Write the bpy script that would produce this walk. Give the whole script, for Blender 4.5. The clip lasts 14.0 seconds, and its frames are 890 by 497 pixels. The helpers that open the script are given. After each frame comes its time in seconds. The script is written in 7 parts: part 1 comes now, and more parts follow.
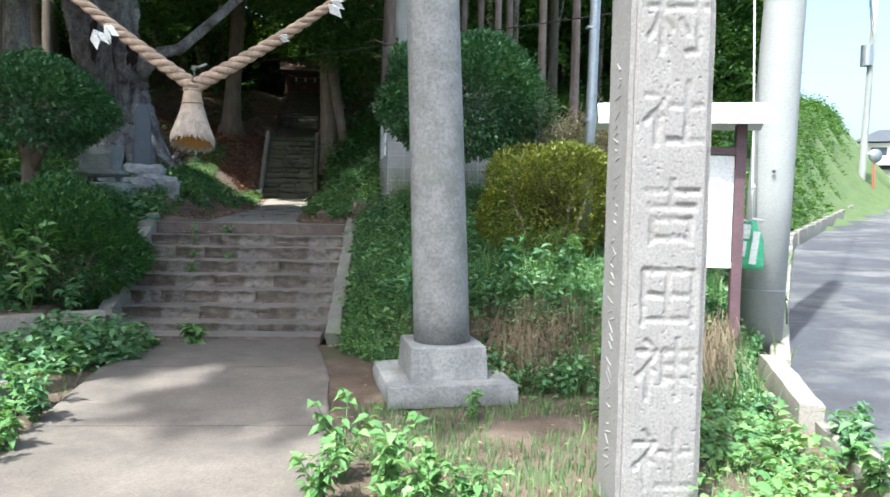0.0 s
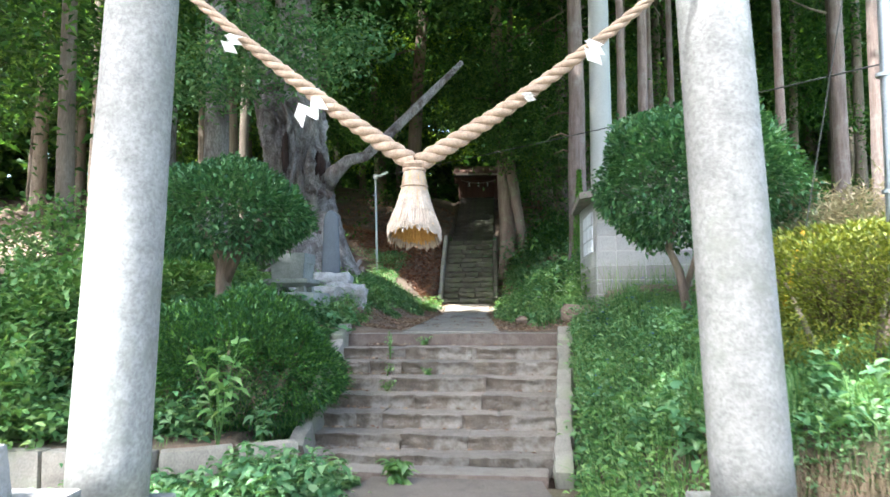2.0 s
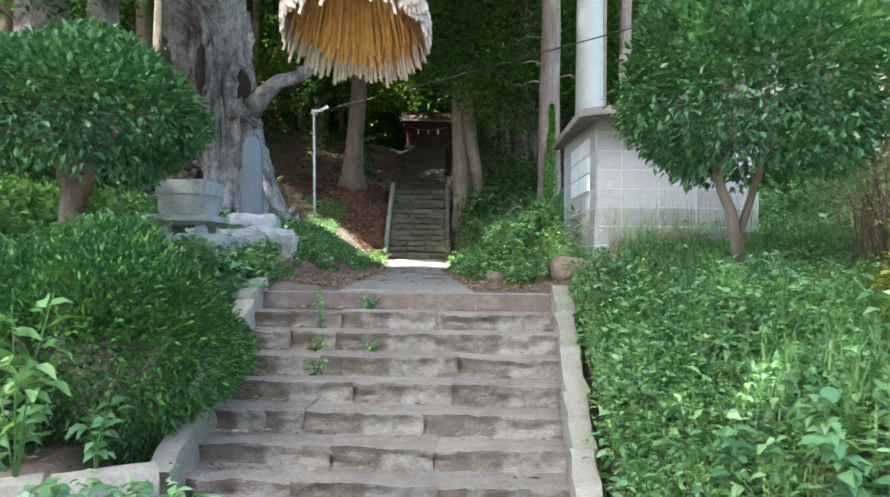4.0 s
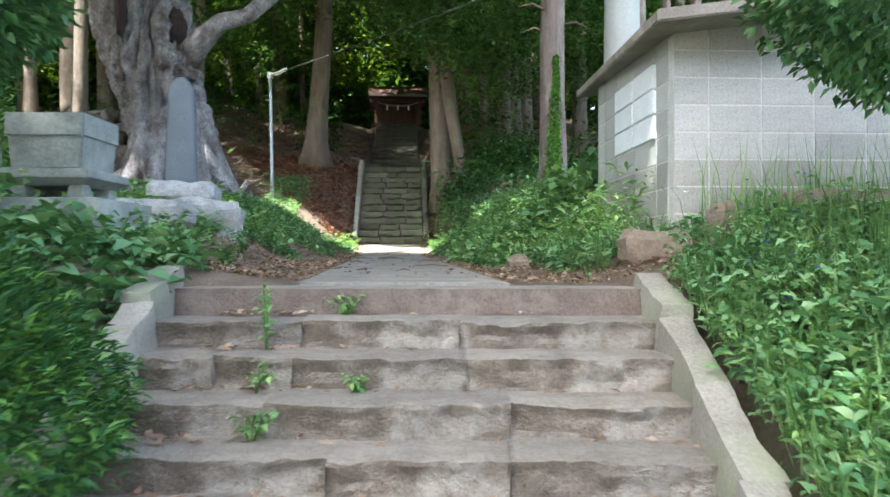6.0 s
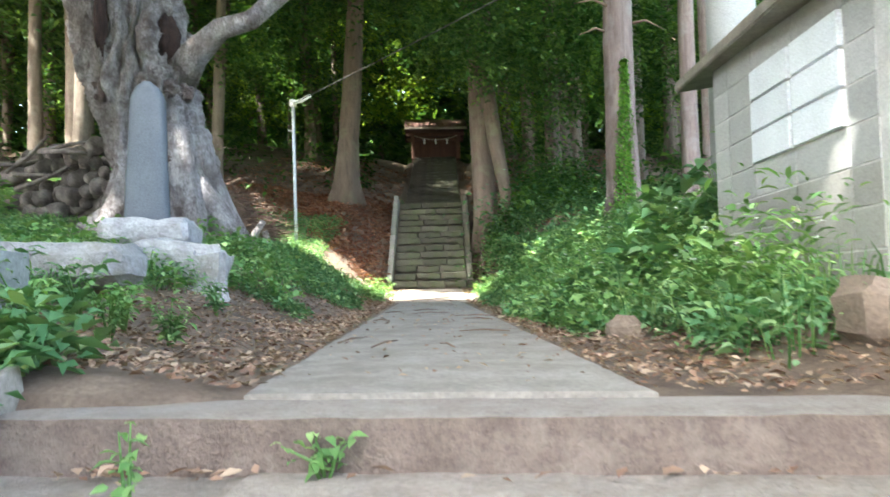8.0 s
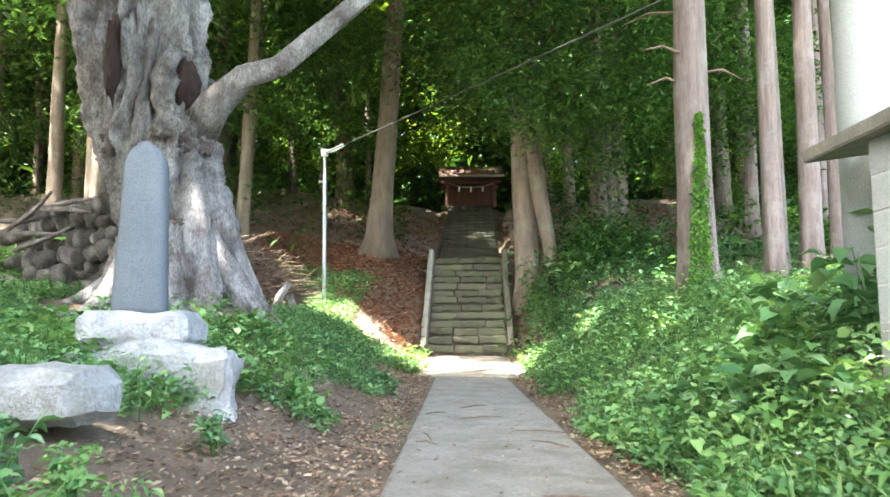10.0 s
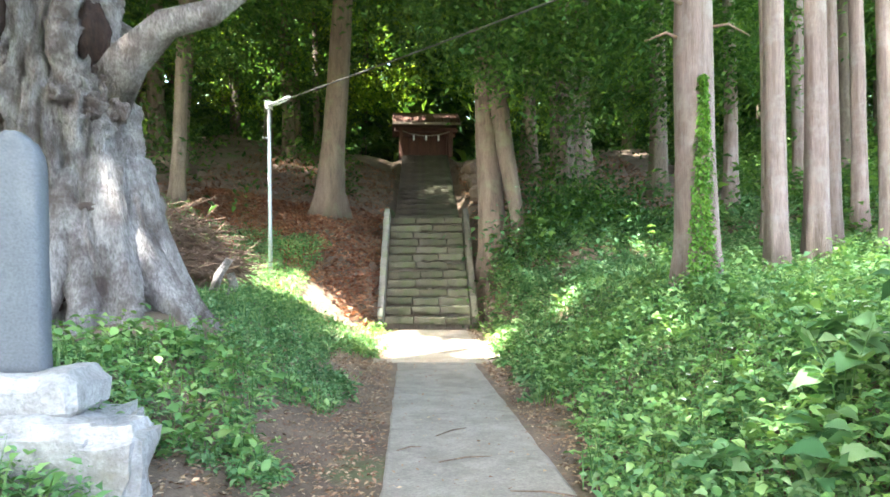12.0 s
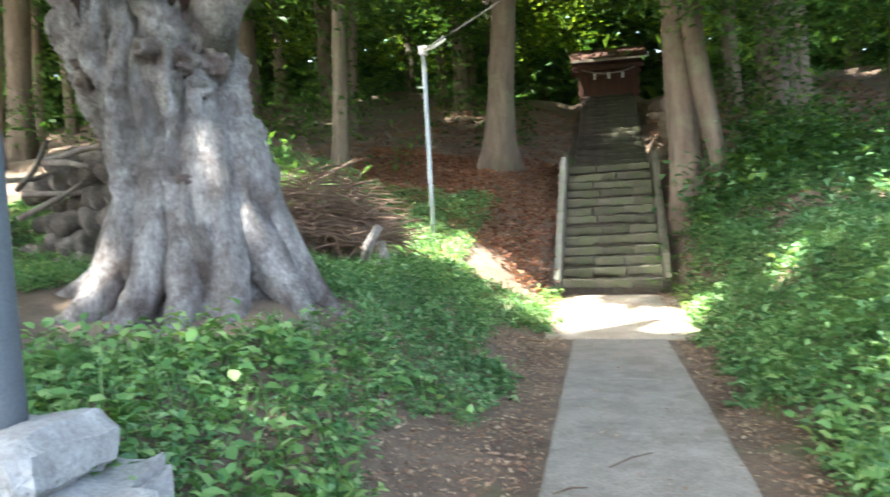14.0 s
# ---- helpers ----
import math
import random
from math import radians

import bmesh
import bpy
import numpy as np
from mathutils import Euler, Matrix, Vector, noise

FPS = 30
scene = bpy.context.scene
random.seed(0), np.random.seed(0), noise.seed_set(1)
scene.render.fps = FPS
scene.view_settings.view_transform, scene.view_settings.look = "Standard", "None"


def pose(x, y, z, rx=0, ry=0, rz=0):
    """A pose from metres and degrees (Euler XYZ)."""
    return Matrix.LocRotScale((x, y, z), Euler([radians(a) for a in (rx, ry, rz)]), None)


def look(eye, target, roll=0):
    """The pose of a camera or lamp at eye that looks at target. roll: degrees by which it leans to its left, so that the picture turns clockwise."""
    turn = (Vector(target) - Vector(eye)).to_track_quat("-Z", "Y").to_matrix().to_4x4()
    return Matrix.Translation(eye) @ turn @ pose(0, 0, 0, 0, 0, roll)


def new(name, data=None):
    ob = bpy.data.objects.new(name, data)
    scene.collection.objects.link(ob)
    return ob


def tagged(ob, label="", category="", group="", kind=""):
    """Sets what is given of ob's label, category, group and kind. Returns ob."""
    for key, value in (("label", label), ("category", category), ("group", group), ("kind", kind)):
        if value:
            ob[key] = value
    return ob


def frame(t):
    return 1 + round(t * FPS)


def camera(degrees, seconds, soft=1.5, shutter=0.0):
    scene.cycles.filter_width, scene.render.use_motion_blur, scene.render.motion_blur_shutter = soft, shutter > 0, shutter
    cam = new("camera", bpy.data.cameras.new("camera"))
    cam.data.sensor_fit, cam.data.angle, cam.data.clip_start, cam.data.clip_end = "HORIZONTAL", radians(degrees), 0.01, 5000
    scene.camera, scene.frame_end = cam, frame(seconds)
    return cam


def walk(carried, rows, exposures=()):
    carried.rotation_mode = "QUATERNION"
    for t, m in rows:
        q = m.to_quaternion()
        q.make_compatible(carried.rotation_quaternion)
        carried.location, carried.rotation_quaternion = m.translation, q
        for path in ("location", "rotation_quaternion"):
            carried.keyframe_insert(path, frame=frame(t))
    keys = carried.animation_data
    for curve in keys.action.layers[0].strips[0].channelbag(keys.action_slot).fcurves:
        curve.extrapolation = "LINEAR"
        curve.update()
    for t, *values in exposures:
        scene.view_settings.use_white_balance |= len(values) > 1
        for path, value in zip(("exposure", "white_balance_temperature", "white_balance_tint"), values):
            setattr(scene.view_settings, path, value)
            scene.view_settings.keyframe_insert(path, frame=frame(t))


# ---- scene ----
from mathutils.bvhtree import BVHTree

cam = camera(62.3, 14.0, soft=1.5, shutter=0.35)
EXPOSURE = 1.0
PATH = [
    (0, (0.745, -7.664, 1.408), (0.885, -5.672, 1.291), 1.1),
    (0.5, (0.718, -7.624, 1.414), (0.745, -5.629, 1.281), 1.1),
    (1, (0.569, -7.297, 1.353), (0.415, -5.305, 1.252), 0.6),
    (1.5, (0.364, -6.839, 1.434), (0.076, -4.86, 1.445), -0.3),
    (2, (0.11, -6.29, 1.429), (-0.193, -4.32, 1.588), -0.4),
    (2.5, (-0.066, -5.699, 1.39), (-0.286, -3.721, 1.587), -0.5),
    (3, (-0.253, -5.058, 1.34), (-0.384, -3.071, 1.526), 0.4),
    (3.5, (-0.346, -4.379, 1.359), (-0.488, -2.387, 1.462), 0.5),
    (3.7, (-0.341, -4.169, 1.364), (-0.492, -2.175, 1.432), 0.6),
    (5.8, (-0.833, -1.694, 1.286), (-0.926, 0.303, 1.294), 0.4),
    (6, (-0.866, -1.437, 1.3), (-0.921, 0.562, 1.314), -0.0),
    (6.5, (-0.909, -0.806, 1.3), (-0.933, 1.193, 1.335), -0.6),
    (7, (-0.914, -0.168, 1.295), (-0.89, 1.832, 1.346), -1.4),
    (7.5, (-1.021, 0.298, 1.352), (-1.062, 2.297, 1.426), -1.4),
    (8, (-1.038, 0.657, 1.427), (-1.202, 2.646, 1.548), -1.1),
    (8.5, (-1.089, 0.872, 1.568), (-1.361, 2.845, 1.747), -0.9),
    (10.8, (-1.569, 2.235, 2.253), (-1.786, 4.209, 2.487), 0.6),
    (11, (-1.622, 2.309, 2.361), (-1.798, 4.288, 2.585), -0.4),
    (11.5, (-1.66, 2.572, 2.425), (-1.794, 4.56, 2.596), -0.0),
    (12, (-1.682, 2.937, 2.486), (-1.783, 4.934, 2.556), -0.1),
    (12.5, (-1.617, 3.355, 2.581), (-1.726, 5.351, 2.521), 0.0),
    (13, (-1.56, 3.805, 2.586), (-1.71, 5.796, 2.481), -0.6),
    (13.5, (-1.549, 4.223, 2.613), (-1.856, 6.197, 2.52), -1.3),
    (14, (-1.624, 4.442, 2.63), (-2.233, 6.346, 2.575), -2.4),
]
walk(cam, [(t, look(eye, target, roll)) for t, eye, target, roll in PATH],
     [(t, e, k, 5) for t, e, k in ((0, 1.7, 5950), (0.5, 1.85, 6000), (1.0, 2.1, 6050), (1.5, 2.7, 6100), (2.0, 2.9, 6150), (2.5, 2.9, 6150), (3.0, 2.85, 6150), (3.5, 2.95, 6150), (6.0, 3.25, 6300), (8.5, 3.85, 6650), (11.0, 4.3, 6800), (12.0, 4.3, 6800), (13.0, 3.95, 6750), (14.0, 3.95, 6750))])

# ---------------------------------------------------------------- light
world = bpy.data.worlds.new("sky")
scene.world = world
world.use_nodes = True
wn = world.node_tree
sky = wn.nodes.new("ShaderNodeTexSky")
sky.sky_type = "NISHITA"
sky.sun_disc = False
SUN_EL, SUN_AZ = 60.0, -145.0      # degrees; azimuth from +y, to the right positive
sky.sun_elevation = radians(SUN_EL)
sky.sun_rotation = radians(SUN_AZ)
sky.air_density, sky.dust_density = 1.0, 5.0
wn.nodes["Background"].inputs["Strength"].default_value = 0.15
wn.links.new(sky.outputs[0], wn.nodes["Background"].inputs["Color"])
sun = new("sun", bpy.data.lights.new("sun", "SUN"))
sun.data.energy, sun.data.angle, sun.data.color = 3.0, radians(0.9), (1.0, 0.97, 0.92)
sd = Vector((math.sin(radians(SUN_AZ)) * math.cos(radians(SUN_EL)), math.cos(radians(SUN_AZ)) * math.cos(radians(SUN_EL)), math.sin(radians(SUN_EL))))
sun.matrix_world = look(sd * 60, (0, 0, 0))
scene.view_settings.exposure = EXPOSURE

# ---------------------------------------------------------------- materials
def ramp(nt, fac, stops):
    r = nt.nodes.new("ShaderNodeValToRGB")
    els = r.color_ramp.elements
    while len(els) < len(stops):
        els.new(0.5)
    for e, (p, c) in zip(els, stops):
        e.position, e.color = p, (*c, 1)
    nt.links.new(fac, r.inputs[0])
    return r.outputs[0]


def noise_tex(nt, scale, detail=6, rough=0.6, coord="Object", stretch=None):
    tc = nt.nodes.new("ShaderNodeTexCoord")
    n = nt.nodes.new("ShaderNodeTexNoise")
    n.inputs["Scale"].default_value, n.inputs["Detail"].default_value, n.inputs["Roughness"].default_value = scale, detail, rough
    src = tc.outputs[coord]
    if stretch:
        mp = nt.nodes.new("ShaderNodeMapping")
        mp.inputs["Scale"].default_value = stretch
        nt.links.new(src, mp.inputs[0])
        src = mp.outputs[0]
    nt.links.new(src, n.inputs["Vector"])
    return n.outputs["Fac"]


def mixc(nt, fac, a, b, mode="MIX"):
    m = nt.nodes.new("ShaderNodeMix")
    m.data_type, m.blend_type = "RGBA", mode
    for sock, v in ((m.inputs[0], fac), (m.inputs[6], a), (m.inputs[7], b)):
        if isinstance(v, (int, float)):
            sock.default_value = v
        elif isinstance(v, tuple):
            sock.default_value = (*v, 1)
        else:
            nt.links.new(v, sock)
    return m.outputs[2]


def surface(name, base, dark, spot=None, scale=4.0, fine=60.0, rough=0.85, bump=0.25, metal=0.0, stretch=None, spot_at=0.62, vary=0.15, bump_dist=0.01, spot_scale=None, top=None, grain=0.66):
    """Two scales of variation, a stain colour and fine relief."""
    m = bpy.data.materials.new(name)
    m.use_nodes = True
    nt = m.node_tree
    b = nt.nodes["Principled BSDF"]
    big = noise_tex(nt, scale, 8, 0.65, stretch=stretch)
    small = noise_tex(nt, fine, 4, 0.7, stretch=stretch)
    col = ramp(nt, big, [(0.3, dark), (0.68, base)])
    sp = ramp(nt, small, [(0.32, (grain,) * 3), (0.62, (1.15,) * 3)])
    col = mixc(nt, 0.75, col, sp, "MULTIPLY")
    if spot:
        st = ramp(nt, noise_tex(nt, spot_scale or scale * 0.45, 9, 0.7), [(spot_at - 0.1, (0, 0, 0)), (spot_at + 0.08, (1, 1, 1))])
        col = mixc(nt, st, col, spot)
    # Faces that point up go paler: wear, plus skylight put into the colour.
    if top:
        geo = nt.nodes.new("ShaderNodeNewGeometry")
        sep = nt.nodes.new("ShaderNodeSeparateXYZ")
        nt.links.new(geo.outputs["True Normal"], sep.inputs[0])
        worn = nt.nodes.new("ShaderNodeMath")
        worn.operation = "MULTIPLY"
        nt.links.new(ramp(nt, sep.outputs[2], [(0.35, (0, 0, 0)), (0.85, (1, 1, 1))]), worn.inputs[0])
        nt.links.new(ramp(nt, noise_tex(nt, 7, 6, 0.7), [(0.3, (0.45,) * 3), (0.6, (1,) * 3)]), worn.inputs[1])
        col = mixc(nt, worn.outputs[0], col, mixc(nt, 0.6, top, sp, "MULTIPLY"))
    if vary:
        oi = nt.nodes.new("ShaderNodeObjectInfo")
        v = ramp(nt, oi.outputs["Random"], [(0, (1 - vary,) * 3), (1, (1 + vary,) * 3)])
        col = mixc(nt, 1.0, col, v, "MULTIPLY")
    nt.links.new(col, b.inputs["Base Color"])
    b.inputs["Roughness"].default_value, b.inputs["Metallic"].default_value = rough, metal
    if bump:
        add = nt.nodes.new("ShaderNodeMath")
        add.operation = "ADD"
        nt.links.new(big, add.inputs[0])
        nt.links.new(small, add.inputs[1])
        bp = nt.nodes.new("ShaderNodeBump")
        bp.inputs["Strength"].default_value, bp.inputs["Distance"].default_value = bump, bump_dist
        nt.links.new(add.outputs[0], bp.inputs["Height"])
        nt.links.new(bp.outputs[0], b.inputs["Normal"])
    return m


def leafy(name, a, b_, c, trans=0.35, rough=0.5):
    """Leaves: three greens mixed leaf by leaf, part of the light passing through."""
    m = bpy.data.materials.new(name)
    m.use_nodes = True
    nt = m.node_tree
    b = nt.nodes["Principled BSDF"]
    geo = nt.nodes.new("ShaderNodeNewGeometry")
    col = ramp(nt, geo.outputs["Random Per Island"], [(0.0, a), (0.55, b_), (1.0, c)])
    patch = ramp(nt, noise_tex(nt, 1.3, 3, 0.6), [(0.3, (0.72, 0.78, 0.75)), (0.7, (1.15, 1.1, 0.95))])
    col = mixc(nt, 1.0, col, patch, "MULTIPLY")
    nt.links.new(col, b.inputs["Base Color"])
    b.inputs["Roughness"].default_value = rough
    b.inputs["Specular IOR Level"].default_value = 0.35
    tr = nt.nodes.new("ShaderNodeBsdfTranslucent")
    warm = mixc(nt, 1.0, col, (1.25, 1.2, 0.5), "MULTIPLY")
    nt.links.new(warm, tr.inputs["Color"])
    mx = nt.nodes.new("ShaderNodeMixShader")
    mx.inputs[0].default_value = trans
    nt.links.new(b.outputs[0], mx.inputs[1])
    nt.links.new(tr.outputs[0], mx.inputs[2])
    nt.links.new(mx.outputs[0], nt.nodes["Material Output"].inputs[0])
    return m


M_GRANITE = surface("speckled_granite", (0.285, 0.285, 0.28), (0.185, 0.185, 0.18), (0.16, 0.168, 0.148), 6.5, 42, 0.85, 0.5, spot_at=0.64, vary=0.05, bump_dist=0.008, grain=0.6, spot_scale=3.0)
M_BASIN = surface("lichened_basin_stone", (0.30, 0.32, 0.30), (0.19, 0.205, 0.19), (0.38, 0.40, 0.36), 4.5, 50, 0.92, 0.6, spot_at=0.6, vary=0.06, bump_dist=0.012)
M_OBELISK = surface("pale_weathered_stone", (0.27, 0.26, 0.248), (0.225, 0.213, 0.202), (0.21, 0.197, 0.18), 5, 70, 0.88, 0.5, spot_at=0.64, vary=0, bump_dist=0.004)
M_CARVED = surface("carved_stone_groove", (0.33, 0.31, 0.29), (0.25, 0.235, 0.215), None, 8, 90, 0.95, 0.4, vary=0, bump_dist=0.004)
# top= holds the treads' wear together with the sky light they would catch.
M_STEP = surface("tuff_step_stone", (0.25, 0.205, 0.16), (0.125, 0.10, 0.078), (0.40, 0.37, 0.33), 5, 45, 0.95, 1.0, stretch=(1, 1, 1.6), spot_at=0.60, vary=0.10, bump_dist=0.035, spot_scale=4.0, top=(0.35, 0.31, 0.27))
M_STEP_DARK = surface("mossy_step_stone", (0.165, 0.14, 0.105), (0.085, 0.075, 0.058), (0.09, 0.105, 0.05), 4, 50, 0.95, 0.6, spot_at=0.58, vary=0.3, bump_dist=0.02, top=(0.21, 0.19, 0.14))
# Darker copy of the mossy stone; the upper flight's shade is in its colour.
M_STEP_DEEP = surface("shade_dark_step_stone", (0.075, 0.062, 0.048), (0.040, 0.034, 0.027), (0.05, 0.058, 0.03), 4, 50, 0.95, 0.6, spot_at=0.58, vary=0.2, bump_dist=0.02)
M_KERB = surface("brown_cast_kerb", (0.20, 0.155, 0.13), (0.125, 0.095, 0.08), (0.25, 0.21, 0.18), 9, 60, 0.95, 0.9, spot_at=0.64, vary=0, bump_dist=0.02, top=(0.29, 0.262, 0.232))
M_CURB = surface("curb_stone", (0.34, 0.315, 0.275), (0.20, 0.185, 0.16), (0.22, 0.24, 0.16), 3, 60, 0.92, 0.5, spot_at=0.6, vary=0.12, bump_dist=0.015)
M_CONC = surface("worn_path_concrete", (0.205, 0.178, 0.15), (0.125, 0.108, 0.092), (0.11, 0.098, 0.085), 2.2, 70, 0.92, 0.35, spot_at=0.6, vary=0.04, bump_dist=0.006)
M_CONC_UP = surface("grey_path_concrete", (0.275, 0.255, 0.228), (0.17, 0.155, 0.135), (0.14, 0.12, 0.095), 4.5, 45, 0.92, 0.35, spot_at=0.63, vary=0.05, bump_dist=0.006)
M_BLOCK = surface("grey_concrete_block", (0.45, 0.45, 0.435), (0.36, 0.36, 0.35), (0.30, 0.27, 0.22), 2.2, 110, 0.92, 0.35, spot_at=0.62, vary=0.14, bump_dist=0.005)
M_BLOCK_LOW = surface("dirty_concrete_block", (0.40, 0.39, 0.365), (0.30, 0.29, 0.265), (0.24, 0.21, 0.165), 2.2, 110, 0.92, 0.35, spot_at=0.58, vary=0.12, bump_dist=0.005)
M_MORTAR = surface("block_mortar", (0.60, 0.59, 0.57), (0.46, 0.45, 0.43), None, 6, 90, 0.95, 0.3, vary=0)
M_WINDOW = surface("pale_blocked_window", (0.80, 0.83, 0.87), (0.70, 0.73, 0.77), None, 4, 80, 0.7, 0.1, vary=0.05)
M_ROOFEDGE = surface("stained_roof_slab", (0.28, 0.25, 0.21), (0.16, 0.14, 0.12), (0.35, 0.33, 0.29), 3, 60, 0.9, 0.4, vary=0)
M_STELE = surface("dark_slate_stele", (0.115, 0.13, 0.145), (0.08, 0.09, 0.105), (0.17, 0.185, 0.195), 2.5, 90, 0.8, 0.15, spot_at=0.66, vary=0, bump_dist=0.003)
M_ROCK = surface("rough_pedestal_rock", (0.46, 0.46, 0.46), (0.24, 0.235, 0.23), (0.22, 0.21, 0.17), 6, 45, 0.9, 0.7, vary=0.12, bump_dist=0.03)
M_BROWNROCK = surface("brown_field_stone", (0.28, 0.215, 0.165), (0.17, 0.13, 0.098), (0.33, 0.29, 0.24), 4, 45, 0.95, 0.6, vary=0.15, bump_dist=0.02)
M_ASPHALT = surface("old_asphalt", (0.085, 0.088, 0.10), (0.05, 0.051, 0.058), (0.19, 0.185, 0.175), 1.1, 60, 0.9, 0.9, spot_at=0.58, vary=0, bump_dist=0.01)
M_ROPE = surface("straw_rope", (0.38, 0.285, 0.21), (0.22, 0.16, 0.115), None, 30, 240, 0.9, 0.5, vary=0.12, bump_dist=0.004)
M_STRAW = surface("pale_straw", (0.36, 0.305, 0.255), (0.19, 0.155, 0.125), None, 25, 200, 0.8, 0.2, vary=0.2, bump_dist=0.002)
M_STRAWIN = surface("golden_straw_ends", (0.52, 0.31, 0.09), (0.34, 0.19, 0.05), None, 60, 220, 0.85, 0.4, vary=0.1, bump_dist=0.004)
M_PAPER = surface("white_paper", (0.86, 0.86, 0.84), (0.80, 0.80, 0.78), None, 5, 60, 0.8, 0.05, vary=0.03)
M_BARK_CEDAR = surface("cedar_bark", (0.31, 0.24, 0.222), (0.155, 0.112, 0.10), (0.30, 0.27, 0.255), 6, 40, 0.95, 0.9, stretch=(2.5, 2.5, 0.22), spot_at=0.6, vary=0.18, bump_dist=0.03)
M_BARK_PALE = surface("pale_old_bark", (0.58, 0.545, 0.545), (0.20, 0.172, 0.168), (0.13, 0.10, 0.092), 3.0, 24, 0.95, 1.0, stretch=(2.0, 2.0, 0.8), spot_at=0.56, vary=0.0, bump_dist=0.08, spot_scale=2.6, grain=0.5)
M_BURR = surface("rotten_burr_wood", (0.20, 0.15, 0.14), (0.06, 0.042, 0.04), (0.38, 0.35, 0.345), 6, 40, 0.95, 1.0, spot_at=0.6, vary=0.15, bump_dist=0.05)
M_ROT = surface("dark_red_rot", (0.075, 0.038, 0.03), (0.025, 0.014, 0.012), None, 14, 50, 0.95, 1.0, stretch=(2, 2, 0.5), vary=0, bump_dist=0.05)
M_BARK_DARK = surface("forest_bark", (0.20, 0.16, 0.125), (0.10, 0.08, 0.062), (0.24, 0.21, 0.17), 5, 40, 0.95, 0.8, stretch=(2, 2, 0.3), spot_at=0.62, vary=0.25, bump_dist=0.03)
M_BARK_TAN = surface("tan_bark", (0.23, 0.175, 0.135), (0.115, 0.085, 0.066), (0.2, 0.2, 0.13), 4, 40, 0.95, 0.8, stretch=(2, 2, 0.35), spot_at=0.62, vary=0.1, bump_dist=0.03)
M_TWIG = surface("dry_twig", (0.20, 0.135, 0.10), (0.10, 0.066, 0.05), None, 9, 50, 0.95, 0.5, vary=0.25)
M_LOG = surface("grey_cut_log", (0.17, 0.148, 0.135), (0.06, 0.05, 0.046), (0.27, 0.24, 0.21), 5, 40, 0.95, 0.7, vary=0.25, bump_dist=0.02)
M_STEEL = surface("galvanised_steel", (0.42, 0.46, 0.50), (0.34, 0.37, 0.40), None, 8, 80, 0.45, 0.1, metal=0.7, vary=0)
M_POLECON = surface("utility_pole_concrete", (0.33, 0.34, 0.33), (0.27, 0.28, 0.27), (0.36, 0.37, 0.35), 1.2, 100, 0.85, 0.12, spot_at=0.66, vary=0.04)
M_POSTPAINT = surface("maroon_painted_post", (0.13, 0.075, 0.085), (0.09, 0.05, 0.058), None, 6, 60, 0.6, 0.2, vary=0)
M_WHITE = surface("white_painted_sheet", (0.68, 0.68, 0.67), (0.58, 0.58, 0.57), (0.6, 0.59, 0.56), 2, 60, 0.5, 0.08, vary=0)
M_BAGG = surface("green_plastic_bag", (0.10, 0.52, 0.27), (0.07, 0.40, 0.20), None, 7, 40, 0.35, 0.15, vary=0)
M_BAGW = surface("white_plastic_bag", (0.82, 0.85, 0.82), (0.68, 0.74, 0.70), None, 7, 40, 0.35, 0.15, vary=0)
M_RED = surface("red_print", (0.5, 0.06, 0.05), (0.4, 0.05, 0.04), None, 7, 40, 0.4, 0.05, vary=0)
M_YELLOW = surface("yellow_guy_guard", (0.80, 0.48, 0.02), (0.65, 0.38, 0.02), None, 7, 40, 0.5, 0.05, vary=0)
M_CABLE = surface("black_cable", (0.07, 0.07, 0.07), (0.045, 0.045, 0.045), None, 10, 60, 0.6, 0, vary=0)
M_LIGHTGLASS = surface("white_lamp_tube", (0.85, 0.85, 0.83), (0.78, 0.78, 0.76), None, 5, 60, 0.3, 0, vary=0)
M_REDWOOD = surface("red_brown_shrine_wood", (0.14, 0.065, 0.045), (0.08, 0.038, 0.028), None, 4, 50, 0.8, 0.3, stretch=(1, 1, 0.3), vary=0.1)
M_ROOFRED = surface("rusty_metal_roof", (0.13, 0.065, 0.05), (0.08, 0.04, 0.033), None, 2, 40, 0.6, 0.2, vary=0)
M_HOUSEWALL = surface("white_house_wall", (0.72, 0.71, 0.68), (0.64, 0.63, 0.60), None, 1, 40, 0.85, 0.1, vary=0.05)
M_HOUSEROOF = surface("dark_tile_roof", (0.09, 0.10, 0.11), (0.06, 0.065, 0.07), None, 3, 40, 0.6, 0.4, vary=0)
M_GLASS = surface("dark_window_glass", (0.05, 0.06, 0.07), (0.03, 0.04, 0.045), None, 1, 10, 0.08, 0, vary=0)
M_FLOWER = surface("white_petals", (0.85, 0.85, 0.82), (0.78, 0.78, 0.75), None, 9, 60, 0.7, 0, vary=0)
M_BLUEFLOWER = surface("blue_petals", (0.08, 0.12, 0.55), (0.05, 0.08, 0.4), None, 9, 60, 0.7, 0, vary=0)

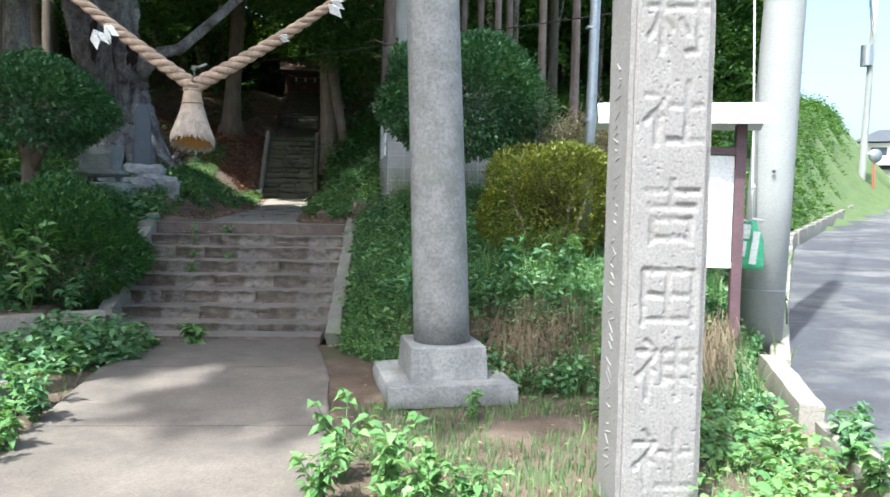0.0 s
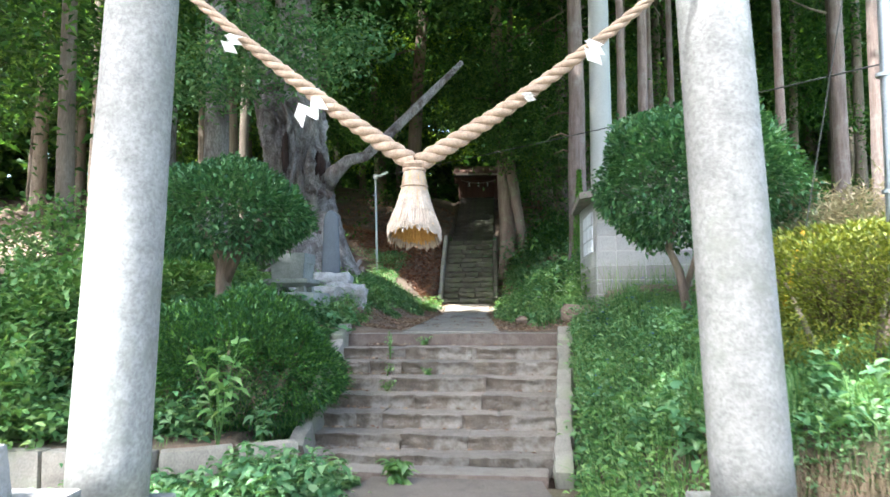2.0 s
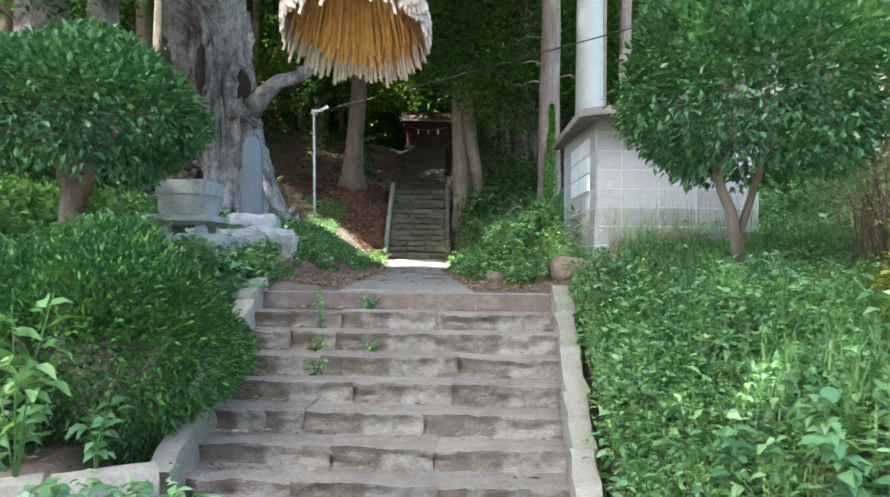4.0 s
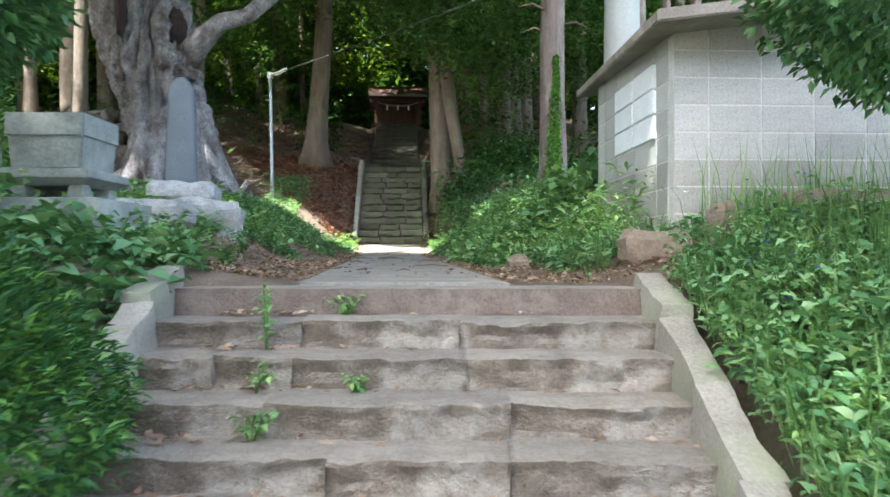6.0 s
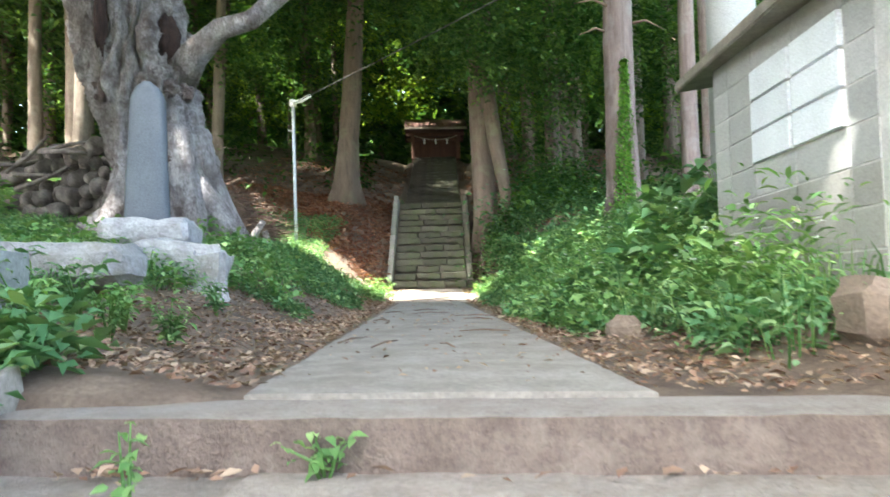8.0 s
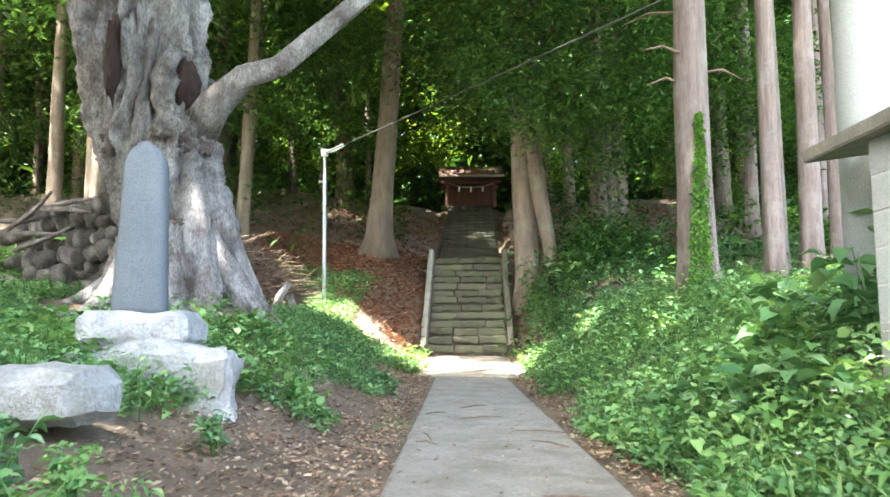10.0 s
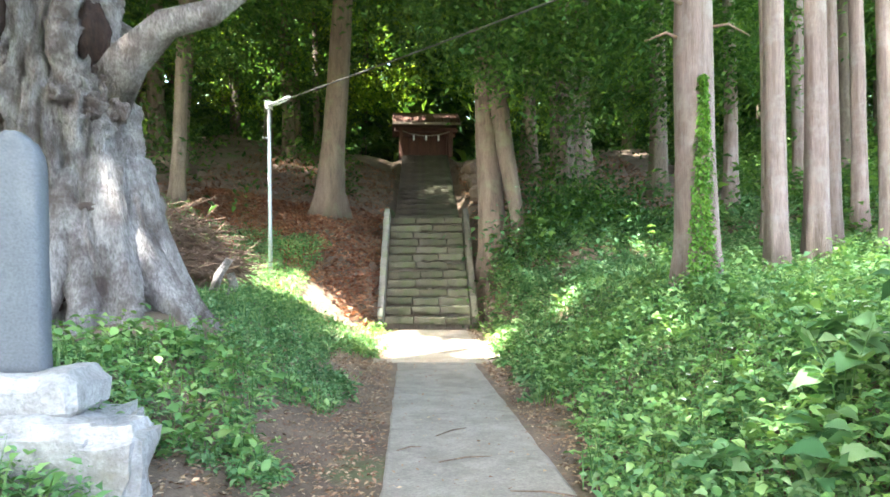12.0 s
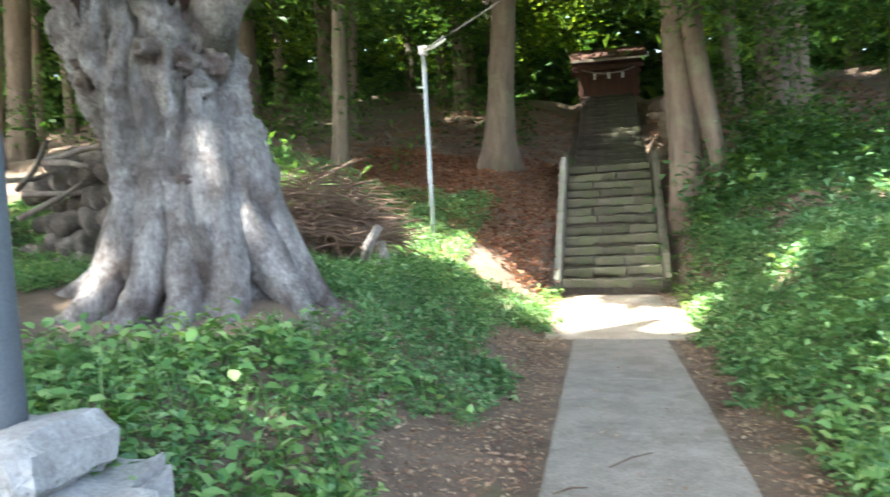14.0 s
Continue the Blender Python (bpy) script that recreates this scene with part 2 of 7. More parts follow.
L_TOPI = leafy("topiary_leaves", (0.042, 0.125, 0.058), (0.075, 0.20, 0.088), (0.18, 0.32, 0.165), 0.25, 0.42)
L_HEDGE = leafy("yew_needles", (0.027, 0.095, 0.038), (0.048, 0.145, 0.052), (0.15, 0.31, 0.07), 0.3, 0.5)
L_AZALEA = leafy("azalea_leaves", (0.10, 0.125, 0.025), (0.19, 0.23, 0.04), (0.36, 0.36, 0.07), 0.3, 0.5)
L_WEED = leafy("weed_leaves", (0.075, 0.195, 0.095), (0.145, 0.30, 0.155), (0.30, 0.45, 0.27), 0.36)
# Lighter copy of the weed leaves, the sun's brightness mixed into its greens.
L_WEED_LIT = leafy("lit_weed_leaves", (0.11, 0.25, 0.095), (0.19, 0.36, 0.145), (0.34, 0.50, 0.24), 0.38)
L_GRASS = leafy("grass_blades", (0.07, 0.18, 0.07), (0.13, 0.26, 0.10), (0.26, 0.38, 0.18), 0.38)
L_IVY = leafy("ivy_leaves", (0.05, 0.15, 0.03), (0.11, 0.26, 0.05), (0.20, 0.36, 0.08), 0.3)
L_DRY = leafy("dry_grass", (0.10, 0.075, 0.052), (0.17, 0.135, 0.10), (0.27, 0.225, 0.17), 0.2, 0.9)
L_LITTER = leafy("fallen_leaves", (0.17, 0.09, 0.065), (0.31, 0.205, 0.16), (0.48, 0.37, 0.30), 0.1, 0.9)
L_REDLEAF = leafy("red_brown_fallen_leaves", (0.16, 0.06, 0.035), (0.30, 0.13, 0.085), (0.46, 0.27, 0.20), 0.1, 0.9)
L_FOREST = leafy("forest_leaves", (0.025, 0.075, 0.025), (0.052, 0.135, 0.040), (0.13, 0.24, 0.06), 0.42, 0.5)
L_BOUGH = leafy("mid_forest_leaves", (0.035, 0.10, 0.03), (0.07, 0.17, 0.05), (0.16, 0.28, 0.08), 0.42, 0.5)
L_PALEDRY = leafy("pale_dry_stalks", (0.36, 0.29, 0.22), (0.50, 0.43, 0.34), (0.64, 0.58, 0.48), 0.2, 0.9)
L_CEDAR = leafy("cedar_foliage", (0.022, 0.060, 0.022), (0.040, 0.095, 0.032), (0.085, 0.15, 0.05), 0.35, 0.6)
# Pale tone that carries the sunlight on bare soil at the path's end.
M_SUNGROUND = surface("sun_pale_trodden_ground", (0.44, 0.38, 0.31), (0.28, 0.23, 0.18), (0.20, 0.14, 0.10), 3.5, 55, 0.95, 0.6, spot_at=0.66, vary=0, bump_dist=0.02)
# Light copy of the forest leaves, with sunshine put into the colour.
L_BRIGHT = leafy("leaves_coloured_sunlit", (0.09, 0.20, 0.03), (0.18, 0.33, 0.05), (0.32, 0.46, 0.08), 0.55, 0.5)


def soil():
    m = bpy.data.materials.new("forest_soil")
    m.use_nodes = True
    nt = m.node_tree
    b = nt.nodes["Principled BSDF"]
    col = ramp(nt, noise_tex(nt, 2.2, 9, 0.7), [(0.3, (0.082, 0.062, 0.047)), (0.55, (0.165, 0.125, 0.095)), (0.75, (0.25, 0.20, 0.158))])
    col = mixc(nt, 0.8, col, ramp(nt, noise_tex(nt, 45, 4, 0.7), [(0.3, (0.6, 0.55, 0.5)), (0.7, (1.25, 1.2, 1.15))]), "MULTIPLY")
    moss = ramp(nt, noise_tex(nt, 0.7, 7, 0.65), [(0.58, (0, 0, 0)), (0.72, (1, 1, 1))])
    col = mixc(nt, moss, col, mixc(nt, noise_tex(nt, 30, 4), (0.05, 0.10, 0.03), (0.13, 0.17, 0.07)))
    # grass takes over on the verge above the road
    tcx = nt.nodes.new("ShaderNodeTexCoord")
    sx = nt.nodes.new("ShaderNodeSeparateXYZ")
    nt.links.new(tcx.outputs["Object"], sx.inputs[0])
    mr = nt.nodes.new("ShaderNodeMapRange")
    mr.inputs[1].default_value, mr.inputs[2].default_value = 4.5, 8.0
    nt.links.new(sx.outputs[0], mr.inputs[0])
    col = mixc(nt, mr.outputs[0], col, mixc(nt, noise_tex(nt, 3, 8), (0.05, 0.09, 0.03), (0.13, 0.175, 0.07)))
    nt.links.new(col, b.inputs["Base Color"])
    b.inputs["Roughness"].default_value = 0.97
    bp = nt.nodes.new("ShaderNodeBump")
    bp.inputs["Strength"].default_value, bp.inputs["Distance"].default_value = 0.7, 0.03
    nt.links.new(noise_tex(nt, 25, 8, 0.75), bp.inputs["Height"])
    nt.links.new(bp.outputs[0], b.inputs["Normal"])
    return m


M_SOIL = soil()

# ---------------------------------------------------------------- mesh helpers
rng = np.random.default_rng(7)


def arr_mesh(name, V, F):
    """A mesh from arrays of corners and equal-sided faces."""
    V, F = np.asarray(V, np.float32), np.asarray(F, np.int32)
    me = bpy.data.meshes.new(name)
    k = F.shape[1]
    me.vertices.add(len(V))
    me.vertices.foreach_set("co", V.ravel())
    me.loops.add(F.size)
    me.loops.foreach_set("vertex_index", F.ravel())
    me.polygons.add(len(F))
    me.polygons.foreach_set("loop_start", np.arange(0, F.size, k, dtype=np.int32))
    me.polygons.foreach_set("loop_total", np.full(len(F), k, np.int32))
    me.update(calc_edges=True)
    return me


def smooth(me, on=True):
    me.polygons.foreach_set("use_smooth", [on] * len(me.polygons))
    return me


def part(name, data, material, parent=None, label=""):
    """Links a bmesh or a mesh as one object under a thing or a part."""
    if isinstance(data, bmesh.types.BMesh):
        me = bpy.data.meshes.new(name)
        data.to_mesh(me)
        data.free()
        data = me
    if not data.materials:
        data.materials.append(material)
    ob = new(name, data)
    if parent:
        ob.parent = parent
    if label:
        ob["label"] = label
    return ob


def thing(name, at=(0, 0, 0), rz=0, label="", category="", group="", kind=""):
    ob = new(name)
    ob.matrix_basis = pose(*at, 0, 0, rz)
    return tagged(ob, label, category, group, kind)


def box(sx, sy, sz, at=(0, 0, 0), bevel=0.0, seg=2, m=None):
    """A box standing on at, bevelled."""
    bm = bmesh.new()
    bmesh.ops.create_cube(bm, size=1, matrix=Matrix.Translation((at[0], at[1], at[2] + sz / 2)) @ Matrix.Diagonal((sx, sy, sz, 1)))
    if bevel:
        bmesh.ops.bevel(bm, geom=bm.edges[:], offset=bevel, segments=seg, profile=0.6, affect="EDGES")
    if m:
        bmesh.ops.transform(bm, matrix=m, verts=bm.verts)
    return bm


def frustum(w0, d0, w1, d1, z0, z1, bevel=0.0, at=(0, 0)):
    bm = bmesh.new()
    lo = [bm.verts.new((at[0] + sx * w0 / 2, at[1] + sy * d0 / 2, z0)) for sx, sy in ((-1, -1), (1, -1), (1, 1), (-1, 1))]
    hi = [bm.verts.new((at[0] + sx * w1 / 2, at[1] + sy * d1 / 2, z1)) for sx, sy in ((-1, -1), (1, -1), (1, 1), (-1, 1))]
    bm.faces.new(lo[::-1]), bm.faces.new(hi)
    for i in range(4):
        bm.faces.new((lo[i], lo[(i + 1) % 4], hi[(i + 1) % 4], hi[i]))
    if bevel:
        bmesh.ops.bevel(bm, geom=bm.edges[:], offset=bevel, segments=2, profile=0.6, affect="EDGES")
    return bm


def rough_stone(sx, sy, sz, amp=0.02, cell=0.09, seed=0, at=(0, 0, 0), freq=6.0, soft=0.02, front=0.0):
    """A hewn stone: a gridded box with rounded edges and an uneven surface."""
    n = [max(2, min(24, int(round(s / cell)))) for s in (sx, sy, sz)]
    V, F, ids = [], [], {}

    def vid(i, j, k):
        if (i, j, k) not in ids:
            p = Vector(((i / n[0] - 0.5) * sx, (j / n[1] - 0.5) * sy, (k / n[2]) * sz))
            e = [i in (0, n[0]), j in (0, n[1]), k in (0, n[2])]
            if sum(e) > 1:
                c = Vector((0, 0, sz / 2))
                for ax in range(3):
                    if e[ax]:
                        p[ax] -= math.copysign(soft, p[ax] - c[ax])
            q = p * freq + Vector((seed * 3.7, seed * 1.3, seed * 5.1))
            d = Vector((noise.noise(q), noise.noise(q + Vector((31, 7, 3))), noise.noise(q + Vector((5, 53, 19)))))
            d += 0.5 * Vector((noise.noise(q * 2.3), noise.noise(q * 2.3 + Vector((11, 2, 1))), noise.noise(q * 2.3 + Vector((3, 8, 40)))))
            p += d * amp
            if front and j == 0:
                p.y += front * (0.6 * abs(noise.noise(q * 0.5 + Vector((9, 9, 9)))) + 0.55 * abs(noise.noise(q * 1.9 + Vector((2, 9, 4))))) * (1.35 - k / n[2])
            ids[(i, j, k)] = len(V)
            V.append((p.x + at[0], p.y + at[1], p.z + at[2]))
        return ids[(i, j, k)]

    for a, b_, c in ((0, 1, 2), (1, 2, 0), (2, 0, 1)):
        for side in (0, n[c]):
            for i in range(n[a]):
                for j in range(n[b_]):
                    q = []
                    for di, dj in ((0, 0), (1, 0), (1, 1), (0, 1)):
                        k = [0, 0, 0]
                        k[a], k[b_], k[c] = i + di, j + dj, side
                        q.append(vid(*k))
                    F.append(q if side else q[::-1])
    me = smooth(arr_mesh("stone", V, F))
    me.set_sharp_from_angle(angle=radians(38))
    return me


def tube(points, radii, sides=8, lump=0.0, seed=0, freq=1.0, flare=None, cap=True):
    """A tapered limb along points, with an uneven girth."""
    P = [Vector(p) for p in points]
    V, F = [], []
    up = Vector((0.31, 0.9, 0.17)).normalized()
    for i, p in enumerate(P):
        t = (P[min(i + 1, len(P) - 1)] - P[max(i - 1, 0)]).normalized()
        a = (up - t * up.dot(t)).normalized()
        b_ = t.cross(a)
        for k in range(sides):
            an = 2 * math.pi * k / sides
            w = a * math.cos(an) + b_ * math.sin(an)
            r = radii[i]
            if lump:
                r *= 1 + lump * noise.noise((p * 0.6 + w * 1.7) * freq + Vector((seed, seed * 2.1, 0)))
            if flare:
                r *= 1 + flare(i / (len(P) - 1), an)
            V.append(p + w * r)
    for i in range(len(P) - 1):
        for k in range(sides):
            k2 = (k + 1) % sides
            F.append((i * sides + k, i * sides + k2, (i + 1) * sides + k2, (i + 1) * sides + k))
    if cap:
        for i, p in ((0, P[0]), (len(P) - 1, P[-1])):
            c = len(V)
            V.append(p)
            for k in range(sides):
                k2 = (k + 1) % sides
                f = (i * sides + k2, i * sides + k, c, c) if i == 0 else (i * sides + k, i * sides + k2, c, c)
                F.append(f)
    me = bpy.data.meshes.new("limb")
    me.from_pydata([tuple(v) for v in V], [], [f if f[2] != f[3] else f[:3] for f in F])
    return smooth(me)


def join_meshes(name, meshes):
    bm = bmesh.new()
    for me in meshes:
        bm.from_mesh(me)
    out = bpy.data.meshes.new(name)
    bm.to_mesh(out)
    bm.free()
    for me in meshes:
        bpy.data.meshes.remove(me)
    return smooth(out)


def unit(a):
    return a / np.maximum(np.linalg.norm(a, axis=1, keepdims=True), 1e-9)


def leaves(name, P, size, aspect=0.5, pitch=(-0.5, 0.6), fold=0.25, droop=0.15, out=None, out_w=0.6, wide=False, r=None):
    """Many leaves: each a folded blade with a pointed tip. P: bases; size: lengths; out: a direction they tend to."""
    r = r or rng
    N = len(P)
    size = np.broadcast_to(np.asarray(size, float), (N,))[:, None]
    az = r.uniform(0, 2 * np.pi, N)
    pt = r.uniform(pitch[0], pitch[1], N)
    d = np.stack([np.cos(az) * np.cos(pt), np.sin(az) * np.cos(pt), np.sin(pt)], 1)
    if out is not None:
        d = unit(d * (1 - out_w) + out * out_w)
    side = unit(np.cross(d, np.stack([r.normal(0, 0.35, N), r.normal(0, 0.35, N), np.ones(N)], 1)))
    nrm = np.cross(side, d)
    w = size * aspect * 0.5
    lift = nrm * size * fold * aspect
    if wide:
        V = np.stack([P, P + d * size * 0.28 + side * w * 0.95 + lift * 0.8, P + d * size * 0.28 - side * w * 0.95 + lift * 0.8,
                      P + d * size * 0.62 + side * w * 0.8 + lift * 0.5, P + d * size * 0.62 - side * w * 0.8 + lift * 0.5,
                      P + d * size - nrm * size * droop, P + d * size * 0.5], 1).reshape(-1, 3)
        base = (np.arange(N) * 7)[:, None]
        f = np.array([(0, 1, 6), (0, 6, 2), (1, 3, 6), (2, 6, 4), (3, 5, 6), (4, 6, 5)])
        F = (base[:, :, None] + f[None]).reshape(-1, 3)
    else:
        V = np.stack([P, P + d * size * 0.45 + side * w + lift, P + d * size * 0.45 - side * w + lift, P + d * size - nrm * size * droop], 1).reshape(-1, 3)
        base = (np.arange(N) * 4)[:, None]
        F = (base[:, :, None] + np.array([(0, 1, 3), (0, 3, 2)])[None]).reshape(-1, 3)
    return arr_mesh(name, V, F)


def blades(name, P, length, width, bend=0.5, r=None, lean=0.35):
    """Grass: narrow bent blades that rise from P."""
    r = r or rng
    N = len(P)
    L = np.broadcast_to(np.asarray(length, float), (N,))[:, None]
    az = r.uniform(0, 2 * np.pi, N)
    h = np.stack([np.cos(az), np.sin(az), np.zeros(N)], 1)
    s = np.stack([-np.sin(az), np.cos(az), np.zeros(N)], 1)
    k = r.uniform(0.2, 1, N)[:, None] * lean
    z = np.array([[0, 0, 1.0]])
    m1 = P + z * L * 0.55 + h * L * k * 0.5
    tip = P + z * L * (1 - bend * k) + h * L * k * 1.5
    w = s * np.broadcast_to(np.asarray(width, float), (N,))[:, None]
    V = np.stack([P - w, P + w, m1 - w * 0.8, m1 + w * 0.8, tip], 1).reshape(-1, 3)
    F = ((np.arange(N) * 5)[:, None, None] + np.array([(0, 1, 3), (0, 3, 2), (2, 3, 4)])[None]).reshape(-1, 3)
    return arr_mesh(name, V, F)


# ---------------------------------------------------------------- the lie of the land
def sst(a, b_, x):
    t = np.clip((x - a) / (b_ - a), 0, 1)
    return t * t * (3 - 2 * t)


def xc(y):
    """The middle of the way, from the steps up the path to the gate."""
    return np.interp(y, [-20, 0, 2.6, 13, 30, 60], [-0.95, -1.05, -1.2, -2.32, -3.75, -6])


def zc(y):
    """The height of the way."""
    return np.interp(y, [-40, 0.05, 0.051, 2.55, 13, 16.5, 19.6, 21, 29.5, 60], [-0.05, -0.05, 0.0, 1.11, 1.27, 1.55, 3.70, 3.82, 6.75, 9.3])


def edge_off(s):
    """How far the road's left edge bends off its straight line."""
    return np.interp(s, [-30, 0, 3.7, 14, 16, 45, 160], [10.8, 0, -0.37, -1.2, -1.3, 0.45, 0.45])


def road_r(x, y):
    """How far a place lies to the right of the road's left edge, and how far along it."""
    dx, dy = x - 3.9, y + 2.2
    s = dx * 0.56 + dy * 0.828
    return dx * 0.828 - dy * 0.56 - edge_off(s), s


def road_z(s):
    return np.interp(s, [-30, 0, 15, 45, 400], [-0.25, 0.0, 0.38, 1.95, 12])


def H(x, y):
    x, y = np.asarray(x, float), np.asarray(y, float)
    s = x - xc(y)
    nz = 0.05 * np.sin(x * 1.7 + y * 0.9) * np.sin(y * 1.3 - x * 0.6) + 0.03 * np.sin(x * 4.1 + 1) * np.sin(y * 3.7)
    # the upper ground: a hollow way between two banks
    gain_r = np.interp(y, [2.5, 4, 7, 10, 16, 20, 40], [0.32, 0.35, 0.75, 1.0, 1.15, 0.35, 0.3])
    gain_l = np.interp(y, [2.5, 4, 7, 9, 13, 14, 16, 20, 40], [0.25, 0.35, 0.62, 0.88, 0.85, 0.82, 0.80, 0.40, 0.35])
    right = (1.05 * sst(0.75, 2.7, s) + 0.5 * sst(2.7, 8, s)) * gain_r
    left = (1.05 * sst(0.85, 2.6, -s) + np.interp(y, [10.5, 14], [0.55, 2.0]) * sst(2.6, 8, -s)) * gain_l
    hill = np.interp(y, [2.5, 13, 15, 19.5, 30, 60], [1.1, 1.27, 1.4, 3.5, 6.55, 9.3])
    mid = 1 - sst(0.85, 1.3, np.abs(s))
    up = hill * (1 - mid) + zc(y) * mid + np.where(s > 0, right, left) + nz * sst(0.5, 1.2, np.abs(s))
    up = np.where((np.abs(s) < 1.0) & (y > 15.9) & (y < 30), up - 0.25, up)
    # the lower ground
    yf = np.interp(x, [0.2, 0.7, 1.4, 3.7, 6], [-0.1, -0.9, -1.75, -2.75, -3.6])
    w = sst(0.25, 1.3, x)
    ramp_z = np.interp(y, [-0.4, 0.1, 2.6], [-0.05, 0.1, 1.15])
    plat = np.interp(y, [-3, 0, 2.6], [0.5, 0.85, 1.36])
    lo_r = ramp_z * (1 - w) + plat * sst(-0.05, 0.5, y - yf) * w + nz * 0.6
    yw = np.interp(x, [-9, -3.1, -2.1], [-1.0, -0.55, 0.08])
    lo_l = np.where(y > yw, 0.28 + np.clip((y - yw - 1.2) * 0.55, 0, 1.1), -0.05) + nz * 0.3
    cut = (x > -2.62) & (x < 0.27) & (y > 0.0)
    lo_m = np.where(y > 0.0, zc(y) - 0.3, -0.05)
    low = np.where(x > 0.27, lo_r, np.where(x < -2.62, lo_l, np.where(cut, lo_m, -0.05)))
    low = np.where((x <= -2.1) & (x > -2.7) & (y <= 0.1), np.where(y > yw, 0.22, -0.05), low)
    flat = -0.05 + nz * 0.25
    low = np.where((x > 0.1) & (y < yf - 0.05), flat, low)
    k = sst(2.35, 2.85, y)
    land = low * (1 - k) + up * k
    rr, ss = road_r(x, y)
    b_ = sst(-0.15, -1.6 - 1.2 * sst(2, 10, y), rr)
    land = road_z(ss) * (1 - b_) + land * b_ - 0.03 * (1 - b_)
    return land


def at_ground(x, y, dz=0.0):
    return (x, y, float(H(x, y)) + dz)
# ---------------------------------------------------------------- ground, road, paths
def ground():
    def axis(lo, hi, step, far):
        o = far * np.linspace(0, 1, 46)[1:] ** 2.4
        return np.concatenate([(lo - o)[::-1], np.arange(lo, hi + 1e-6, step), hi + o])
    xs, ys = axis(-14, 13, 0.15, 700), axis(-10, 34, 0.15, 700)
    X, Y = np.meshgrid(xs, ys)
    V = np.stack([X, Y, H(X, Y)], -1).reshape(-1, 3)
    nx, ny = len(xs), len(ys)
    i = (np.arange(ny - 1)[:, None] * nx + np.arange(nx - 1)[None]).ravel()
    F = np.stack([i, i + 1, i + nx + 1, i + nx], 1)
    g = part("ground", smooth(arr_mesh("ground", V, F)), M_SOIL)
    return tagged(g, "bare brown soil of a wooded hollow with leaf litter", "ground", kind="structure")


ground()


def strip(name, centre, half, material, label, lift=0.02, n=60, along=(-18, 160)):
    s = np.concatenate([np.linspace(along[0], 40, n), np.linspace(42, along[1], 30)])
    V, F = [], []
    for k in range(7):
        rr = centre + half * (k / 3 - 1) + edge_off(s)
        V.append(np.stack([3.9 + rr * 0.828 + s * 0.56, -2.2 - rr * 0.56 + s * 0.828, road_z(s) + lift + 0.03 * (1 - (k / 3 - 1) ** 2)], 1))
    V = np.stack(V, 1).reshape(-1, 3)
    for i in range(len(s) - 1):
        for k in range(6):
            F.append((i * 7 + k, i * 7 + k + 1, (i + 1) * 7 + k + 1, (i + 1) * 7 + k))
    return tagged(part(name, smooth(arr_mesh(name, V, F)), material), label, "road", kind="structure")


strip("road", 2.42, 2.5, M_ASPHALT, "patched dark asphalt lane with dappled shade")


def slab_path(name, y0, y1, half0, half1, material, label, thick=0.10, joint=1.9, lift=0.0, ground_z=None):
    """A cast path: slabs end to end, each its own piece."""
    root = tagged(thing(name), label, "path", kind="structure")
    n = max(1, round((y1 - y0) / joint))
    for i in range(n):
        a, b_ = y0 + (y1 - y0) * i / n, y0 + (y1 - y0) * (i + 1) / n - 0.008
        bm = bmesh.new()
        rows = []
        for y in np.linspace(a, b_, 9):
            t = (y - y0) / (y1 - y0)
            h = half0 + (half1 - half0) * t
            z = float(zc(y) if ground_z is None else ground_z) + lift
            e = 0.02 * noise.noise((y * 3, 0, 1)), 0.02 * noise.noise((y * 3, 5, 1))
            rows.append([bm.verts.new((float(xc(y)) + sx * h + (e[0] if sx < 0 else e[1]), y, z - dz)) for sx, dz in ((-1, thick), (-1, 0.006), (-0.97, 0), (0.97, 0), (1, 0.006), (1, thick))])
        for r0, r1 in zip(rows, rows[1:]):
            for k in range(5):
                bm.faces.new((r0[k], r0[k + 1], r1[k + 1], r1[k]))
        bm.faces.new(rows[0][::-1]), bm.faces.new(rows[-1])
        bmesh.ops.recalc_face_normals(bm, faces=bm.faces)
        part("slab", bm, material, root)
    return root


slab_path("path_upper", 2.86, 13.0, 0.62, 0.52, M_CONC_UP, "narrow grey concrete path strewn with fallen twigs", lift=0.018)


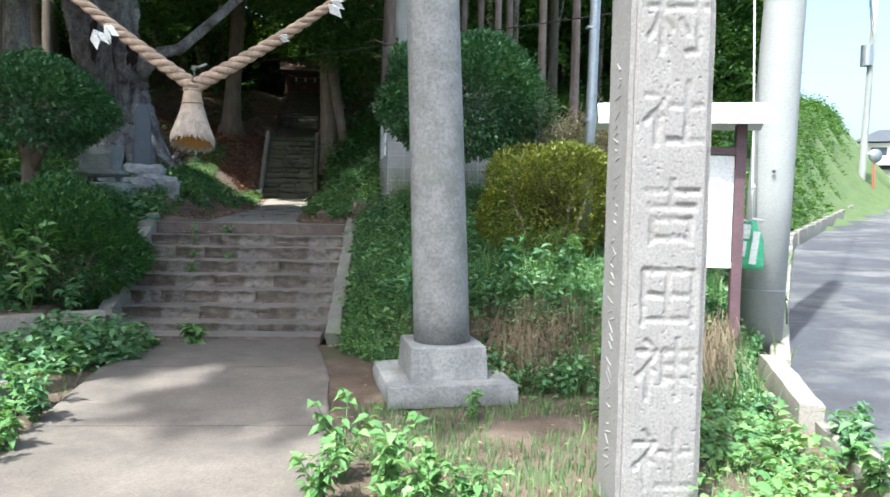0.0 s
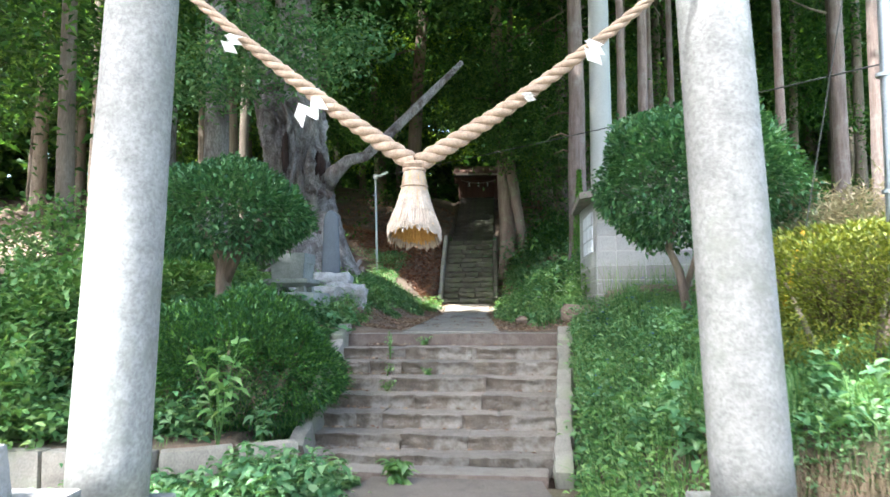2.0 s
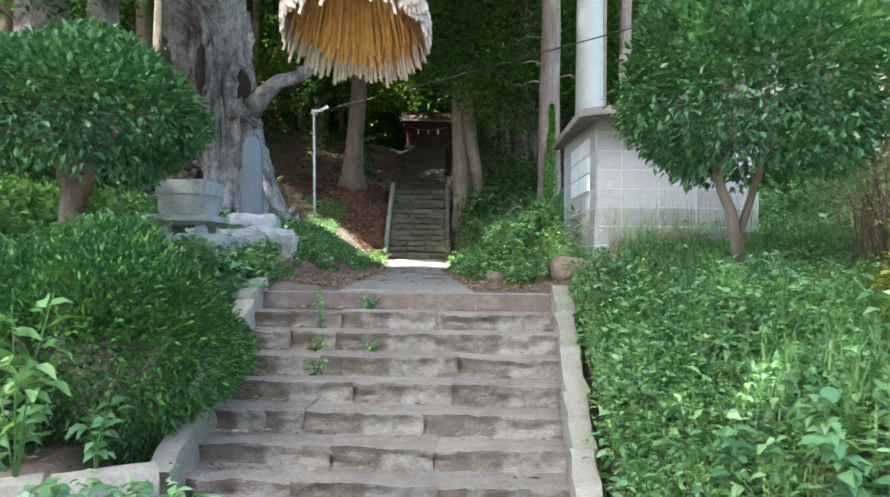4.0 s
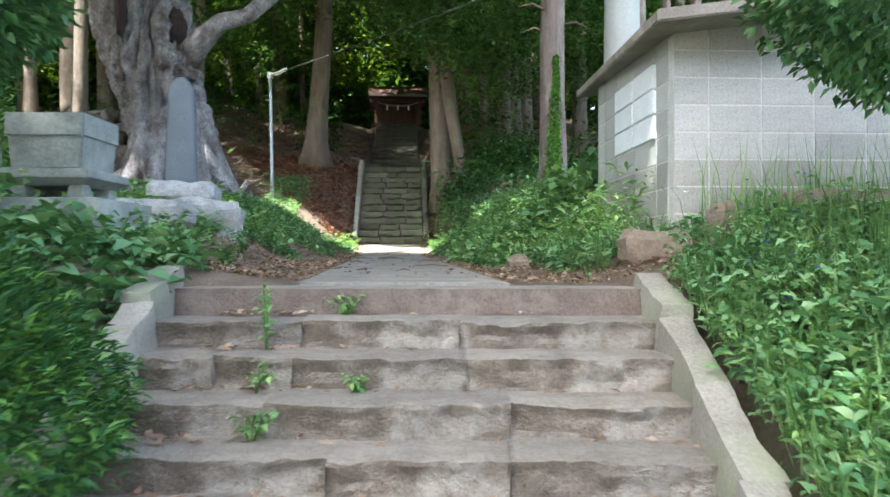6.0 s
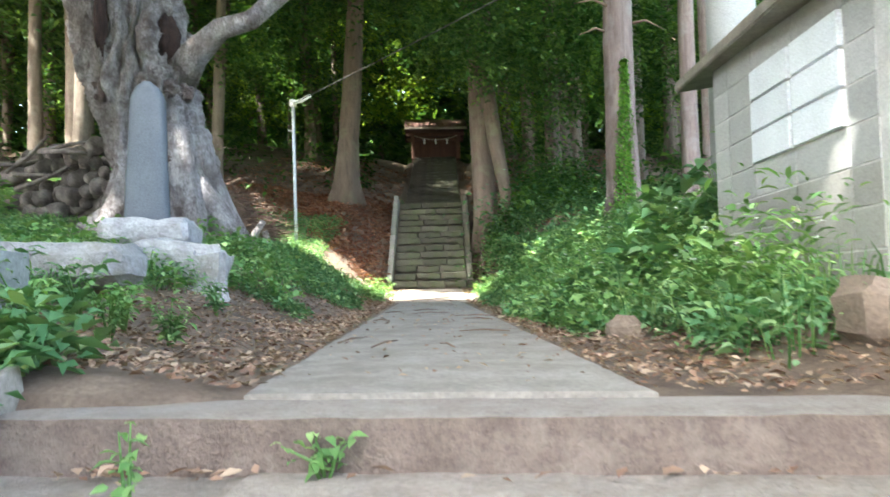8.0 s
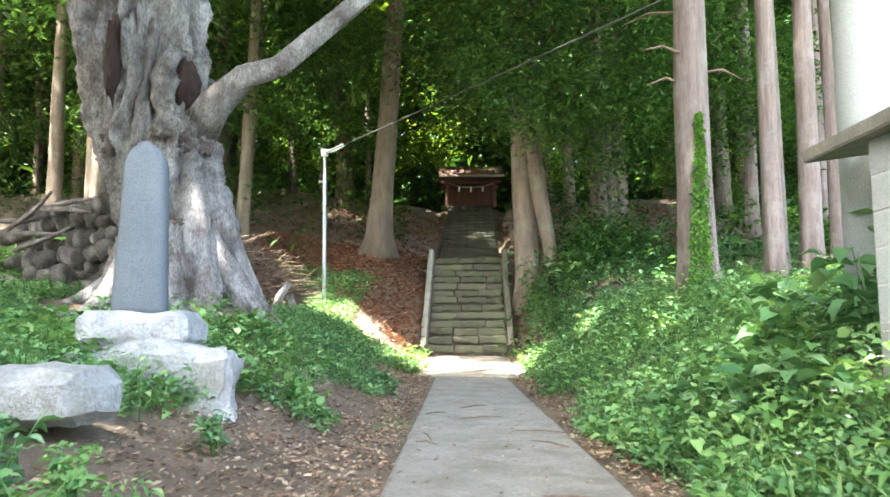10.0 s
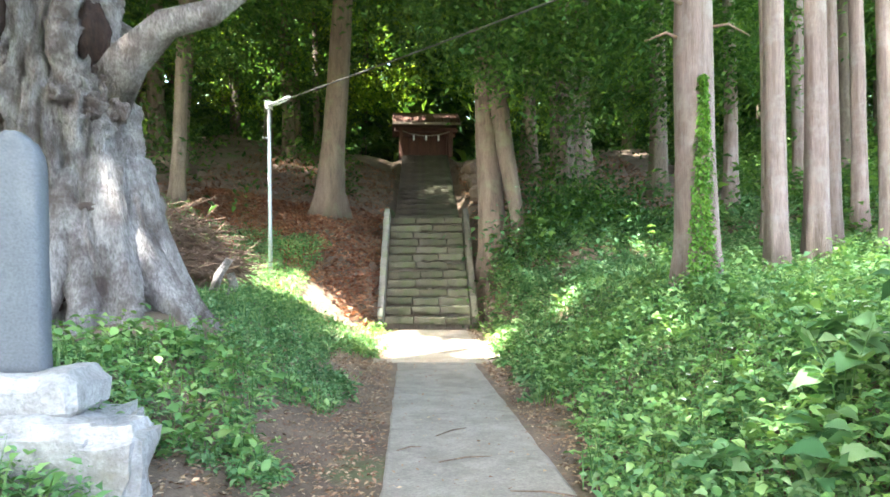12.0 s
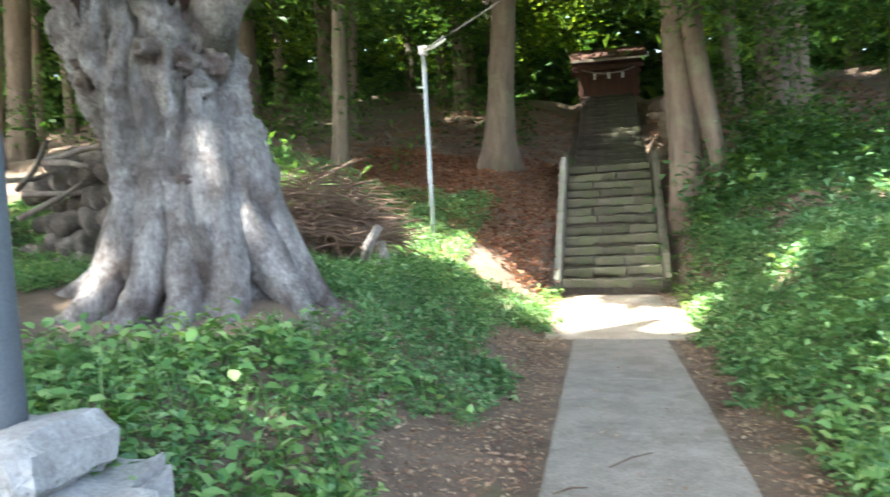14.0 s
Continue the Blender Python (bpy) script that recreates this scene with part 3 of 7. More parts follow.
def lower_path():
    root = tagged(thing("path_lower"), "worn brown concrete approach in front of the steps", "path", kind="structure")
    for i, (y0, y1) in enumerate(((-12.0, -7.6), (-7.59, -5.2), (-5.19, -3.0), (-2.99, -1.3), (-1.29, -0.02))):
        l = [np.interp(y, [-12, -4, -1.3, 0], [-1.6, -1.35, -1.72, -1.5]) for y in (y0, y1)]
        r = [np.interp(y, [-12, -4, -1.2, 0], [0.6, 0.45, 0.18, -0.05]) for y in (y0, y1)]
        bm = bmesh.new()
        n = 8
        rows = []
        for k in range(n + 1):
            t = k / n
            y = y0 + (y1 - y0) * t
            xl, xr = l[0] + (l[1] - l[0]) * t + 0.04 * noise.noise((y * 2, 1, 0)), r[0] + (r[1] - r[0]) * t + 0.04 * noise.noise((y * 2, 9, 0))
            rows.append([bm.verts.new(p) for p in ((xl, y, -0.12), (xl, y, -0.016), (xl + 0.02, y, -0.01), (xr - 0.02, y, -0.01), (xr, y, -0.016), (xr, y, -0.12))])
        for r0, r1 in zip(rows, rows[1:]):
            for k in range(5):
                bm.faces.new((r0[k], r0[k + 1], r1[k + 1], r1[k]))
        bm.faces.new(rows[0][::-1]), bm.faces.new(rows[-1])
        bmesh.ops.recalc_face_normals(bm, faces=bm.faces)
        part("slab", bm, M_CONC, root)


lower_path()


def sun_pale_patch():
    """Trodden ground between the path's end and the far steps, sunlight put into its colour."""
    n, m = 26, 16
    V, F = [], []
    for i in range(n + 1):
        y = 12.95 + 3.7 * i / n
        for k in range(m + 1):
            u = k / m * 2 - 1
            w = 0.78 + 1.0 * math.exp(-((y - 14.2) / 0.8) ** 2) + 0.12 * math.sin(y * 5)
            x = float(xc(y)) + u * w
            V.append((x, y, float(H(x, y)) + 0.022 - 0.06 * abs(u) ** 8 - (0.04 if i == 0 else 0)))
    for i in range(n):
        for k in range(m):
            a = i * (m + 1) + k
            F.append((a, a + 1, a + m + 2, a + m + 1))
    tagged(part("sun_pale_ground", smooth(arr_mesh("sun_pale_ground", V, F)), M_SUNGROUND), "trodden ground coloured pale as if sunlit where the path ends", "path", kind="structure")


sun_pale_patch()

# ---------------------------------------------------------------- the stone steps
def hewn_tread(w, d, h, seed):
    """A long tread with a chipped, wavy lip that overhangs a hollowed face."""
    n, m = max(6, int(w / 0.03)), 12
    V, F = [], []
    for i in range(n + 1):
        x = (i / n - 0.5) * w
        q = Vector((x * 3.2 + seed, seed * 2.3, 0))
        lip = 0.030 * noise.noise(q) + 0.022 * noise.noise(q * 2.9) + 0.012 * noise.noise(q * 7.5)
        drop = 0.016 * noise.noise(q * 1.3 + Vector((0, 9, 0))) + 0.010 * noise.noise(q * 5 + Vector((0, 4, 0)))
        chip = 0.05 * max(0.0, noise.noise(q * 1.7 + Vector((0, 0, 8))) - 0.22)
        end = 0.012 * max(0.0, 1 - min(i, n - i) / 1.5)
        for k in range(m + 1):
            if k <= 7:
                u = k / 7
                hollow = 0.050 * math.sin(math.pi * min(1, u * 0.95)) ** 0.8 * (0.7 + 0.9 * noise.noise(q * 1.9 + Vector((0, 0, u * 2.2))))
                rough_ = 0.012 * noise.noise(q * 3.1 + Vector((0, u * 5, 2))) + 0.007 * noise.noise(q * 8 + Vector((0, u * 12, 2)))
                y = -d / 2 - lip + hollow + rough_ + end + (0.014 if k == 7 else 0) + chip * u + 0.02 * (1 - u)
                z = h * u - (drop + chip * 0.7) * u - (0.008 if k == 7 else 0)
            else:
                u = (k - 7) / (m - 7)
                y = -d / 2 - lip * (1 - u) + 0.014 + d * u + chip * (1 - u)
                z = h - (drop + chip * 0.7) * (1 - u) ** 2 + 0.006 * noise.noise(q * 2 + Vector((0, u * 3, 6)))
            V.append((x + 0.006 * noise.noise((y * 20, z * 20, seed)), y, z))
    for i in range(n):
        for k in range(m):
            a = i * (m + 1) + k
            F.append((a, a + m + 1, a + m + 2, a + 1))
    for i in (0, n):
        ring_ = [i * (m + 1) + k for k in range(m + 1)]
        for k in range(1, m):
            t = (ring_[0], ring_[k], ring_[k + 1])
            F.append((*(t if i == 0 else t[::-1]), t[0] if i == 0 else t[2]))
    me = bpy.data.meshes.new("stone")
    me.from_pydata(V, [], [f if len(set(f)) == 4 else tuple(dict.fromkeys(f)) for f in F])
    smooth(me)
    me.set_sharp_from_angle(angle=radians(42))
    return me


def stone_steps():
    root = tagged(thing("stone_steps"), "worn rough-hewn stone steps with eight treads", "steps", kind="structure")
    r = random.Random(4)
    left = lambda y: np.interp(y, [0, 2.55], [-2.16, -2.46])
    right = lambda y: np.interp(y, [0, 2.55], [0.03, 0.08])
    for i in range(8):
        y = 2.55 - 0.31 * i
        z = 1.115 - 0.147 * i
        xl, xr = float(left(y)) - 0.04, float(right(y)) + 0.05
        if i == 0:
            me = rough_stone(xr - xl, 0.36, 0.20, 0.005, 0.06, 50, (0, 0, 0), 9, 0.005)
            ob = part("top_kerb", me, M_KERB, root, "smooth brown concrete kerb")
            ob.location = ((xl + xr) / 2, y + 0.18, z - 0.20)
            continue
        cuts = [xl] + sorted(xl + (xr - xl) * (k + r.uniform(-0.22, 0.22)) / 3 for k in range(1, 3)) + [xr]
        if i in (2, 5):
            cuts.insert(1, xl + 0.38)
        for a, b_ in zip(cuts, cuts[1:]):
            w, seed = b_ - a + 0.012, r.random() * 40
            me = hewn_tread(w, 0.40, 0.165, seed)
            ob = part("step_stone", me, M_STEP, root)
            ob.location = ((a + b_) / 2, y + 0.19 + r.uniform(-0.012, 0.018), z - 0.163 + r.uniform(-0.012, 0.004))
    me = rough_stone(2.1, 0.34, 0.1, 0.006, 0.06, 77, (0, 0, 0), 7, 0.005)
    part("bottom_kerb", me, M_KERB, root).location = (-1.05, 0.2, -0.085)
    # sloping side kerbs
    for side in (-1, 1):
        for k in range(5):
            y0, y1 = 2.75 - 0.55 * k, 2.75 - 0.55 * (k + 1)
            if y1 < 0.0:
                y1 = 0.0
            ym = (y0 + y1) / 2
            x = float(left(ym)) - 0.085 if side < 0 else float(right(ym)) + 0.09
            z0 = np.interp(ym, [0, 2.5], [0.10, 1.17])
            me = rough_stone(0.16, (y0 - y1) * 1.09, 0.34, 0.02, 0.06, k * 3 + side, (0, 0, -0.3), 5, 0.008)
            ob = part("side_kerb", me, M_CURB, root)
            ob.matrix_basis = pose(x, ym, z0 - (0.02 if side < 0 else 0.075), 23.6 if k else 14, 0, 4 if side < 0 else 1)


stone_steps()


def low_wall():
    root = tagged(thing("low_wall"), "low weathered concrete retaining wall below the hedge", "wall", kind="structure")
    xs = [-2.16, -2.62, -3.15, -4.1, -5.2, -6.6]
    for k, (a, b_) in enumerate(zip(xs, xs[1:])):
        ya, yb = np.interp([a, b_], [-9, -3.1, -2.1], [-1.0, -0.55, 0.05])
        L = math.hypot(b_ - a, yb - ya)
        me = rough_stone(L - 0.01, 0.2, 0.36, 0.008, 0.09, k + 20, (0, 0, 0), 5, 0.014)
        part("wall_stone", me, M_CURB, root).matrix_basis = pose((a + b_) / 2, (ya + yb) / 2 - 0.04, -0.07, 0, 0, math.degrees(math.atan2(yb - ya, b_ - a)) + 180)


low_wall()


def far_steps():
    root = tagged(thing("far_steps"), "steep mossy stone steps under the trees", "steps", kind="structure")
    r = random.Random(9)
    n = 13
    for i in range(n):
        y = 16.55 + (19.4 - 16.55) * i / (n - 1)
        z = 1.55 + (3.76 - 1.55) * (i + 1) / n
        c, h = float(xc(y)) - 0.08, 0.80
        cuts = [c - h, c - h + r.uniform(0.4, 0.7), c + h - r.uniform(0.35, 0.65), c + h]
        for a, b_ in zip(cuts, cuts[1:]):
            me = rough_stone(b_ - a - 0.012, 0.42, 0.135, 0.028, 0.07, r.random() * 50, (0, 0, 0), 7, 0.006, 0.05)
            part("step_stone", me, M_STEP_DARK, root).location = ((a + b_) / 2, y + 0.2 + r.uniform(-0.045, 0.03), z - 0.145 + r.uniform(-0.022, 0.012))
    # Dark blocks below the treads stand for the shade under each lip.
    for i in range(n):
        y = 16.55 + (19.4 - 16.55) * i / (n - 1)
        z = 1.55 + (3.76 - 1.55) * (i + 1) / n
        part("riser_fill", rough_stone(1.6, 0.3, 0.2, 0.012, 0.16, i + 5, (0, 0, 0), 6, 0.005), M_BARK_DARK, root, "dark block behind the tread that stands for shade").location = (float(xc(y)) - 0.08, y + 0.27, z - 0.26)
    for side in (-1, 1):
        for k in range(6):
            y = 16.75 + 0.5 * k
            z = np.interp(y, [16.55, 19.4], [1.72, 3.86])
            me = rough_stone(0.15, 0.68, 0.34, 0.012, 0.12, k + side * 9, (0, 0, -0.28), 5, 0.02)
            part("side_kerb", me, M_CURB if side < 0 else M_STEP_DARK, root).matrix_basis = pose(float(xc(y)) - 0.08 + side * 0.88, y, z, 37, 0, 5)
    n = 16
    for i in range(n):
        y = 21.4 + 7.6 * i / (n - 1)
        z = 3.82 + (6.75 - 3.82) * (i + 1) / n
        me = rough_stone(1.62, 0.5, 0.15, 0.03, 0.08, i + 60, (0, 0, 0), 5, 0.012, 0.05)
        part("upper_step", me, M_STEP_DEEP, root, "mossy upper step with shade put into its colour").location = (float(xc(y)) - 0.05, y + 0.25, z - 0.16)
    r2 = random.Random(5)
    for k in range(9):
        y = 22.2 + 0.75 * k
        x = float(xc(y)) + 1.15 + r2.uniform(0, 0.45)
        me = rough_stone(r2.uniform(0.4, 0.8), r2.uniform(0.35, 0.6), r2.uniform(0.25, 0.45), 0.06, 0.09, k + 90, (0, 0, 0), 3.5, 0.06)
        part("bank_rock", me, M_BROWNROCK, root, "pale brown rock beside the upper steps").matrix_basis = pose(*at_ground(x, y, -0.08), 0, 0, r2.uniform(0, 90))

far_steps()

# ---------------------------------------------------------------- the gate with its rope
GATE_ROT = 8.0


def gate():
    root = thing("stone_torii_gate", (-0.65, -2.25, -0.05), GATE_ROT, "grey granite shrine gate with round leaning pillars", "gate")
    for s in (-1, 1):
        x = 1.8 if s > 0 else -1.73
        b0 = part("lower_base", rough_stone(0.97, 0.95, 0.17, 0.010, 0.05, 9 + s, (x, 0, 0.0), 9, 0.010), M_GRANITE, root, "weathered granite plinth slab")
        part("upper_base", frustum(0.60, 0.60, 0.565, 0.565, 0.16, 0.41, 0.014, (x, 0)), M_GRANITE, root)
        zs = np.linspace(0.41, 4.25, 15)
        lean = math.tan(radians(2.6))
        pts = [(x - s * (z - 0.41) * lean, 0, z) for z in zs]
        part("pillar", tube(pts, [0.218 - 0.0075 * (z - 0.41) for z in zs], 40, 0.012, 3 + s, 2.2), M_GRANITE, root)
    part("tie_beam", box(4.5, 0.17, 0.26, (0, 0, 3.55), 0.012), M_GRANITE, root)
    part("lintel", box(4.9, 0.34, 0.24, (0, 0, 4.22), 0.02), M_GRANITE, root)
    part("top_rail", box(5.3, 0.42, 0.2, (0, 0, 4.46), 0.03), M_GRANITE, root)
    return root


gate()


def rope_line(t):
    """Along the rope, 0 at one pillar, 0.5 at the knot, 1 at the other."""
    if t < 0.5:
        u = t / 0.5
        x = -2.17 + u * 1.53
        z = 3.44 - 1.245 * (1.18 * u - 0.18 * u * u)
    else:
        u = (1 - t) / 0.5
        x = 0.98 - u * 1.61
        z = 3.40 - 1.205 * (1.22 * u - 0.22 * u * u)
    return Vector((x, -2.45 + 0.14 * (x + 0.645), z))


def rope():
    root = thing("sacred_rope", (-0.645, -2.45, 2.2), 0, "thick twisted straw rope sagging between the gate pillars", "rope")
    o = Vector((-0.645, -2.45, 2.2))
    for half in (0, 1):
        n = 90
        for k in range(3):
            pts, rad = [], []
            for i in range(n + 1):
                u = i / n
                t = u * 0.497 if half == 0 else 1 - u * 0.497
                p = rope_line(t)
                q = rope_line(t + (0.004 if half == 0 else -0.004))
                d = (q - p).normalized()
                a = d.cross(Vector((0, 1, 0))).normalized()
                b_ = d.cross(a)
                R = 0.009 + 0.018 * u ** 0.9
                ang = (8.5 * u + k / 3) * 2 * math.pi * (1 if half else -1)
                pts.append(p + (a * math.cos(ang) + b_ * math.sin(ang)) * R - o)
                rad.append(R * 1.02)
            part("strand", tube(pts, rad, 10, 0.06, k, 9), M_ROPE, root)
    # binding at the knot
    for k in range(3):
        pts = [Vector((0.055 * math.cos(a), 0.05 * math.sin(a), 0.0 - 0.018 * k)) for a in np.linspace(0, 2 * math.pi, 25)]
        part("binding", tube(pts, [0.011] * 25, 6), M_ROPE, root)
    return root


rope()


def tassel():
    root = thing("straw_tassel", (-0.645, -2.45, 2.2), 0, "bound straw tassel hanging from the rope", "tassel")
    r = np.random.default_rng(3)
    # each straw: a thin strip from the neck to the flared hem
    def straws(n, r_in, r_out, length, jit, mat, name):
        me = []
        an = r.uniform(0, 2 * np.pi, n)
        k = np.sqrt(r.uniform(r_in, 1, n))
        top = np.stack([0.052 * k * np.cos(an), 0.05 * k * np.sin(an), np.full(n, -0.02)], 1)
        mid = np.stack([0.068 * k * np.cos(an), 0.066 * k * np.sin(an), np.full(n, -0.14)], 1)
        a2 = an + r.normal(0, 0.10, n)
        end = np.stack([r_out * k * np.cos(a2), r_out * k * np.sin(a2), -length - 0.042 * k * np.sin(a2) + 0.02 + r.normal(0, jit, n)], 1)
        w = 0.0036
        tang = np.stack([-np.sin(an), np.cos(an), np.zeros(n)], 1)
        rad = np.stack([np.cos(an), np.sin(an), np.zeros(n)], 1)
        rows = []
        for p, q in ((top, 0.8), (mid, 1.0), (end * 0.5 + mid * 0.5 + rad * -0.004, 1.0), (end, 1.0)):
            for s in ((-1, 0), (0, 1), (1, 0)):
                rows.append(p + tang * w * q * s[0] + rad * w * q * s[1])
        V = np.stack(rows, 1).reshape(-1, 3)
        F = []
        for i in range(3):
            for j in range(2):
                F.append((i * 3 + j, i * 3 + j + 1, i * 3 + j + 4, i * 3 + j + 3))
        F = ((np.arange(n) * 12)[:, None, None] + np.array(F)[None]).reshape(-1, 4)
        return part(name, arr_mesh(name, V, F), mat, root)
    straws(1100, 0.93, 0.145, 0.405, 0.014, M_STRAW, "straw_skirt")
    straws(1400, 0.45, 0.136, 0.385, 0.010, M_STRAWIN, "golden_core")
    for z, rr in ((-0.008, 0.058), (-0.125, 0.073)):
        pts = [Vector((rr * math.cos(a), rr * math.sin(a), z)) for a in np.linspace(0, 2 * math.pi, 29)]
        part("tie_cord", tube(pts, [0.009 if z > -0.1 else 0.004] * 29, 6), M_ROPE, root)


tassel()


def paper_streamer(t, w, h, rz, tilt):
    """A folded white paper strip hung over the rope."""
    p = rope_line(t)
    root = thing("paper_streamer", (p.x, p.y - 0.045, p.z - 0.01), rz, "folded white paper streamer tied to the rope", "paper", "streamers on the rope")
    bm = bmesh.new()
    prev = None
    zig = [(0, 0.02, 0), (-0.25, -0.2, 0.02), (0.28, -0.45, 0.0), (-0.2, -0.62, 0.03), (0.25, -1.0, 0.01)]
    for i in range(len(zig) - 1):
        a, b_ = zig[i], zig[i + 1]
        q = [bm.verts.new((x * w, -dy - 0.012 * i, z * h)) for x, z, dy in ((a[0] - 0.5, a[1], a[2]), (a[0] + 0.5, a[1] - 0.02, a[2]), (b_[0] + 0.5, b_[1], b_[2]), (b_[0] - 0.5, b_[1] - 0.03, b_[2]))]
        bm.faces.new(q)
    bmesh.ops.solidify(bm, geom=bm.faces[:], thickness=0.0015)
    bmesh.ops.rotate(bm, verts=bm.verts, matrix=Matrix.Rotation(radians(tilt), 3, "Y"))
    part("paper", bm, M_PAPER, root)


paper_streamer(0.19, 0.07, 0.11, 10, 15)
paper_streamer(0.345, 0.085, 0.16, -5, 58)
paper_streamer(0.685, 0.045, 0.06, 5, -10)
paper_streamer(0.80, 0.085, 0.13, 12, 20)

# ---------------------------------------------------------------- the name pillar
def name_pillar():
    root = thing("inscribed_stone_pillar", (2.01, -4.16, -0.15), -1.5, "tall square pale stone pillar with carved characters", "pillar")
    W, D_, HT = 0.40, 0.38, 3.2
    bm = frustum(W, D_, W * 0.97, D_ * 0.97, 0, HT, 0)
    body = bpy.data.meshes.new("shaft")
    bmesh.ops.subdivide_edges(bm, edges=[e for e in bm.edges if abs((e.verts[0].co - e.verts[1].co).z) > 1], cuts=20)
    bmesh.ops.bevel(bm, geom=[e for e in bm.edges if abs((e.verts[0].co - e.verts[1].co).z) > 0.05], offset=0.022, segments=2, affect="EDGES")
    for v in bm.verts:
        v.co += Vector((noise.noise(v.co * 6), noise.noise(v.co * 6 + Vector((7, 1, 2))), 0)) * 0.004
    shaft = part("shaft", bm, M_OBELISK, root)

    def strokes(text, size, width, xs, zs, x0, z0):
        """Which points of a grid lie inside the strokes of a character."""
        c = bpy.data.curves.new("glyph", "FONT")
        c.body, c.size, c.align_x, c.align_y, c.offset = text, size, "CENTER", "CENTER", 0.002
        tmp = new("glyph", c)
        bpy.context.view_layer.update()
        me = bpy.data.meshes.new_from_object(tmp.evaluated_get(bpy.context.evaluated_depsgraph_get()))
        bpy.data.objects.remove(tmp)
        bm_ = bmesh.new()
        bm_.from_mesh(me)
        tree = BVHTree.FromBMesh(bm_)
        bm_.free()
        hit = np.zeros((len(zs), len(xs)))
        for j, z in enumerate(zs):
            if abs(z - z0) > size * 0.62:
                continue
            for i, x in enumerate(xs):
                w = 0.006 * noise.noise((x * 18, z * 18, 0)), 0.006 * noise.noise((x * 18, z * 18, 7))
                if tree.ray_cast(Vector(((x - x0 + w[0]) / width, z - z0 + w[1], 1)), Vector((0, 0, -1)))[0] is not None:
                    hit[j, i] = 1
        return hit

    def carved_face():
        """The front of the shaft, with the characters sunk into it."""
        xs, zs = np.linspace(-W / 2 + 0.03, W / 2 - 0.03, 78), np.linspace(0.0, 2.75, 560)
        cut = np.zeros((len(zs), len(xs)))
        for ch, z in (("村", 2.38), ("社", 1.97), ("吉", 1.525), ("田", 1.135), ("神", 0.79), ("社", 0.36)):
            cut = np.maximum(cut, strokes(ch, 0.32, 0.98, xs, zs, 0.012, z))
        for _ in range(2):
            p = np.pad(cut, 1, mode="edge")
            cut = sum(p[a:a + len(zs), b_:b_ + len(xs)] for a in range(3) for b_ in range(3)) / 9
        V, F = [], []
        for j, z in enumerate(zs):
            for i, x in enumerate(xs):
                rim = i in (0, len(xs) - 1) or j in (0, len(zs) - 1)
                pit = 0.0035 * max(0.0, noise.noise((x * 60, z * 60, 3)) - 0.35) * 4
                wear = 0.55 + 0.6 * noise.noise((x * 5, z * 5, 11))
                V.append((x * (1 - 0.01 * z), -D_ / 2 + 0.0018 * z - 0.012 + 0.002 * noise.noise((x * 8, z * 8, 1)) + pit + 0.013 * cut[j, i] * max(0.35, wear) + (0.03 if rim else 0), z))
        n = len(xs)
        for j in range(len(zs) - 1):
            for i in range(n - 1):
                F.append((j * n + i, j * n + i + 1, (j + 1) * n + i + 1, (j + 1) * n + i))
        part("inscribed_face", smooth(arr_mesh("inscribed_face", V, F)), M_OBELISK, root, "weathered face with six sunken characters")
    r = random.Random(2)
    carved_face()
    # worn small writing on the side face, unreadable
    for k in range(46):
        z = 0.28 + 0.043 * k
        if k % 7 == 6:
            continue
        bmk = box(0.012, r.uniform(0.04, 0.1), r.uniform(0.008, 0.016), (-W / 2 + 0.003 + 0.0018 * z, r.uniform(-0.03, 0.03), z), 0.003, 1)
        bmesh.ops.rotate(bmk, cent=(-W / 2, 0, z), verts=bmk.verts, matrix=Matrix.Rotation(radians(r.uniform(-35, 35)), 3, "X"))
        part("carved_stroke", bmk, M_CARVED, root)


name_pillar()

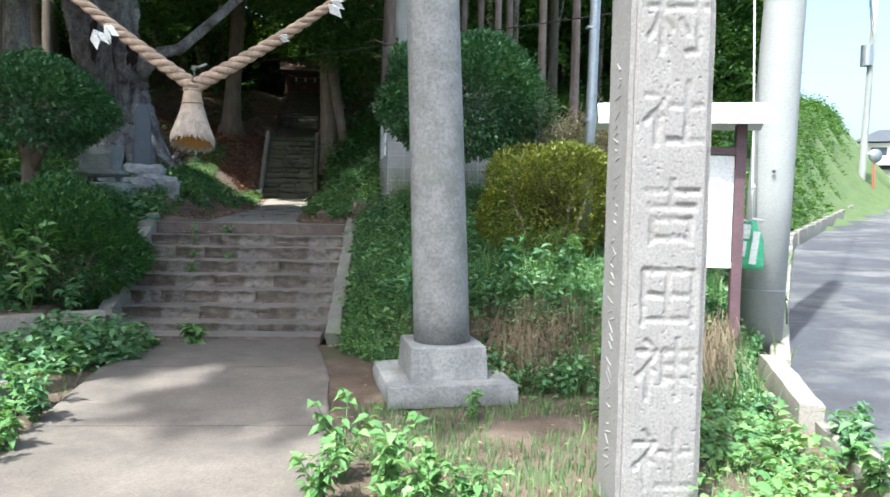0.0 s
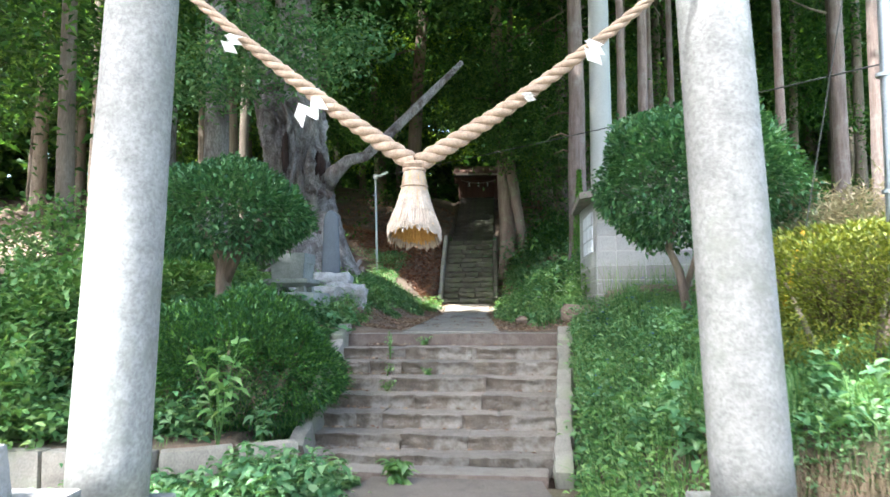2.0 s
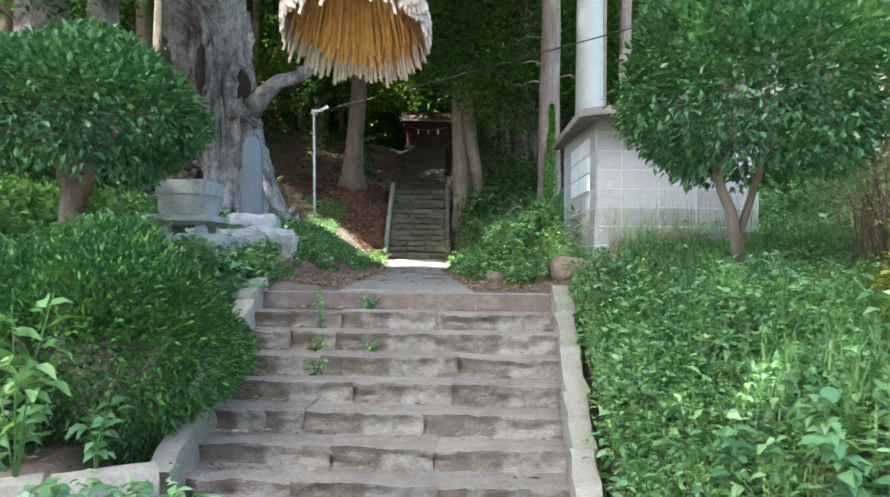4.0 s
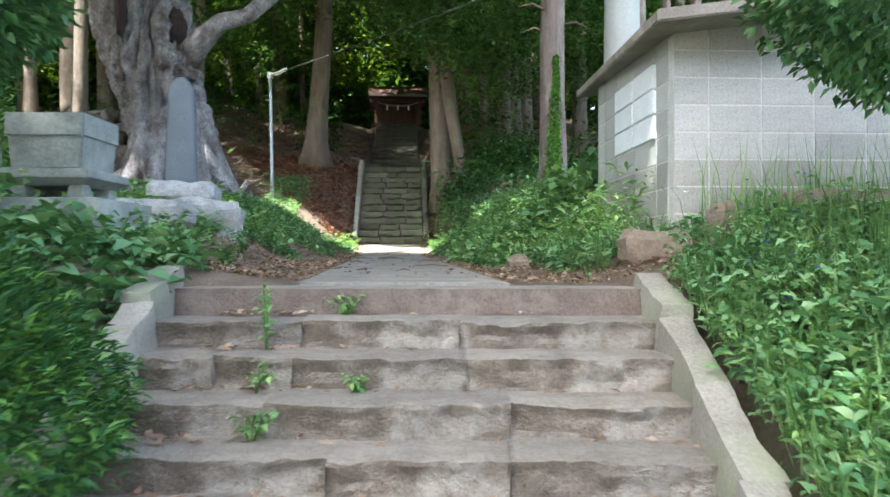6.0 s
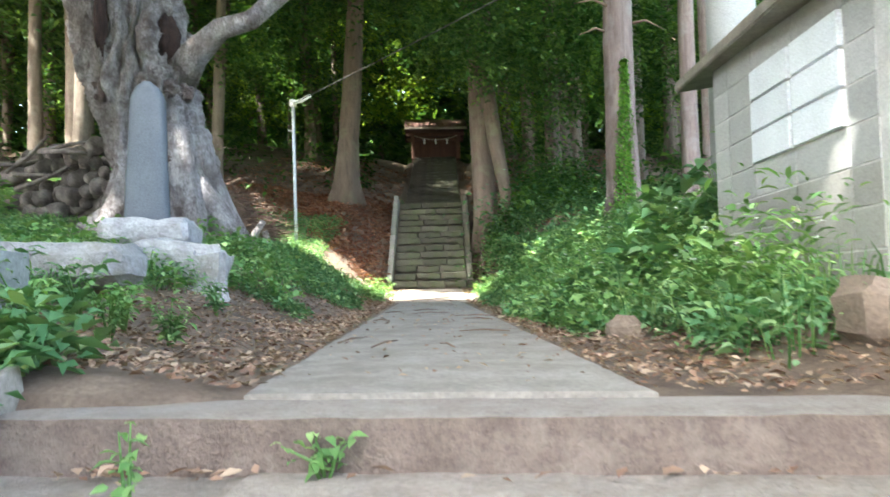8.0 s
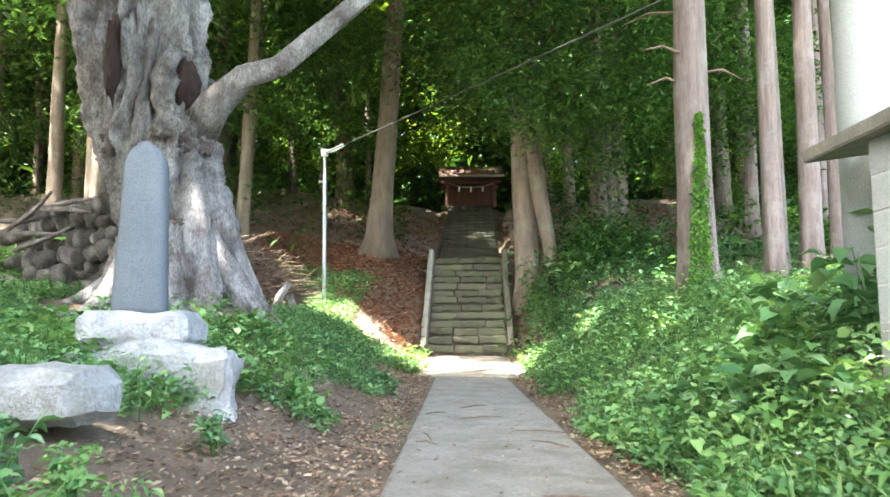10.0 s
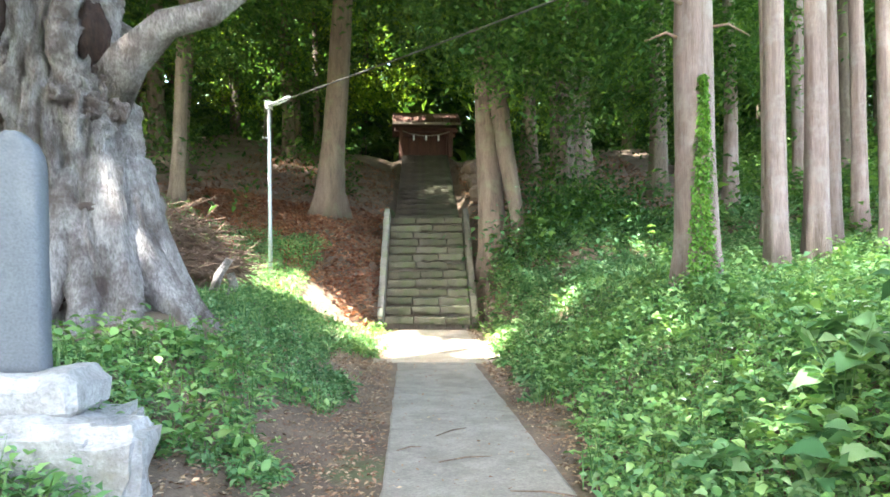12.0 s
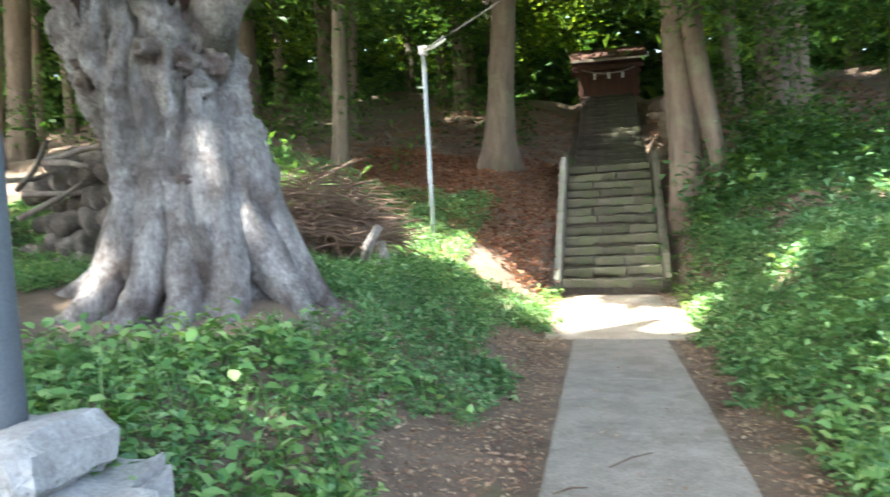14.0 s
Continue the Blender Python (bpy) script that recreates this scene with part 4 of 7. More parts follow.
# ---------------------------------------------------------------- block hut
def hut():
    root = thing("block_hut", (0.635, 3.905, 1.2), 4.4, "small grey concrete block hut with a thin sloping slab roof", "hut")
    ROW, T, NZ = 0.197, 0.12, 9
    front, side = (0.26, 0.39, 0.39, 0.39, 0.26), (0.25, 0.54, 0.54, 0.39, 0.27)
    LX, LY, LZ = sum(front), sum(side) + T, NZ * ROW
    # mortar core, a hair behind the blocks' faces
    core = bmesh.new()
    for sx, sy, ax, ay in ((LX, T - 0.004, LX / 2, T / 2), (LX, T - 0.004, LX / 2, LY - T / 2), (T - 0.004, LY - 2 * T, T / 2, LY / 2), (T - 0.004, LY - 2 * T, LX - T / 2, LY / 2)):
        bmesh.ops.create_cube(core, size=1, matrix=Matrix.Translation((ax, ay, LZ / 2 - 0.35)) @ Matrix.Diagonal((sx - 0.006, sy, LZ + 0.5, 1)))
    part("mortar_core", core, M_MORTAR, root)
    cache = {}

    def block(w, x, y, z, turn, mat, dull):
        key = (round(w, 2), dull)
        if key not in cache:
            me = bpy.data.meshes.new("concrete_block")
            b_ = box(w - 0.011, T, ROW - 0.011, (0, 0, 0), 0.002, 1)
            b_.to_mesh(me)
            b_.free()
            me.materials.append(mat)
            cache[key] = me
        o = new("concrete_block", cache[key])
        o.parent = root
        o.matrix_basis = pose(x, y, z, 0, 0, turn)
    for k in range(-2, NZ):
        z, dull = k * ROW, k < 4
        mat = M_BLOCK_LOW if dull else M_BLOCK
        x = 0.0
        for w in front:
            block(w, x + w / 2, T / 2 - 0.001, z, 0, mat, dull)
            x += w
        y = T
        for i, w in enumerate(side):
            if not (5 <= k <= 7 and i in (1, 2)):
                block(w, T / 2 - 0.001, y + w / 2, z, 90, mat, dull)
            y += w
    win = part("window_panel", box(0.05, 1.08, 3 * ROW, (0.045, T + 0.25 + 0.54, 5 * ROW), 0.004, 1), M_CURB, root)
    for a in range(2):
        for b_ in range(3):
            part("window_block", box(0.05, 0.50, ROW - 0.018, (0.0, T + 0.25 + 0.27 + 0.54 * a, (5 + b_) * ROW + 0.006), 0.003, 1), M_WINDOW, root, "pale smooth infill block")
    # the roof falls towards the path and a little towards the steps
    def top(x, y):
        return 1.715 + 0.13 * (x + 0.27) + 0.045 * (y + 0.45)
    roof = bmesh.new()
    rim = [(-0.27, -0.45), (LX + 0.3, -0.45), (LX + 0.3, LY + 0.65), (-0.07, LY + 0.65)]
    hi = [roof.verts.new((x, y, top(x, y))) for x, y in rim]
    lo = [roof.verts.new((x, y, top(x, y) - 0.085)) for x, y in rim]
    roof.faces.new(hi), roof.faces.new(lo[::-1])
    for i in range(4):
        j = (i + 1) % 4
        roof.faces.new((lo[i], lo[j], hi[j], hi[i]))
    bmesh.ops.bevel(roof, geom=roof.edges[:], offset=0.01, segments=2, affect="EDGES")
    part("roof_slab", roof, M_ROOFEDGE, root, "stained thin concrete roof slab")
    # blocks cut to the slope fill the gap under the slab
    fill = bmesh.new()
    for x0, x1, y0, y1 in ((0.004, LX - 0.004, 0.004, T), (0.004, T, T, LY - 0.004)):
        base = [fill.verts.new((x, y, LZ - 0.3)) for x, y in ((x0, y0), (x1, y0), (x1, y1), (x0, y1))]
        cap = [fill.verts.new((v.co.x, v.co.y, max(LZ - 0.29, top(v.co.x, v.co.y) - 0.09))) for v in base]
        fill.faces.new(base[::-1]), fill.faces.new(cap)
        for i in range(4):
            j = (i + 1) % 4
            fill.faces.new((base[i], base[j], cap[j], cap[i]))
    part("wall_head", fill, M_BLOCK, root)

hut()
# ---------------------------------------------------------------- stele, basin, lantern
def stele():
    root = thing("stone_stele", (-3.86, 6.25, 1.45), 12, "dark slate memorial stele on a rough white pedestal", "stele")
    part("foundation_rock", rough_stone(0.92, 0.74, 0.40, 0.07, 0.06, 3, (0.06, 0.0, -0.02), 3.4, 0.05), M_ROCK, root, "rough grey foundation boulder")
    part("side_rock", rough_stone(0.36, 0.46, 0.50, 0.05, 0.06, 8, (0.46, -0.12, -0.12), 4, 0.05), M_ROCK, root)
    part("pedestal", rough_stone(0.68, 0.50, 0.22, 0.028, 0.05, 5, (0.02, 0, 0.375), 5, 0.03), M_ROCK, root, "pale hewn pedestal block")
    bm = bmesh.new()
    n = 22
    rows = []
    for i in range(n + 1):
        u = i / n
        z = 0.58 + 1.12 * u
        w = (0.165 - 0.045 * u) * (1 if u < 0.86 else math.sqrt(max(0.0, 1 - ((u - 0.86) / 0.145) ** 2)) * 0.98 + 0.02)
        d = 0.075 * (1 if u < 0.9 else 0.8)
        rows.append([bm.verts.new((w * a + 0.005 * noise.noise((a * 3, z * 5, b_)), d * b_ + 0.004 * noise.noise((a, z * 6, 4)), z)) for a, b_ in ((-1, -0.7), (-0.85, -1), (-0.3, -1.08), (0.3, -1.08), (0.85, -1), (1, -0.7), (1, 0.7), (0.85, 1), (-0.85, 1), (-1, 0.7))])
    for r0, r1 in zip(rows, rows[1:]):
        for k in range(10):
            bm.faces.new((r0[k], r0[(k + 1) % 10], r1[(k + 1) % 10], r1[k]))
    bm.faces.new(rows[0][::-1]), bm.faces.new(rows[-1])
    me = bpy.data.meshes.new("slab")
    bm.to_mesh(me)
    bm.free()
    part("slab", smooth(me), M_STELE, root)


stele()


def basin():
    x0, y0, g = -3.43, 3.20, float(H(-3.43, 3.20)) - 0.1
    root = thing("stone_water_basin", (x0, y0, g), 2, "square grey-green stone water basin on a footed slab", "basin")
    part("base_rock", rough_stone(0.92, 0.87, 1.46 - g, 0.045, 0.09, 33, (-0.03, 0.0, 0.0), 3.2, 0.05), M_ROCK, root, "rough grey rock under the cut block")
    part("base_block", rough_stone(0.84, 0.79, 0.19, 0.006, 0.09, 31, (0, 0, 1.451 - g), 3, 0.012), M_BASIN, root, "cut grey stone block")
    for x in (-0.18, 0.18):
        for y in (-0.165, 0.18):
            part("foot", frustum(0.12, 0.12, 0.09, 0.09, 1.638 - g, 1.724 - g, 0.01, (x, y)), M_BASIN, root)
    part("slab", frustum(0.42, 0.42, 0.59, 0.59, 1.716 - g, 1.757 - g, 0.004), M_BASIN, root)
    part("slab_lip", frustum(0.60, 0.60, 0.58, 0.58, 1.757 - g, 1.817 - g, 0.012), M_BASIN, root, "wide chamfered slab edge")
    bm = frustum(0.43, 0.45, 0.485, 0.50, 1.815 - g, 2.17 - g, 0.0)
    top = max(bm.faces, key=lambda f: f.calc_center_median().z)
    bmesh.ops.inset_region(bm, faces=[top], thickness=0.065)
    bmesh.ops.translate(bm, verts=top.verts, vec=(0, 0, -0.16))
    bmesh.ops.bevel(bm, geom=bm.edges[:], offset=0.013, segments=2, affect="EDGES")
    part("bowl", bm, M_BASIN, root, "square bowl with sides leaning outwards")
    part("water", box(0.335, 0.355, 0.01, (0, 0, 2.09 - g)), M_GLASS, root)

basin()


def ring(profile, sides, turn=0.0):
    """A turned or many-sided body from (radius, height) pairs."""
    bm = bmesh.new()
    rows = [[bm.verts.new((r * math.cos(2 * math.pi * (k + turn) / sides), r * math.sin(2 * math.pi * (k + turn) / sides), z)) for k in range(sides)] for r, z in profile]
    for r0, r1 in zip(rows, rows[1:]):
        for k in range(sides):
            bm.faces.new((r0[k], r0[(k + 1) % sides], r1[(k + 1) % sides], r1[k]))
    bm.faces.new(rows[0][::-1]), bm.faces.new(rows[-1])
    return bm


def stepped_pedestal():
    root = thing("stepped_stone_pedestal", (-2.72, -4.05, -0.06), 8, "stepped grey stone pedestal standing beside the gate pillar", "pedestal")
    part("plinth", frustum(1.30, 1.30, 1.26, 1.26, 0, 0.52, 0.02), M_CURB, root)
    part("lower_slab", frustum(1.62, 1.4, 1.66, 1.44, 0.52, 0.70, 0.02), M_GRANITE, root)
    part("middle_block", frustum(1.24, 1.1, 1.2, 1.06, 0.70, 0.93, 0.02), M_GRANITE, root)
    part("upper_block", frustum(0.86, 0.86, 0.82, 0.82, 0.93, 1.16, 0.02), M_GRANITE, root)


stepped_pedestal()

# ---------------------------------------------------------------- poles, board, bag
def poles():
    # white utility pole behind the hut
    root = thing("utility_pole", at_ground(0.91, 6.95), 0, "pale tapered concrete utility pole behind the hut", "utility pole")
    part("shaft", tube([(0, 0, z) for z in np.linspace(0, 11, 8)], list(np.linspace(0.21, 0.14, 8)), 24), M_POLECON, root)
    root = thing("utility_pole", at_ground(4.32, -0.75), 0, "thick grey concrete utility pole beside the road", "utility pole")
    part("shaft", tube([(0.035 * z, 0, z) for z in np.linspace(0, 11, 8)], list(np.linspace(0.215, 0.13, 8)), 24), M_POLECON, root)
    part("bolt", tube([(-0.03, -0.205, 1.75), (-0.03, -0.225, 1.75)], [0.016, 0.016], 8), M_CABLE, root)
    part("tie_wire", tube([Vector((0.02 + 0.22 * math.cos(a), 0.22 * math.sin(a), 0.62)) for a in np.linspace(0, 2 * math.pi, 25)], [0.005] * 25, 5), M_STEEL, root)
    root = thing("steel_guy_pole", at_ground(2.83, 0.22), 0, "slim blue-grey steel pole in the bank", "pole")
    part("shaft", tube([(0.012 * z, 0, z) for z in np.linspace(0, 6, 5)], [0.055] * 5, 16), M_STEEL, root)
    for z in (1.05, 1.42, 2.4):
        part("band", ring([(0.062, z), (0.062, z + 0.03)], 16), M_STEEL, root)
    part("guy_guard", tube([(-0.62, 0.9, 0.45), (-0.44, 0.8, 1.2)], [0.022, 0.022], 8), M_YELLOW, root, "yellow plastic guy wire guard")


poles()


def notice_board():
    root = thing("notice_board", (2.62, -1.5, float(H(3.1, -1.6)) - 0.05), -12.8, "roofed notice board with maroon posts and a white panel", "notice board")
    g = root.location.z
    for x in (0.05, 1.0):
        part("post", box(0.085, 0.085, 2.12 - g, (x, 0, 0), 0.006), M_POSTPAINT, root)
    part("panel", box(0.86, 0.04, 0.88, (0.525, 0.0, 0.98 - g), 0.004), M_WHITE, root)
    part("frame_top", box(0.87, 0.07, 0.06, (0.525, 0, 1.87 - g), 0.005), M_POSTPAINT, root)
    part("frame_bottom", box(0.87, 0.07, 0.05, (0.525, 0, 0.93 - g), 0.005), M_WHITE, root)
    part("notice_sheet", box(0.30, 0.004, 0.42, (0.36, -0.024, 1.28 - g)), M_PAPER, root)
    part("notice_sheet", box(0.26, 0.004, 0.36, (0.72, -0.024, 1.32 - g)), M_PAPER, root)
    for k in range(6):
        part("print_line", box(0.014, 0.003, 0.30, (0.26 + 0.04 * k, -0.028, 1.34 - g)), M_STELE, root)
    bm = bmesh.new()
    prof = [(-0.27, 2.10), (-0.27, 2.16), (0.0, 2.30), (0.27, 2.16), (0.27, 2.10), (0.0, 2.24)]
    ends = [[bm.verts.new((x, y, z - g)) for y, z in prof] for x in (-0.17, 1.22)]
    for k in range(6):
        bm.faces.new((ends[0][k], ends[0][(k + 1) % 6], ends[1][(k + 1) % 6], ends[1][k]))
    bm.faces.new(ends[0][::-1]), bm.faces.new(ends[1])
    bmesh.ops.recalc_face_normals(bm, faces=bm.faces)
    part("roof", bm, M_WHITE, root, "white painted sheet metal roof")


notice_board()


def bag():
    root = thing("hanging_plastic_bag", (4.02, -1.12, 1.32), -25, "green and white plastic bag tied to the pole", "bag")
    bm = bmesh.new()
    rows = []
    for i in range(9):
        u = i / 8
        w = 0.03 + 0.085 * math.sin(min(1, u * 1.5) * math.pi / 2)
        rows.append([bm.verts.new((w * math.cos(a) * (1 + 0.12 * noise.noise((a * 2, u * 4, 0))), 0.045 * math.sin(a) * (0.4 + u) * (1 + 0.3 * noise.noise((a * 2, u * 5, 3))), -0.44 * u + 0.0)) for a in np.linspace(0, 2 * math.pi, 15)[:-1]])
    for r0, r1 in zip(rows, rows[1:]):
        for k in range(14):
            bm.faces.new((r0[k], r0[(k + 1) % 14], r1[(k + 1) % 14], r1[k]))
    bm.faces.new(rows[-1])
    me = bpy.data.meshes.new("sack")
    bm.to_mesh(me)
    bm.free()
    part("sack", smooth(me), M_BAGG, root)
    for x, z, w, h, m in ((-0.035, -0.1, 0.07, 0.13, M_BAGW), (0.055, -0.24, 0.06, 0.30, M_BAGW), (-0.075, -0.28, 0.02, 0.13, M_RED), (-0.03, -0.26, 0.03, 0.14, M_BAGW)):
        part("print_patch", box(w, 0.006, h, (x, -0.052 - 0.02 * (z < -0.2), z - h / 2), 0.002, 1, Matrix.Rotation(radians(6), 4, "Y")), m, root)
    part("string", tube([(0.0, 0, 0.0), (-0.01, 0, 0.3), (-0.02, 0.0, 0.9), (-0.07, 0.0, 2.4)], [0.008, 0.01, 0.008, 0.008], 6), M_WHITE, root)
    part("string_knot", ring([(0.01, 0.28), (0.022, 0.31), (0.01, 0.34)], 8), M_WHITE, root)
    part("handle", tube([(-0.1, 0, 0.02), (-0.02, 0, -0.02), (0.0, 0, 0.02), (0.1, 0, 0.0)], [0.012] * 4, 6), M_BAGW, root)


bag()


def lamp_post():
    root = thing("path_lamp", (-5.32, 15.45, float(H(-5.32, 15.45)) - 0.05), 0, "slim grey steel lamp post with a short white tube lamp", "lamp")
    part("pole", tube([(0.0 - 0.02 * z, 0.01 * z, z) for z in np.linspace(0, 3.05, 5)], [0.036] * 5, 12), M_STEEL, root)
    part("clamp", box(0.12, 0.12, 0.14, (-0.06, 0.03, 2.92), 0.01), M_WHITE, root)
    part("lamp_tube", tube([(-0.06, -0.05, 2.98), (0.14, -0.1, 3.0), (0.36, -0.16, 3.09)], [0.028, 0.04, 0.036], 10), M_LIGHTGLASS, root)
    part("bracket", tube([(-0.05, 0, 2.4), (-0.16, 0.0, 2.42)], [0.02, 0.02], 6), M_STEEL, root)


lamp_post()


def cable(a, b_, sag, r, name="overhead_cable", label="thin black overhead cable"):
    pts = []
    for i in range(25):
        u = i / 24
        p = Vector(a).lerp(Vector(b_), u)
        p.z -= sag * 4 * u * (1 - u)
        pts.append(p)
    tagged(part(name, tube(pts, [r] * 25, 5), M_CABLE), label, "cable")


LAMP_TOP = Vector((-5.37, 15.45, float(H(-5.32, 15.45)) + 2.93))
cable(LAMP_TOP, (4.45, -0.72, 3.55), 0.06, 0.009)
cable((2.9, 0.2, 5.9), (2.3, 1.2, 1.3), 0.0, 0.006, "guy_wire", "thin steel guy wire")


def hill_gate():
    root = thing("wooden_hill_gate", (-3.72, 29.6, 6.76), 7, "small red-brown roofed wooden shrine gate on the hill", "gate")
    for x in (-0.9, 0.9):
        for y in (0, 1.0):
            part("post", box(0.15, 0.15, 1.06, (x, y, 0), 0.01), M_REDWOOD, root)
    for y in (0, 1.0):
        part("beam", box(2.3, 0.13, 0.14, (0, y, 0.92), 0.01), M_REDWOOD, root)
    part("back_wall", box(1.8, 0.06, 0.98, (0, 1.1, 0), 0.005), M_REDWOOD, root)
    for x in (-0.6, -0.2, 0.2, 0.6):
        part("lattice_bar", box(0.05, 0.03, 0.9, (x, 1.05, 0.04), 0.004), M_REDWOOD, root)
    bm = bmesh.new()
    sec = [(-0.75, 1.04), (-0.75, 1.12), (-0.2, 1.42), (0.5, 1.72), (1.2, 1.42), (1.75, 1.12), (1.75, 1.04), (0.5, 1.62)]
    ends = [[bm.verts.new((x, y, z)) for y, z in sec] for x in (-1.22, 1.22)]
    for k in range(8):
        bm.faces.new((ends[0][k], ends[0][(k + 1) % 8], ends[1][(k + 1) % 8], ends[1][k]))
    bm.faces.new(ends[0][::-1]), bm.faces.new(ends[1])
    bmesh.ops.recalc_face_normals(bm, faces=bm.faces)
    part("roof", bm, M_ROOFRED, root, "rusty red sheet roof")
    for k in range(9):
        rib = tube([(-1.15 + 0.2875 * k, -0.74, 1.14), (-1.15 + 0.2875 * k, -0.2, 1.435), (-1.15 + 0.2875 * k, 0.5, 1.735)], [0.018] * 3, 5)
        part("roof_rib", rib, M_ROOFRED, root)
    part("eave_board", box(2.44, 0.05, 0.08, (0, -0.77, 1.04), 0.005), M_STRAW, root, "pale weathered eave board")
    pts = [Vector((x, -0.12, 0.92 - 0.16 * (1 - (x / 0.85) ** 2))) for x in np.linspace(-0.85, 0.85, 13)]
    part("small_rope", tube(pts, [0.025] * 13, 6), M_STRAW, root)
    for x in (-0.45, 0.0, 0.45):
        part("paper_streamer", box(0.07, 0.01, 0.2, (x, -0.15, 0.58), 0), M_PAPER, root)

hill_gate()


def far_house(x, y, z, rz, w, d):
    root = thing("house", (x, y, z), rz, "two-storey white house with dark tiled roof", "house")
    part("wall", box(w, d, 5.4, (0, 0, -0.5), 0.03), M_HOUSEWALL, root)
    for fz in (2.3, 5.0):
        bm = frustum(w + 1.2, d + 1.2, w * (0.5 if fz > 3 else 0.98), d * 0.1 if fz > 3 else d * 0.98, fz, fz + (1.5 if fz > 3 else 0.5), 0)
        part("roof", bm, M_HOUSEROOF, root)
    for fz in (0.8, 3.3):
        for k in (-1, 0, 1):
            for face in (0, 1):
                px, py, sx, sy = (k * w * 0.3, -d / 2 - 0.02, 1.4, 0.08) if face == 0 else (-w / 2 - 0.02, k * d * 0.3, 0.08, 1.4)
                wn_ = part("window", box(sx + 0.12, sy, 1.22, (px, py, fz), 0.01), M_WHITE, root)
                part("pane", box(sx, sy + 0.03, 1.1, (px, py, fz + 0.06), 0.005), M_GLASS, wn_)
    part("balcony", box(w * 0.7, 1.0, 0.9, (0, -d / 2 - 0.5, 2.7), 0.02), M_HOUSEWALL, root)


far_house(38.5, 38.0, 2.4, -30, 8, 7)
far_house(52, 64, 3.4, -25, 9, 8)
rootp = thing("utility_pole", (25.9, 30.7, 1.3), 0, "distant grey utility pole with a transformer", "utility pole")
part("shaft", tube([(0.03 * z, 0, z) for z in np.linspace(0, 12, 6)], [0.2, 0.19, 0.18, 0.17, 0.16, 0.15], 12), M_POLECON, rootp)
part("transformer", ring([(0.3, 8.0), (0.3, 9.1)], 14), M_STEEL, rootp)
rootp2 = thing("road_sign", (28.2, 33.0, 1.4), 0, "round grey road sign on an orange post", "sign")
part("post", tube([(0, 0, 0), (0, 0, 3.4)], [0.05, 0.05], 8), M_RED, rootp2)
part("disc", tube([(0, -0.06, 3.3), (0, -0.1, 3.3)], [0.4, 0.4], 20), M_STEEL, rootp2)
for dz in (9.5, 10.2):
    cable((26.2, 30.7, 1.3 + dz), (4.7, -0.75, 10.5), 1.2, 0.02)


def kerb_wall():
    """The low concrete edge between bank and road."""
    root = tagged(thing("road_edge_wall"), "low weathered concrete wall along the road edge", "wall", kind="structure")
    for k in range(26):
        s0, s1 = -2.6 + 1.6 * k, -2.6 + 1.6 * (k + 1)
        sm = (s0 + s1) / 2
        h = float(np.interp(sm, [-3, -1.2, 0, 2, 11, 14, 40], [0.08, 0.10, 0.20, 0.12, 0.14, 0.42, 0.5]))
        off = float(edge_off(sm)) - 0.12
        p = Vector((3.9 + off * 0.828 + sm * 0.56, -2.2 - off * 0.56 + sm * 0.828, float(road_z(sm)) - 0.1))
        me = rough_stone(0.2, 1.585, h + 0.1, 0.012, 0.14 if k < 5 else 0.4, k + 70, (0, 0, 0), 4, 0.02)
        part("edge_block", me, M_CURB, root).matrix_basis = pose(p.x, p.y, p.z, 1.5, 0, -34 + math.degrees(math.atan(-float(edge_off(sm + 0.5) - edge_off(sm - 0.5)))))


kerb_wall()

for k, (x, y, sx, sy, sz, dz, rz) in enumerate(((0.37, 3.36, 0.46, 0.28, 0.24, -0.08, 8), (0.85, 3.35, 0.34, 0.24, 0.26, -0.05, 40), (1.55, 3.2, 0.9, 0.35, 0.3, -0.06, 5), (1.22, -4.62, 0.4, 0.26, 0.06, -0.02, 10), (2.75, -3.2, 0.28, 0.24, 0.12, -0.03, 30), (-0.42, 4.6, 0.2, 0.16, 0.16, -0.04, 30), (-3.76, 4.9, 1.0, 0.42, 0.26, -0.04, 4))):
    me = rough_stone(sx, sy, sz, 0.03, 0.06, k + 11, (0, 0, 0), 5, 0.035)
    ob = part("field_stone", me, M_BROWNROCK if k not in (3, 6) else M_ROCK)
    ob.matrix_basis = pose(*at_ground(x, y, dz), 0, 0, rz)
    tagged(ob, "rough brown stone half buried in weeds" if k not in (3, 6) else "flat grey stone lying in the soil", "stone", "loose stones")
# ---------------------------------------------------------------- trees
SUNV = np.array(sd)


def hnoise(x, y, f, seed=0.0):
    return (np.sin(x * f + seed) * np.sin(y * f * 1.13 + seed * 2) + np.sin(x * f * 2.1 + y * f * 0.7 + seed * 3) * 0.5 + np.sin(y * f * 2.7 - x * f * 1.3 + seed) * 0.4) / 1.9


